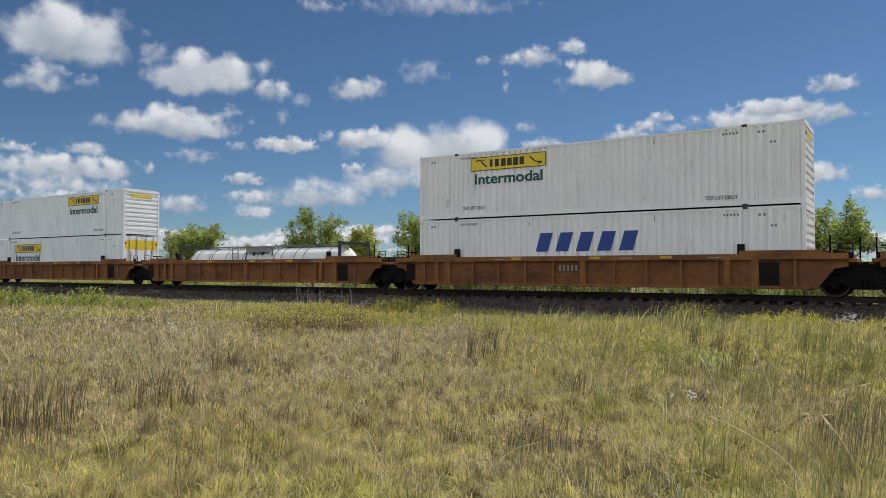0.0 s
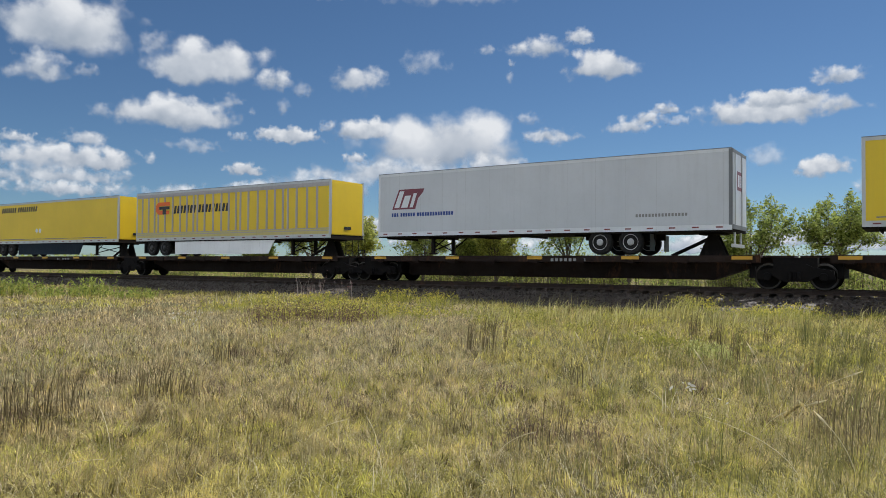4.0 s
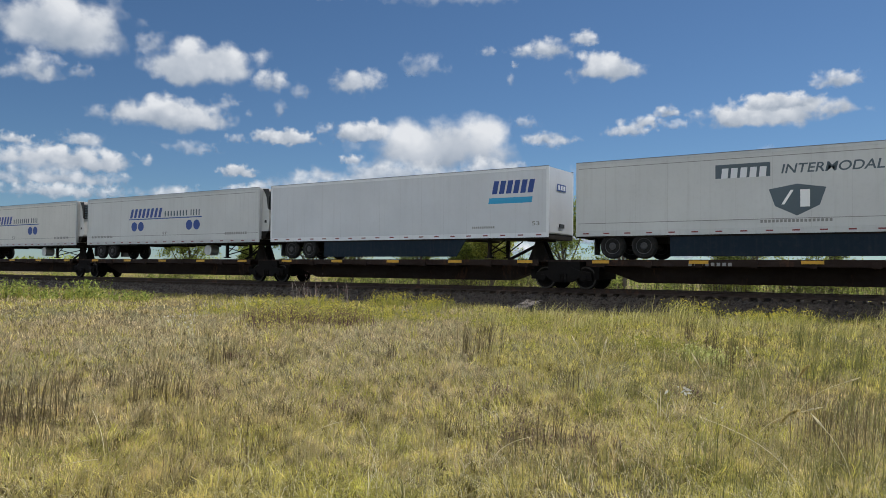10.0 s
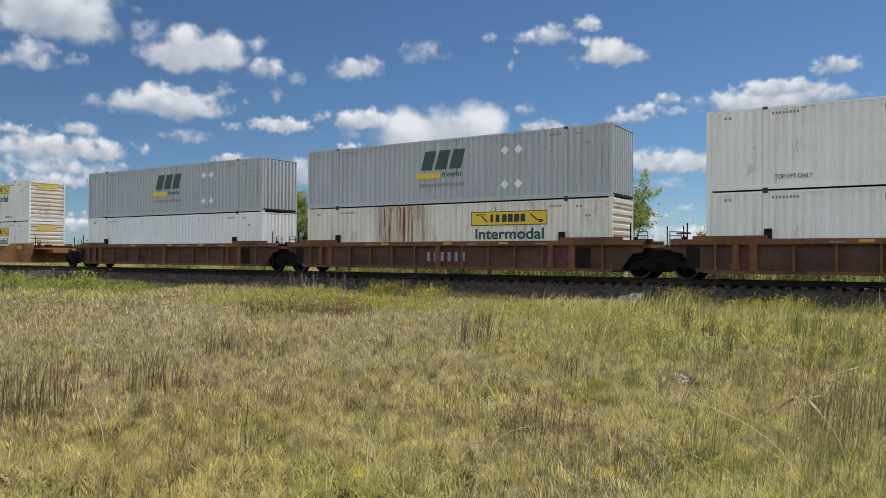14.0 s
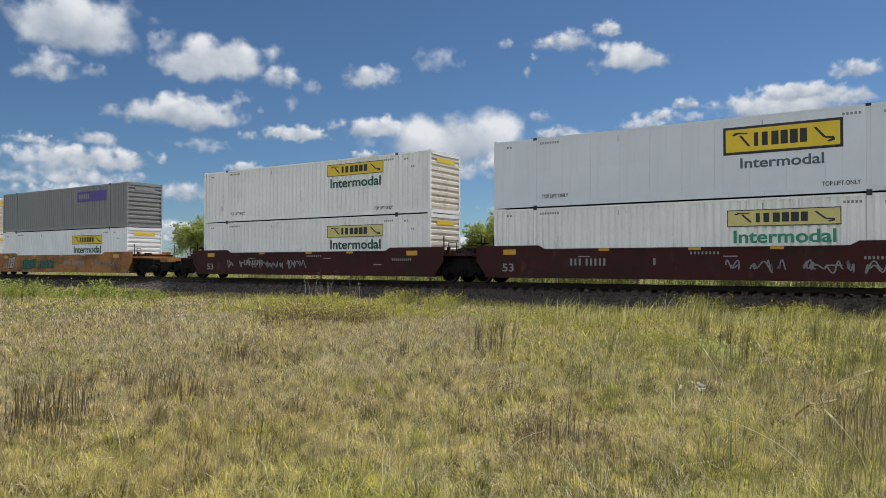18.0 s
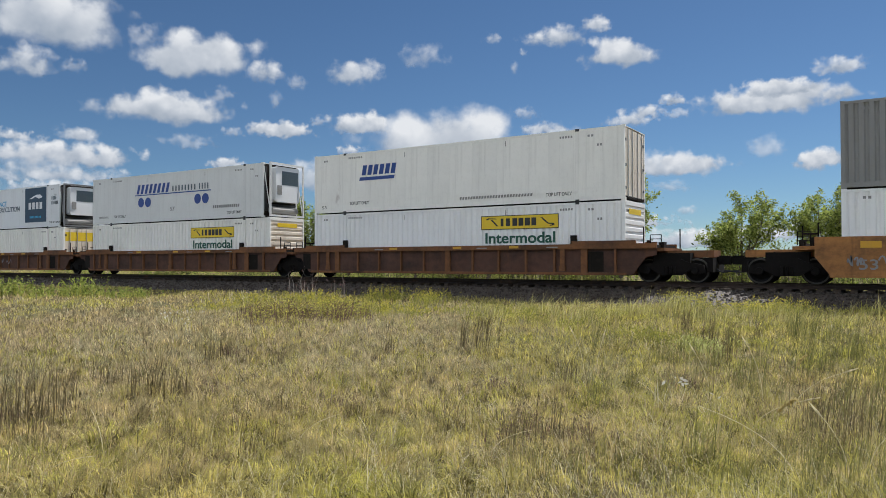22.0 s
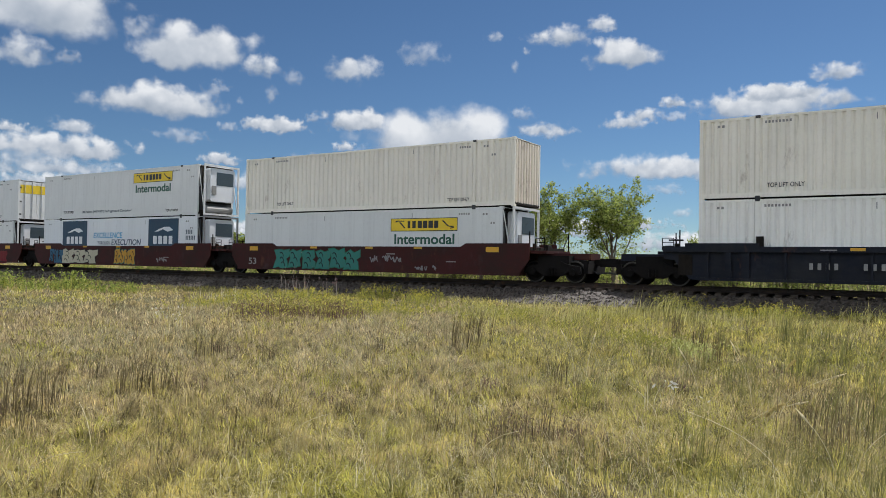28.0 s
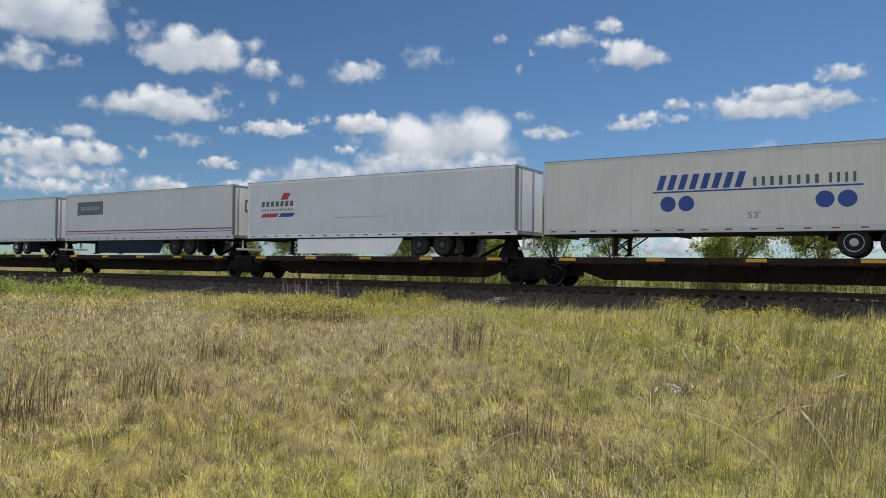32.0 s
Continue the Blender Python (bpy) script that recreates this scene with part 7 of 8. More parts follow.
def weed_patch(name, places, h, spread_r, n_stem, n_leaf, stem_m, leaf_m, bloom_m, label, leaf=0.035, bloom=0.02):
    """A weed: stems, leaves along them and blooms near the tips, in parts."""
    for px, py in places:
        pz = float(height_at(np.array(px), np.array(py)))
        t = new(name)
        t.location = (px, py, pz)
        tagged(t, label, "weed", name.replace("_", " ") + " patches")
        x, y = RNG.normal(0, spread_r, n_stem), RNG.normal(0, spread_r * 0.8, n_stem)
        hh = h * RNG.uniform(0.55, 1.1, n_stem)
        ln, tn = RNG.uniform(0.05, 0.35, n_stem), RNG.uniform(0, 6.28, n_stem)
        co, tr = blades(x, y, hh, np.full(n_stem, 0.012 * max(1.0, math.hypot(px, py) / 16)), ln, tn, z=np.full(n_stem, -0.03))
        stuff_part("stalk", co, tr, stem_m, t)
        i = RNG.integers(0, n_stem, n_leaf)
        f = RNG.uniform(0.15, 0.95, n_leaf)
        lx = x[i] + np.cos(tn[i]) * ln[i] * hh[i] * f * f + RNG.normal(0, 0.04, n_leaf)
        ly = y[i] + np.sin(tn[i]) * ln[i] * hh[i] * f * f + RNG.normal(0, 0.04, n_leaf)
        co, tr = leaves_at(lx, ly, hh[i] * f, np.full(n_leaf, leaf), 0.9)
        stuff_part("foliage", co, tr, leaf_m, t)
        if bloom_m:
            m = n_leaf // 2
            i = RNG.integers(0, n_stem, m)
            f = RNG.uniform(0.78, 1.02, m)
            co, tr = leaves_at(x[i] + np.cos(tn[i]) * ln[i] * hh[i] * f + RNG.normal(0, 0.03, m), y[i] + np.sin(tn[i]) * ln[i] * hh[i] * f + RNG.normal(0, 0.03, m), hh[i] * f, np.full(m, bloom), 1.0)
            stuff_part("bloom", co, tr, bloom_m, t)


def stuff_part(name, co, tris, material, parent):
    ob = tri_object(name, co, tris, material, "", "")
    for k in ("label", "category"):
        if k in ob:
            del ob[k]
    ob.parent = parent
    return ob


def polar(az, r):
    return -math.sin(radians(az)) * r, math.cos(radians(az)) * r


rw = random.Random(5)
gold = [polar(33.5 + 13.5 * rw.random(), 20.5 + 8.5 * rw.random()) for _ in range(27)] + [polar(47 + 3.5 * rw.random(), 25 + 4 * rw.random()) for _ in range(3)] + [polar(7 + 8 * rw.random(), 21.5 + 2.6 * rw.random()) for _ in range(9)]
for k, tall in enumerate((0.62, 0.44, 0.32)):
    weed_patch("goldenrod", gold[k::3], tall, 0.36 + 0.10 * k, 40, 320, WEED_LEAF, WEED_LEAF, WEED_GOLD, "yellow-flowering goldenrod weeds at the foot of the track", 0.036, 0.023)
weed_patch("green_weeds", [polar(62.9, 40), polar(64.3, 41), polar(58.9, 39)], 1.0, 0.55, 70, 620, WEED_LEAF, LEAF_A, None, "dense green weeds beside the ballast", 0.07)
weed_patch("green_weeds", [polar(61.4, 38), polar(57.2, 37), polar(59.9, 38.5), polar(55.6, 36)], 0.55, 0.5, 50, 380, WEED_LEAF, LEAF_A, None, "low green weeds beside the ballast", 0.06)
weed_patch("pale_bush", [polar(12.5, 13.2), polar(13.4, 13.8)], 0.42, 0.24, 40, 330, WEED_PALE, WEED_PALE, None, "pale green low bush in the meadow", 0.03)
weed_patch("green_weeds", [polar(25 + 9 * rw.random(), 17 + 6 * rw.random()) for _ in range(7)] + [polar(14 + 8 * rw.random(), 14 + 7 * rw.random()) for _ in range(6)], 0.36, 0.28, 36, 240, WEED_LEAF, WEED_LEAF, None, "low green weeds among the dry grass", 0.035)
weed_patch("seed_weeds", [polar(39.5 + 7.5 * rw.random(), 18.6 + 3 * rw.random()) for _ in range(12)], 0.6, 0.3, 50, 300, WEED_BROWN, GRASS_GREEN, WEED_BROWN, "weeds with dry purple-brown seed heads", 0.03, 0.02)
weed_patch("white_flowers", [(-2.3, 7.95), (-18.6, 14.3), (-15.8, 11.9), (-13.3, 10.4), (-17.3, 14.0), (-16.6, 12.4)], 0.42, 0.20, 9, 18, GRASS_PALE, GRASS_GREEN, PETAL, "pale stalks with small white flower heads", 0.03, 0.034)


weed_patch("bare_stalks", [polar(43.2, 29.5), polar(44.2, 30.0), polar(42.4, 29.0), polar(40.6, 28.6)], 1.3, 0.30, 7, 26, DEADWOOD, WEED_BROWN, None, "tall bare grey stalks of last year's weeds", 0.05)
weed_patch("bare_stalks", [polar(49.4, 30.5), polar(48.2, 30.0), polar(46.8, 29.4)], 0.62, 0.45, 12, 12, GRASS_PALE, GRASS_DRY, None, "thin bleached stalks at the foot of the ballast", 0.03)
# brown weeds, strewn also to give the grass dark shadow patches
weed_patch("dead_forb", [(-2.9, 5.9), (-2.4, 6.1), (-3.2, 6.3), (-7.6, 3.8), (-7.2, 5.9), (-2.5, 9.6), (-5.3, 6.2), (-4.4, 8.0), (-9.6, 8.4), (-1.6, 12.0)], 0.26, 0.17, 70, 190, WEED_BROWN, GRASS_SEED, None, "low tangle of dead brown weeds in the meadow", 0.02)


def long_stem(x, y, h, lean, turn, head):
    """One long arching straw with a seed head."""
    z = float(height_at(np.array(x), np.array(y)))
    t = new("grass_stem")
    t.location = (x, y, z - 0.02)
    tagged(t, "single long bleached grass stem arching over the meadow", "grass", "long grass stems")
    SWAYING.append((t, x, y, z - 0.02))
    pts = []
    for i in range(9):
        f = i / 8
        pts.append(Vector((math.cos(turn) * lean * f ** 2, math.sin(turn) * lean * f ** 2, h * (f - 0.45 * lean / (h + lean) * f ** 2.5))))
    part("stalk", lambda bm: [tube(bm, a, b, 0.0035 - 0.0002 * i, n=5) for i, (a, b) in enumerate(zip(pts, pts[1:]))], GRASS_PALE, t)
    if head:
        d = (pts[-1] - pts[-2]).normalized()
        part("seed_head", lambda bm: [tube(bm, pts[-1] - d * 0.02, pts[-1] + d * 0.05, 0.004, 0.011, 6), tube(bm, pts[-1] + d * 0.05, pts[-1] + d * 0.14, 0.011, 0.002, 6)], GRASS_PALE, t)


for az, r, h, lean, turn, head in ((6.8, 5.95, 0.62, 0.75, 2.95, 0), (7.2, 8.6, 0.72, 0.5, 0.2, 1), (8.9, 9.4, 0.78, 0.22, 2.8, 1), (3.5, 6.2, 0.55, 0.25, 2.6, 1), (2.4, 6.6, 0.6, 0.35, 0.4, 0), (9.8, 7.4, 0.55, 0.45, 0.1, 1), (12.4, 8.8, 0.7, 0.2, 3.0, 1), (15.3, 7.6, 0.5, 0.4, 2.8, 0), (20.8, 9.8, 0.68, 0.1, 1.0, 1), (21.6, 10.1, 0.7, 0.2, 2.9, 1), (44.0, 6.6, 0.45, 0.4, 0.5, 0), (57.5, 6.8, 0.5, 0.35, 2.9, 0), (61.5, 6.2, 0.4, 0.5, 0.3, 0), (38.0, 6.1, 0.42, 0.3, 2.7, 0), (29.0, 6.0, 0.4, 0.35, 0.2, 0)):
    long_stem(*polar(az, r), h, lean, turn, head)


def foxtail(x, y, h, lean, turn):
    """A thin stem with one drooping golden plume."""
    z = float(height_at(np.array(x), np.array(y))) - 0.02
    t = new("foxtail")
    t.location = (x, y, z)
    tagged(t, "thin grass stem with a drooping golden plume", "grass", "foxtail stems")
    SWAYING.append((t, x, y, z))
    pts = [Vector((math.cos(turn) * lean * f ** 2, math.sin(turn) * lean * f ** 2, h * f)) for f in (0, 0.25, 0.5, 0.75, 1.0)]
    part("stalk", lambda bm: [tube(bm, a, b, 0.003, 0.0025, 5) for a, b in zip(pts, pts[1:])], GRASS_GREEN, t)
    d = (pts[-1] - pts[-2]).normalized()
    n = 170
    f = RNG.uniform(0, 1, n)
    p = np.array(pts[-1]) + np.outer(f, np.array(d)) * 0.17 + RNG.normal(0, 0.005, (n, 3)) + np.outer(f * f, (math.cos(turn) * 0.05, math.sin(turn) * 0.05, -0.02))
    co, tr = leaves_at(p[:, 0], p[:, 1], p[:, 2], np.full(n, 0.018), 1.6)
    stuff_part("seed_head", co, tr, PLUME, t)


for az, r, h, lean, turn in ((1.3, 8.6, 0.80, 0.06, 0.3), (7.2, 10.2, 0.42, 0.08, 0.2), (8.9, 7.3, 0.32, 0.12, 0.3)):
    foxtail(*polar(az, r), h, lean, turn)


# ---- trees behind the track ----
def tree(x, y, h, w, leaf_m, seed, low=16):
    """Trunk, forking limbs with upright twigs, and leaves in sprays along the twigs, with gaps between them."""
    rnd = random.Random(seed)
    z = float(height_at(np.array(x), np.array(y)))
    t = new("tree")
    t.location = (x, y, z - 0.05)
    tagged(t, "small broad-leaved tree with loose yellow-green crown", "tree", "trees behind the track")
    k = rnd.uniform(-0.3, 0.3)
    top = (k, 0, h * 0.5)
    part("trunk", lambda bm: [tube(bm, (0, 0, 0), (k * 0.4, 0.05, h * 0.25), 0.13, 0.10), tube(bm, (k * 0.4, 0.05, h * 0.25), top, 0.10, 0.06)], BARK, t)
    sprays = []
    n_limb = 10
    for i in range(n_limb):
        a = math.tau * i / n_limb + rnd.uniform(-0.35, 0.35)
        f = rnd.uniform(0.08, 0.5)
        s = Vector((k * 0.4 * f * 2, 0.05, h * f))
        rr = w * 0.5 * rnd.uniform(0.2, 0.95)
        e = Vector((k + math.cos(a) * rr, math.sin(a) * rr, h * rnd.uniform(0.55, 0.95)))
        m = (s + e) / 2 + Vector((math.cos(a) * rr * 0.15, math.sin(a) * rr * 0.15, -0.04 * h))
        limb = part("limb", lambda bm, s=s, m=m, e=e: [tube(bm, s, m, 0.055, 0.035, 6), tube(bm, m, e, 0.035, 0.012, 6)], BARK, t)
        twigs = []
        for j in range(12):
            q = rnd.uniform(0.3, 1.0)
            p = m.lerp(e, (q - 0.35) / 0.65)
            long = h * rnd.uniform(0.10, 0.24) * (1.15 - 0.4 * q)
            d = Vector((math.cos(a) * 0.5 + rnd.uniform(-0.8, 0.8), math.sin(a) * 0.5 + rnd.uniform(-0.8, 0.8), rnd.uniform(-0.25, 1.5))).normalized()
            twigs.append((p, p + d * long))
            for g in range(4):
                c = p + d * long * (0.25 + 0.27 * g)
                sprays.append((c.x, c.y, c.z, (0.17 - 0.027 * g) * rnd.uniform(0.8, 1.5)))
        part("twigs", lambda bm: [tube(bm, p, q, 0.012, 0.004, 4) for p, q in twigs], BARK, limb)["kind"] = "stuff"
    for i in range(int(low * w)):
        # low growth round the foot
        a, rr = rnd.uniform(0, math.tau), w * 0.42 * math.sqrt(rnd.random())
        sprays.append((math.cos(a) * rr, math.sin(a) * rr, h * rnd.uniform(0.08, 0.5 + 0.008 * low), rnd.uniform(0.16, 0.34)))
    per = 24
    c = np.repeat(np.array(sprays), per, 0)
    n = len(c)
    p = c[:, :3] + RNG.normal(0, 1, (n, 3)) * c[:, 3:4] * np.array((1, 1, 0.85))
    p[:, 2] = np.clip(p[:, 2], 0.15, None)
    co, tr = leaves_at(p[:, 0], p[:, 1], p[:, 2], RNG.uniform(0.055, 0.115, n), 0.8)
    stuff_part("crown", co, tr, leaf_m, t)
    return t


GROVE = [(-47.2, 37.0, 5.5, 5.3), (-40.1, 37.0, 3.9, 1.9), (-36.7, 39.0, 6.3, 3.9), (-33.6, 40.0, 4.9, 3.0), (-27.8, 40.0, 5.7, 4.2), (-25.4, 42.0, 4.7, 1.7), (-22.8, 41.0, 4.9, 2.6), (-19.0, 44.0, 6.9, 3.5), (-15.3, 45.0, 7.3, 4.3), (-8.2, 46.0, 5.8, 5.5), (-3.9, 47.0, 6.0, 3.9)]
for i, (x, y, h, w) in enumerate(GROVE):
    tree(x, y, h, w, LEAF_B if i in (3, 6) else LEAF_A, 100 + i, 44 if i == 0 else 16)

# a ragged hedge of brush between and behind the trees, with a gap where the field shows
hedge = [(az + rw.uniform(-0.5, 0.5), 46 + rw.uniform(-3, 6)) for az in (4.2, 5.6, 7.0, 8.4, 9.8, 11.2, 12.6, 19.0, 20.3, 21.6, 22.9, 24.2, 25.5, 26.8, 28.1, 29.4, 30.7, 32.0, 33.2)]
for k, tall in enumerate((2.4, 3.1, 1.9)):
    weed_patch("brush", [polar(*q) for q in hedge[k::3]], tall, 0.75, 60, 1100, BARK, LEAF_A if k else LEAF_B, None, "ragged green brush behind the railway", 0.085)
low_brush = [polar(az + rw.uniform(-0.8, 0.8), 45 + rw.uniform(-3, 10)) for az in (1.0, 3.0, 14.5, 16.5, 34.5, 36.5, 38.5, 41.0, 45.0, 48.5)]
far_brush = [(-50 - 5.2 * i + rw.uniform(-2, 2), 36 + rw.uniform(-1, 5)) for i in range(14)]
weed_patch("brush", low_brush, 1.5, 0.9, 60, 900, BARK, LEAF_A, None, "low green brush behind the railway", 0.08)
weed_patch("brush", far_brush, 1.1, 0.9, 60, 800, WEED_LEAF, LEAF_A, None, "scattered low brush behind the railway", 0.075)

def far_woods(n):
    """A thin line of woods on the horizon, leaf clumps only."""
    az = np.radians(RNG.uniform(-6, 72, n))
    r = RNG.uniform(330, 420, n)
    top = 2.0 + 3.2 * vnoise(np.degrees(az), r * 0, 1.6, 9.0) + 1.6 * vnoise(np.degrees(az), r * 0, 0.4, 4.0)
    co, t = leaves_at(-np.sin(az) * r, np.cos(az) * r, RNG.uniform(0, 1, n) ** 0.8 * top, RNG.uniform(0.5, 1.1, n), 0.8)
    return tri_object("far_woods", co, t, LEAF_A, "thin line of dark green woods on the horizon", "woods")


far_woods(9000)

# ---- clouds: azimuth and height at the start, at the end, width and height, degrees; 0 thin, 1 loose, 2 dense ----
CLOUDS = [
    (60.6, 16.5, 60.6, 17.1, 7.7, 4.5, 2), (62.4, 13.3, 62.5, 13.8, 3.3, 2.2, 1), (59.5, 13.4, 59.6, 13.8, 1.8, 1.0, 0), (55.1, 15.8, 55.2, 16.4, 1.6, 1.7, 0),
    (51.4, 14.8, 51.2, 15.6, 7.2, 3.7, 2), (46.4, 13.8, 46.3, 14.6, 2.8, 1.8, 1), (44.2, 13.3, 43.7, 14.0, 1.3, 1.5, 0), (45.7, 11.9, 45.5, 12.6, 0.9, 1.4, 0),
    (39.9, 14.2, 39.1, 14.8, 4.5, 2.1, 1), (34.9, 15.5, 33.8, 16.0, 3.2, 2.0, 0), (53.5, 11.0, 53.3, 11.5, 8.2, 2.7, 2), (58.5, 10.7, 58.2, 11.1, 1.6, 1.3, 0),
    (49.6, 12.1, 49.5, 12.8, 1.7, 1.1, 0), (63.9, 8.5, 63.1, 8.7, 2.2, 1.0, 1), (61.6, 8.3, 61.4, 8.6, 0.9, 0.6, 0), (59.2, 8.7, 58.9, 9.1, 2.6, 1.4, 1),
    (60.4, 7.4, 59.9, 7.7, 9.3, 1.9, 2), (61.1, 6.1, 60.3, 6.2, 8.7, 1.6, 1), (52.1, 8.7, 51.8, 9.1, 3.8, 1.2, 0), (49.0, 9.5, 48.6, 9.9, 1.6, 0.8, 0),
    (45.2, 9.8, 45.1, 10.3, 4.4, 1.4, 2), (42.3, 10.4, 42.3, 10.9, 1.2, 0.8, 0), (39.6, 10.4, 38.9, 10.9, 5.2, 1.9, 2), (33.3, 9.7, 32.2, 9.9, 10.8, 5.0, 2),
    (40.3, 8.2, 39.9, 8.9, 1.8, 0.9, 1), (48.4, 7.1, 49.3, 7.5, 2.6, 1.2, 2), (30.1, 16.4, 27.9, 17.4, 1.2, 1.1, 0), (26.1, 16.6, 22.5, 17.4, 4.8, 1.7, 1),
    (23.2, 17.2, 19.6, 18.1, 2.4, 1.3, 1), (28.2, 15.4, 25.3, 16.3, 0.6, 0.7, 0), (28.2, 14.4, 26.3, 15.2, 0.6, 1.2, 0), (21.2, 15.1, 17.7, 16.0, 4.7, 2.4, 2),
    (26.6, 11.3, 25.8, 11.6, 2.0, 1.0, 0), (25.0, 10.0, 24.0, 10.4, 4.1, 1.4, 1), (18.9, 10.6, 17.8, 10.9, 3.3, 1.3, 1), (17.4, 11.1, 16.3, 11.3, 2.0, 1.2, 1),
    (16.3, 11.7, 14.3, 12.2, 1.8, 1.1, 1), (8.9, 11.2, 7.6, 11.8, 10.5, 2.3, 2), (8.6, 11.9, 7.3, 12.5, 5.3, 1.5, 2), (4.7, 13.1, 3.4, 13.5, 3.4, 1.4, 1),
    (14.8, 6.9, 13.9, 7.4, 5.3, 1.8, 2), (15.9, 5.5, 14.9, 5.7, 3.0, 1.0, 0), (14.6, 3.5, 13.7, 4.0, 1.7, 0.8, 0), (9.4, 8.0, 8.2, 8.4, 2.5, 1.8, 0),
    (5.7, 7.0, 4.6, 7.2, 3.2, 1.6, 2), (15.5, 10.8, 14.4, 11.1, 2.0, 0.9, 0), (33.4, 20.5, 31.7, 21.9, 12.0, 2.0, 0), (43.0, 20.2, 41.7, 21.6, 3.6, 1.2, 0),
    (62.3, 7.0, 61.6, 7.0, 6.7, 2.0, 0), (36.9, 7.3, 35.1, 7.9, 11.6, 2.4, 1), (43.0, 6.0, 42.1, 6.9, 9.8, 2.4, 1), (47.7, 4.7, 52.8, 5.6, 3.3, 1.4, 1),
    (53.2, 5.1, 54.1, 5.7, 4.5, 1.6, 1), (16.6, 7.4, 16.3, 7.4, 10.0, 2.0, 1), (2.5, 5.5, 1.4, 5.4, 2.7, 1.2, 1), (29.3, 8.0, 28.4, 8.2, 4.9, 1.8, 1),
    (60.5, 5.2, 60.2, 5.2, 8.0, 1.3, 1), (48.2, 5.7, 47.6, 5.8, 4.0, 1.2, 1), (28.0, 4.3, 27.5, 4.7, 5.3, 0.9, 1),
]


def cloud_mat(name, k=1.0, cover=1.0, ragged=1.3, soft=0.40):
    """Vapour on a far glowing sheet: billowed outline, flat base, torn rim, painted grey underside."""
    m, nt, b = mat_base(name)
    nt.nodes.remove(b)

    def uv(name):
        n = nt.nodes.new("ShaderNodeUVMap")
        n.uv_map = name
        return n.outputs[0]

    def calc(op, a, b=0.0, c=0.0):
        n = nt.nodes.new("ShaderNodeMath")
        n.operation = op
        for s, v in zip(n.inputs, (a, b, c)):
            if isinstance(v, (int, float)):
                s.default_value = v
            else:
                nt.links.new(v, s)
        return n.outputs[0]

    def grain(scale, detail, rough, out="Fac"):
        n = node(nt, "ShaderNodeTexNoise", Scale=scale, Detail=detail, Roughness=rough)
        nt.links.new(uv("grain"), n.inputs["Vector"])
        return n.outputs[out]

    def split(sock):
        n = nt.nodes.new("ShaderNodeSeparateXYZ")
        nt.links.new(sock, n.inputs[0])
        return n.outputs[0], n.outputs[1]

    x0, y0 = split(uv("sheet"))
    wx, wy = split(grain(0.9, 2.0, 0.5, "Color"))
    x = calc("ADD", x0, calc("MULTIPLY_ADD", wx, 1.1, -0.55))
    y = calc("ADD", y0, calc("MULTIPLY_ADD", wy, 0.8, -0.40))
    # below the middle the body ends sooner: a flat base
    yy = calc("MAXIMUM", y, calc("MULTIPLY", y, -1.5))
    r = calc("SQRT", calc("ADD", calc("POWER", calc("ABSOLUTE", x), 2.0), calc("POWER", yy, 2.0)))
    fine, shade = grain(1.4, 6.0, 0.52), grain(0.85, 3.0, 0.5)
    cells = nt.nodes.new("ShaderNodeTexVoronoi")
    cells.feature = "SMOOTH_F1"
    cells.inputs["Scale"].default_value = 1.15
    shift = nt.nodes.new("ShaderNodeVectorMath")
    shift.operation = "MULTIPLY_ADD"
    shift.inputs[1].default_value = (0.45, 0.45, 0.0)
    nt.links.new(grain(2.6, 3.0, 0.5, "Color"), shift.inputs[0])
    nt.links.new(uv("grain"), shift.inputs[2])
    nt.links.new(shift.outputs[0], cells.inputs["Vector"])
    billow = calc("MULTIPLY_ADD", cells.outputs["Distance"], -1.0, 0.42)
    body = calc("ADD", calc("SUBTRACT", 0.97, r), calc("ADD", calc("MULTIPLY", billow, 0.62), calc("MULTIPLY_ADD", fine, ragged, -0.5 * ragged)))
    al = nt.nodes.new("ShaderNodeMapRange")
    al.interpolation_type = "SMOOTHSTEP"
    al.inputs[1].default_value, al.inputs[2].default_value, al.inputs[4].default_value = -0.10, soft, cover
    nt.links.new(body, al.inputs[0])
    rim = nt.nodes.new("ShaderNodeMapRange")
    rim.inputs[1].default_value, rim.inputs[2].default_value, rim.inputs[3].default_value, rim.inputs[4].default_value = 1.2, 1.6, 1.0, 0.0
    nt.links.new(calc("SQRT", calc("ADD", calc("POWER", calc("ABSOLUTE", x0), 2.0), calc("POWER", calc("ABSOLUTE", y0), 2.0))), rim.inputs[0])
    alpha = calc("MULTIPLY", al.outputs[0], rim.outputs[0])
    # sunlit tops, shaded base and creases put into the glow's colour
    tone = calc("ADD", calc("MULTIPLY_ADD", y0, 0.62, 0.44), calc("ADD", calc("MULTIPLY_ADD", shade, 1.1, -0.55), calc("ADD", calc("MULTIPLY", billow, 0.55), calc("MULTIPLY_ADD", fine, 0.4, -0.2))))
    col = ramp(nt, tone, [(0.05, (0.27, 0.31, 0.365)), (0.50, (0.43, 0.455, 0.49)), (0.9, (0.62, 0.625, 0.63))])
    em = nt.nodes.new("ShaderNodeEmission")
    nt.links.new(col, em.inputs[0])
    em.inputs[1].default_value = k
    tr = nt.nodes.new("ShaderNodeBsdfTransparent")
    ms = nt.nodes.new("ShaderNodeMixShader")
    nt.links.new(alpha, ms.inputs[0])
    nt.links.new(tr.outputs[0], ms.inputs[1])
    nt.links.new(em.outputs[0], ms.inputs[2])
    nt.links.new(ms.outputs[0], nt.nodes["Material Output"].inputs[0])
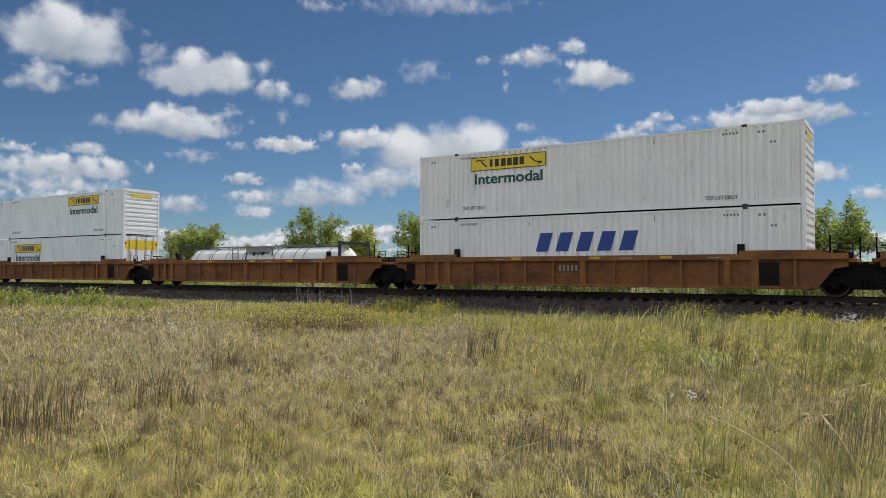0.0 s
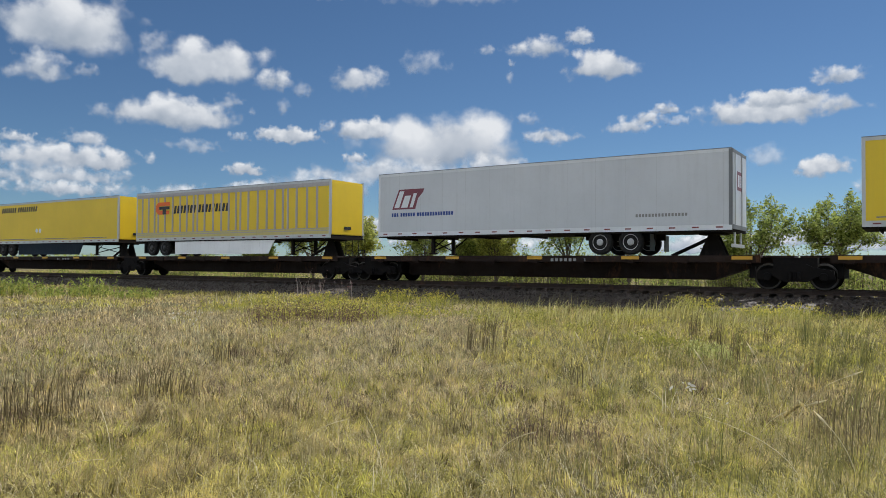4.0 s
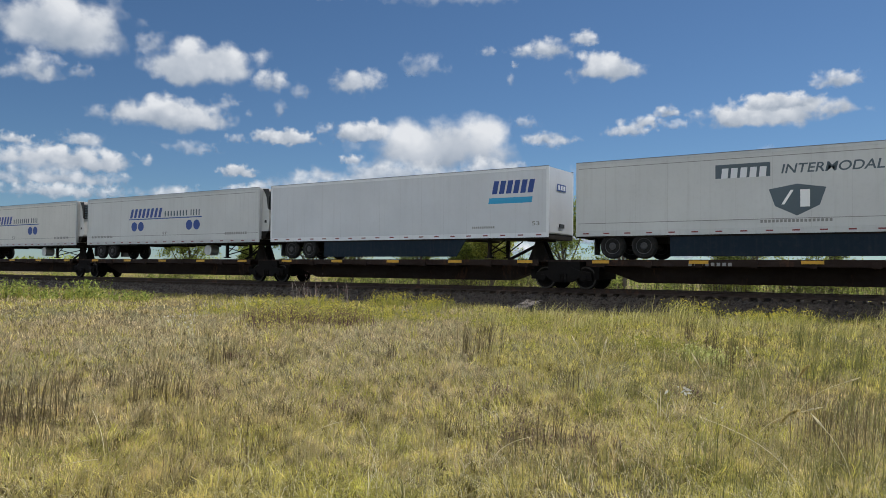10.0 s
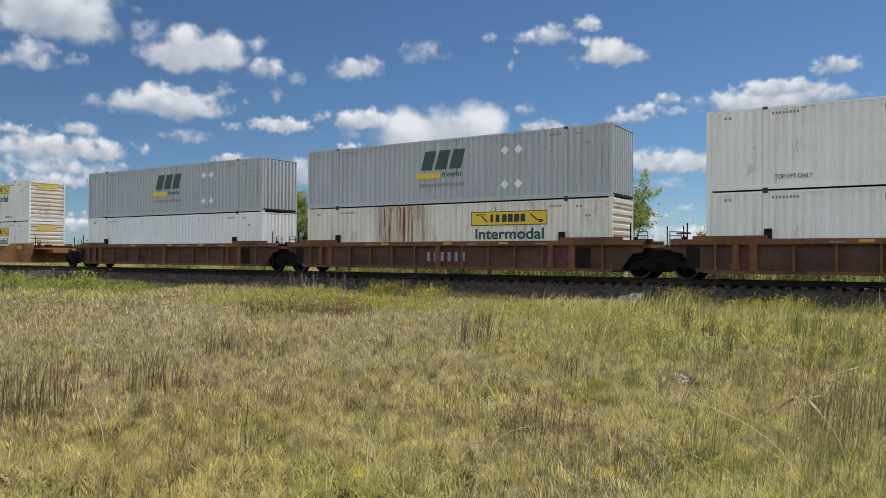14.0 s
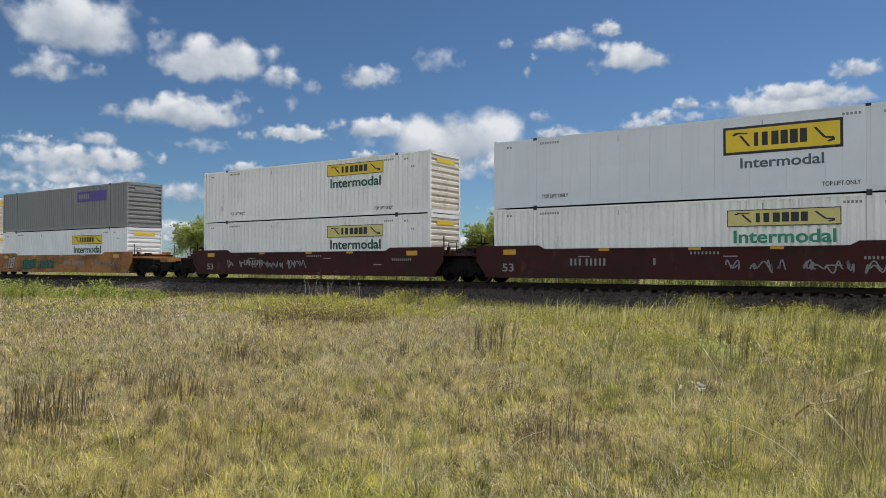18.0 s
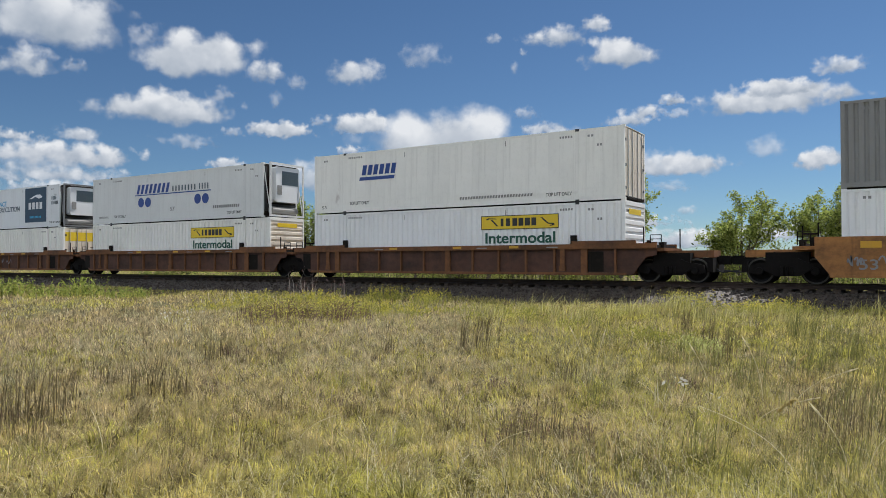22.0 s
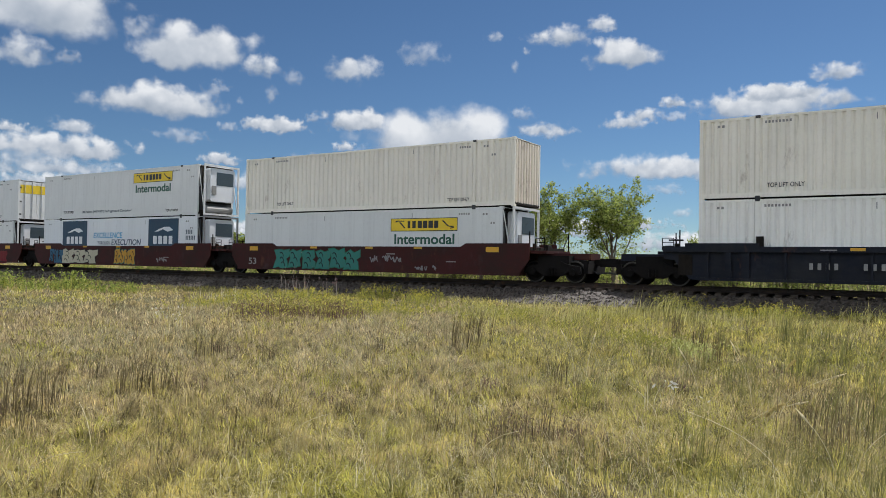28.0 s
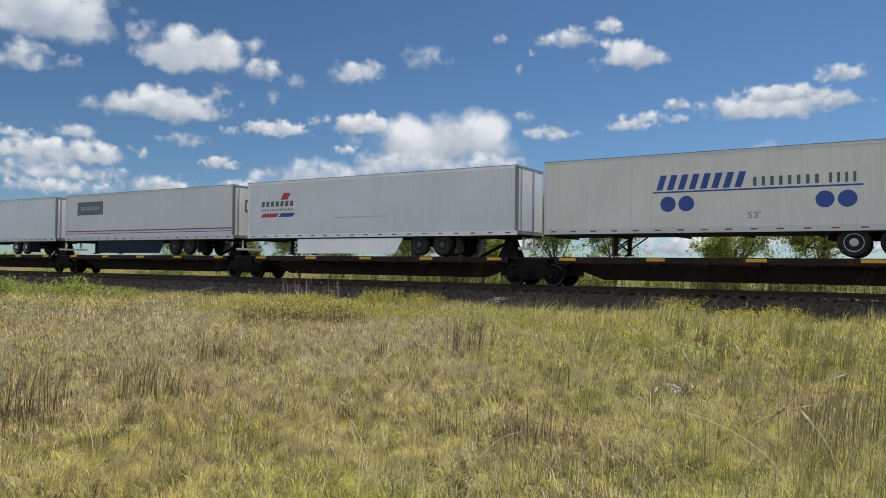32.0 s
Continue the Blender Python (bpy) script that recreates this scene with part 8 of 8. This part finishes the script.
    m.cycles.emission_sampling = "NONE"
    return m


CLOUD_KINDS = (cloud_mat("thin_cloud_vapour", 1.0, 0.5, 1.6, 0.95), cloud_mat("loose_cloud_vapour", 1.0, 0.9, 1.25, 0.75), cloud_mat("cloud_vapour", 1.0, 1.0, 0.95, 0.44))
# brighter glow for unseen clouds behind the camera, added to light the train's side
CLOUD_FILL = cloud_mat("unseen_fill_cloud", 1.85)
FAR = 3600.0


def cloud(k, az0, el0, az1, el1, w, h, dense=2):
    far = FAR - 12.0 * k
    sw, sh = 2.0 * far * radians(w), 2.2 * far * radians(h)
    rs = random.Random(300 + k)
    ox, oy = rs.uniform(-40, 40), rs.uniform(-40, 40)
    bm = bmesh.new()
    lay, lay2 = bm.loops.layers.uv.new("sheet"), bm.loops.layers.uv.new("grain")
    n = 6
    grid = [[bm.verts.new(((i / n - 0.5) * sw, (j / n - 0.5) * sh, -0.05 * sw * ((i / n - 0.5) ** 2))) for i in range(n + 1)] for j in range(n + 1)]
    for j in range(n):
        for i in range(n):
            f = bm.faces.new((grid[j][i], grid[j][i + 1], grid[j + 1][i + 1], grid[j + 1][i]))
            for lp, (a, b) in zip(f.loops, ((i, j), (i + 1, j), (i + 1, j + 1), (i, j + 1))):
                lp[lay].uv = ((a / n - 0.5) * 3.5, (b / n - 0.45) * 3.8)
                lp[lay2].uv = (ox + (a / n - 0.5) * 3.8 * sw / sh, oy + (b / n - 0.5) * 3.8)
    me = bpy.data.meshes.new("cloud")
    bm.to_mesh(me)
    bm.free()
    me.materials.append(CLOUD_FILL if 100 < az0 < 290 else CLOUD_KINDS[dense])
    ob = new("cloud", me)
    ob.visible_shadow = False
    tagged(ob, ("thin torn shred of white cloud in blue sky", "loose white cloud with frayed edges", "white fair-weather cumulus cloud with a pale grey base")[dense], "cloud", "drifting clouds")
    rows = []
    for t, az, el in ((0, az0, el0), (32, az1, el1)):
        d = far * math.cos(radians(el))
        rows.append((t, pose(-math.sin(radians(az)) * d, math.cos(radians(az)) * d, EYE + far * math.sin(radians(el)), 90 + el, 0, az)))
    ob.matrix_world = rows[0][1]
    return ob, rows


SKY_ROWS = [cloud(k, *c) for k, c in enumerate(CLOUDS)]
# a low bank of cloud far off along the horizon
rb = random.Random(4)
for k in range(15):
    az, el = 1 + 4.6 * k + rb.uniform(-1, 1), rb.uniform(1.4, 3.4)
    SKY_ROWS.append(cloud(160 + k, az, el, az - 0.3, el + 0.1, rb.uniform(7, 11), rb.uniform(1.0, 1.7)))
# unseen fair-weather clouds added all round; those behind glow brighter to light the train
rc = random.Random(12)
for k in range(64):
    az, el = rc.uniform(85, 345), 4 + 56 * rc.random() ** 1.4
    s = rc.uniform(0.9, 1.8) * (0.5 + el / 22)
    SKY_ROWS.append(cloud(48 + k, az, el, az + 1.0, el - 0.6, 11 * s, 5.6 * s))


# ---- timber sleepers, the nearest stretch as pieces ----
tie = shape("sleeper", lambda bm: soft_box(bm, -0.115, 0.115, MID - 1.3, MID + 1.3, RAIL - 0.36, RAIL - 0.172, 0.02), WOODTIE)
for i in range(82):
    ob = new("sleeper", tie)
    ob.parent = bed
    ob.location = (-36 + i * 0.5, 0, 0.0)
joined("sleepers", lambda bm: [soft_box(bm, -68.115 + i * 0.5, -67.885 + i * 0.5, MID - 1.3, MID + 1.3, RAIL - 0.36, RAIL - 0.172, 0.02) for i in range(64)], WOODTIE, bed)


# ---- what moves ----
def nod(n, x, y, z):
    """A gust that runs through the meadow: slow swell, quick flutter, each bunch a little behind the next."""
    late = 0.35 * x + 0.22 * y + 0.7 * math.sin(n * 2.1)
    rows = []
    for i in range(54):
        t = min(32.0, i * 0.61)
        gust = 0.55 + 0.45 * math.sin(0.42 * t + 0.2 * late)
        a = gust * (3.2 * math.sin(2.3 * t + late) + 1.5 * math.sin(4.1 * t + 1.7 * late))
        rows.append((t, pose(x, y, z, 0.5 * a, 1.5 + a, 0)))
    return rows


def motions():
    for ob, u, y, z in MOVING:
        walk(ob, [(t, pose(u + travel(t), y, z)) for t in (0, 4, 8, 12, 16, 20, 24, 28, 32)])
    for ob, rows in SKY_ROWS:
        walk(ob, rows)
    for n, (ob, x, y, z) in enumerate(SWAYING):
        walk(ob, nod(n, x, y, z))


motions()
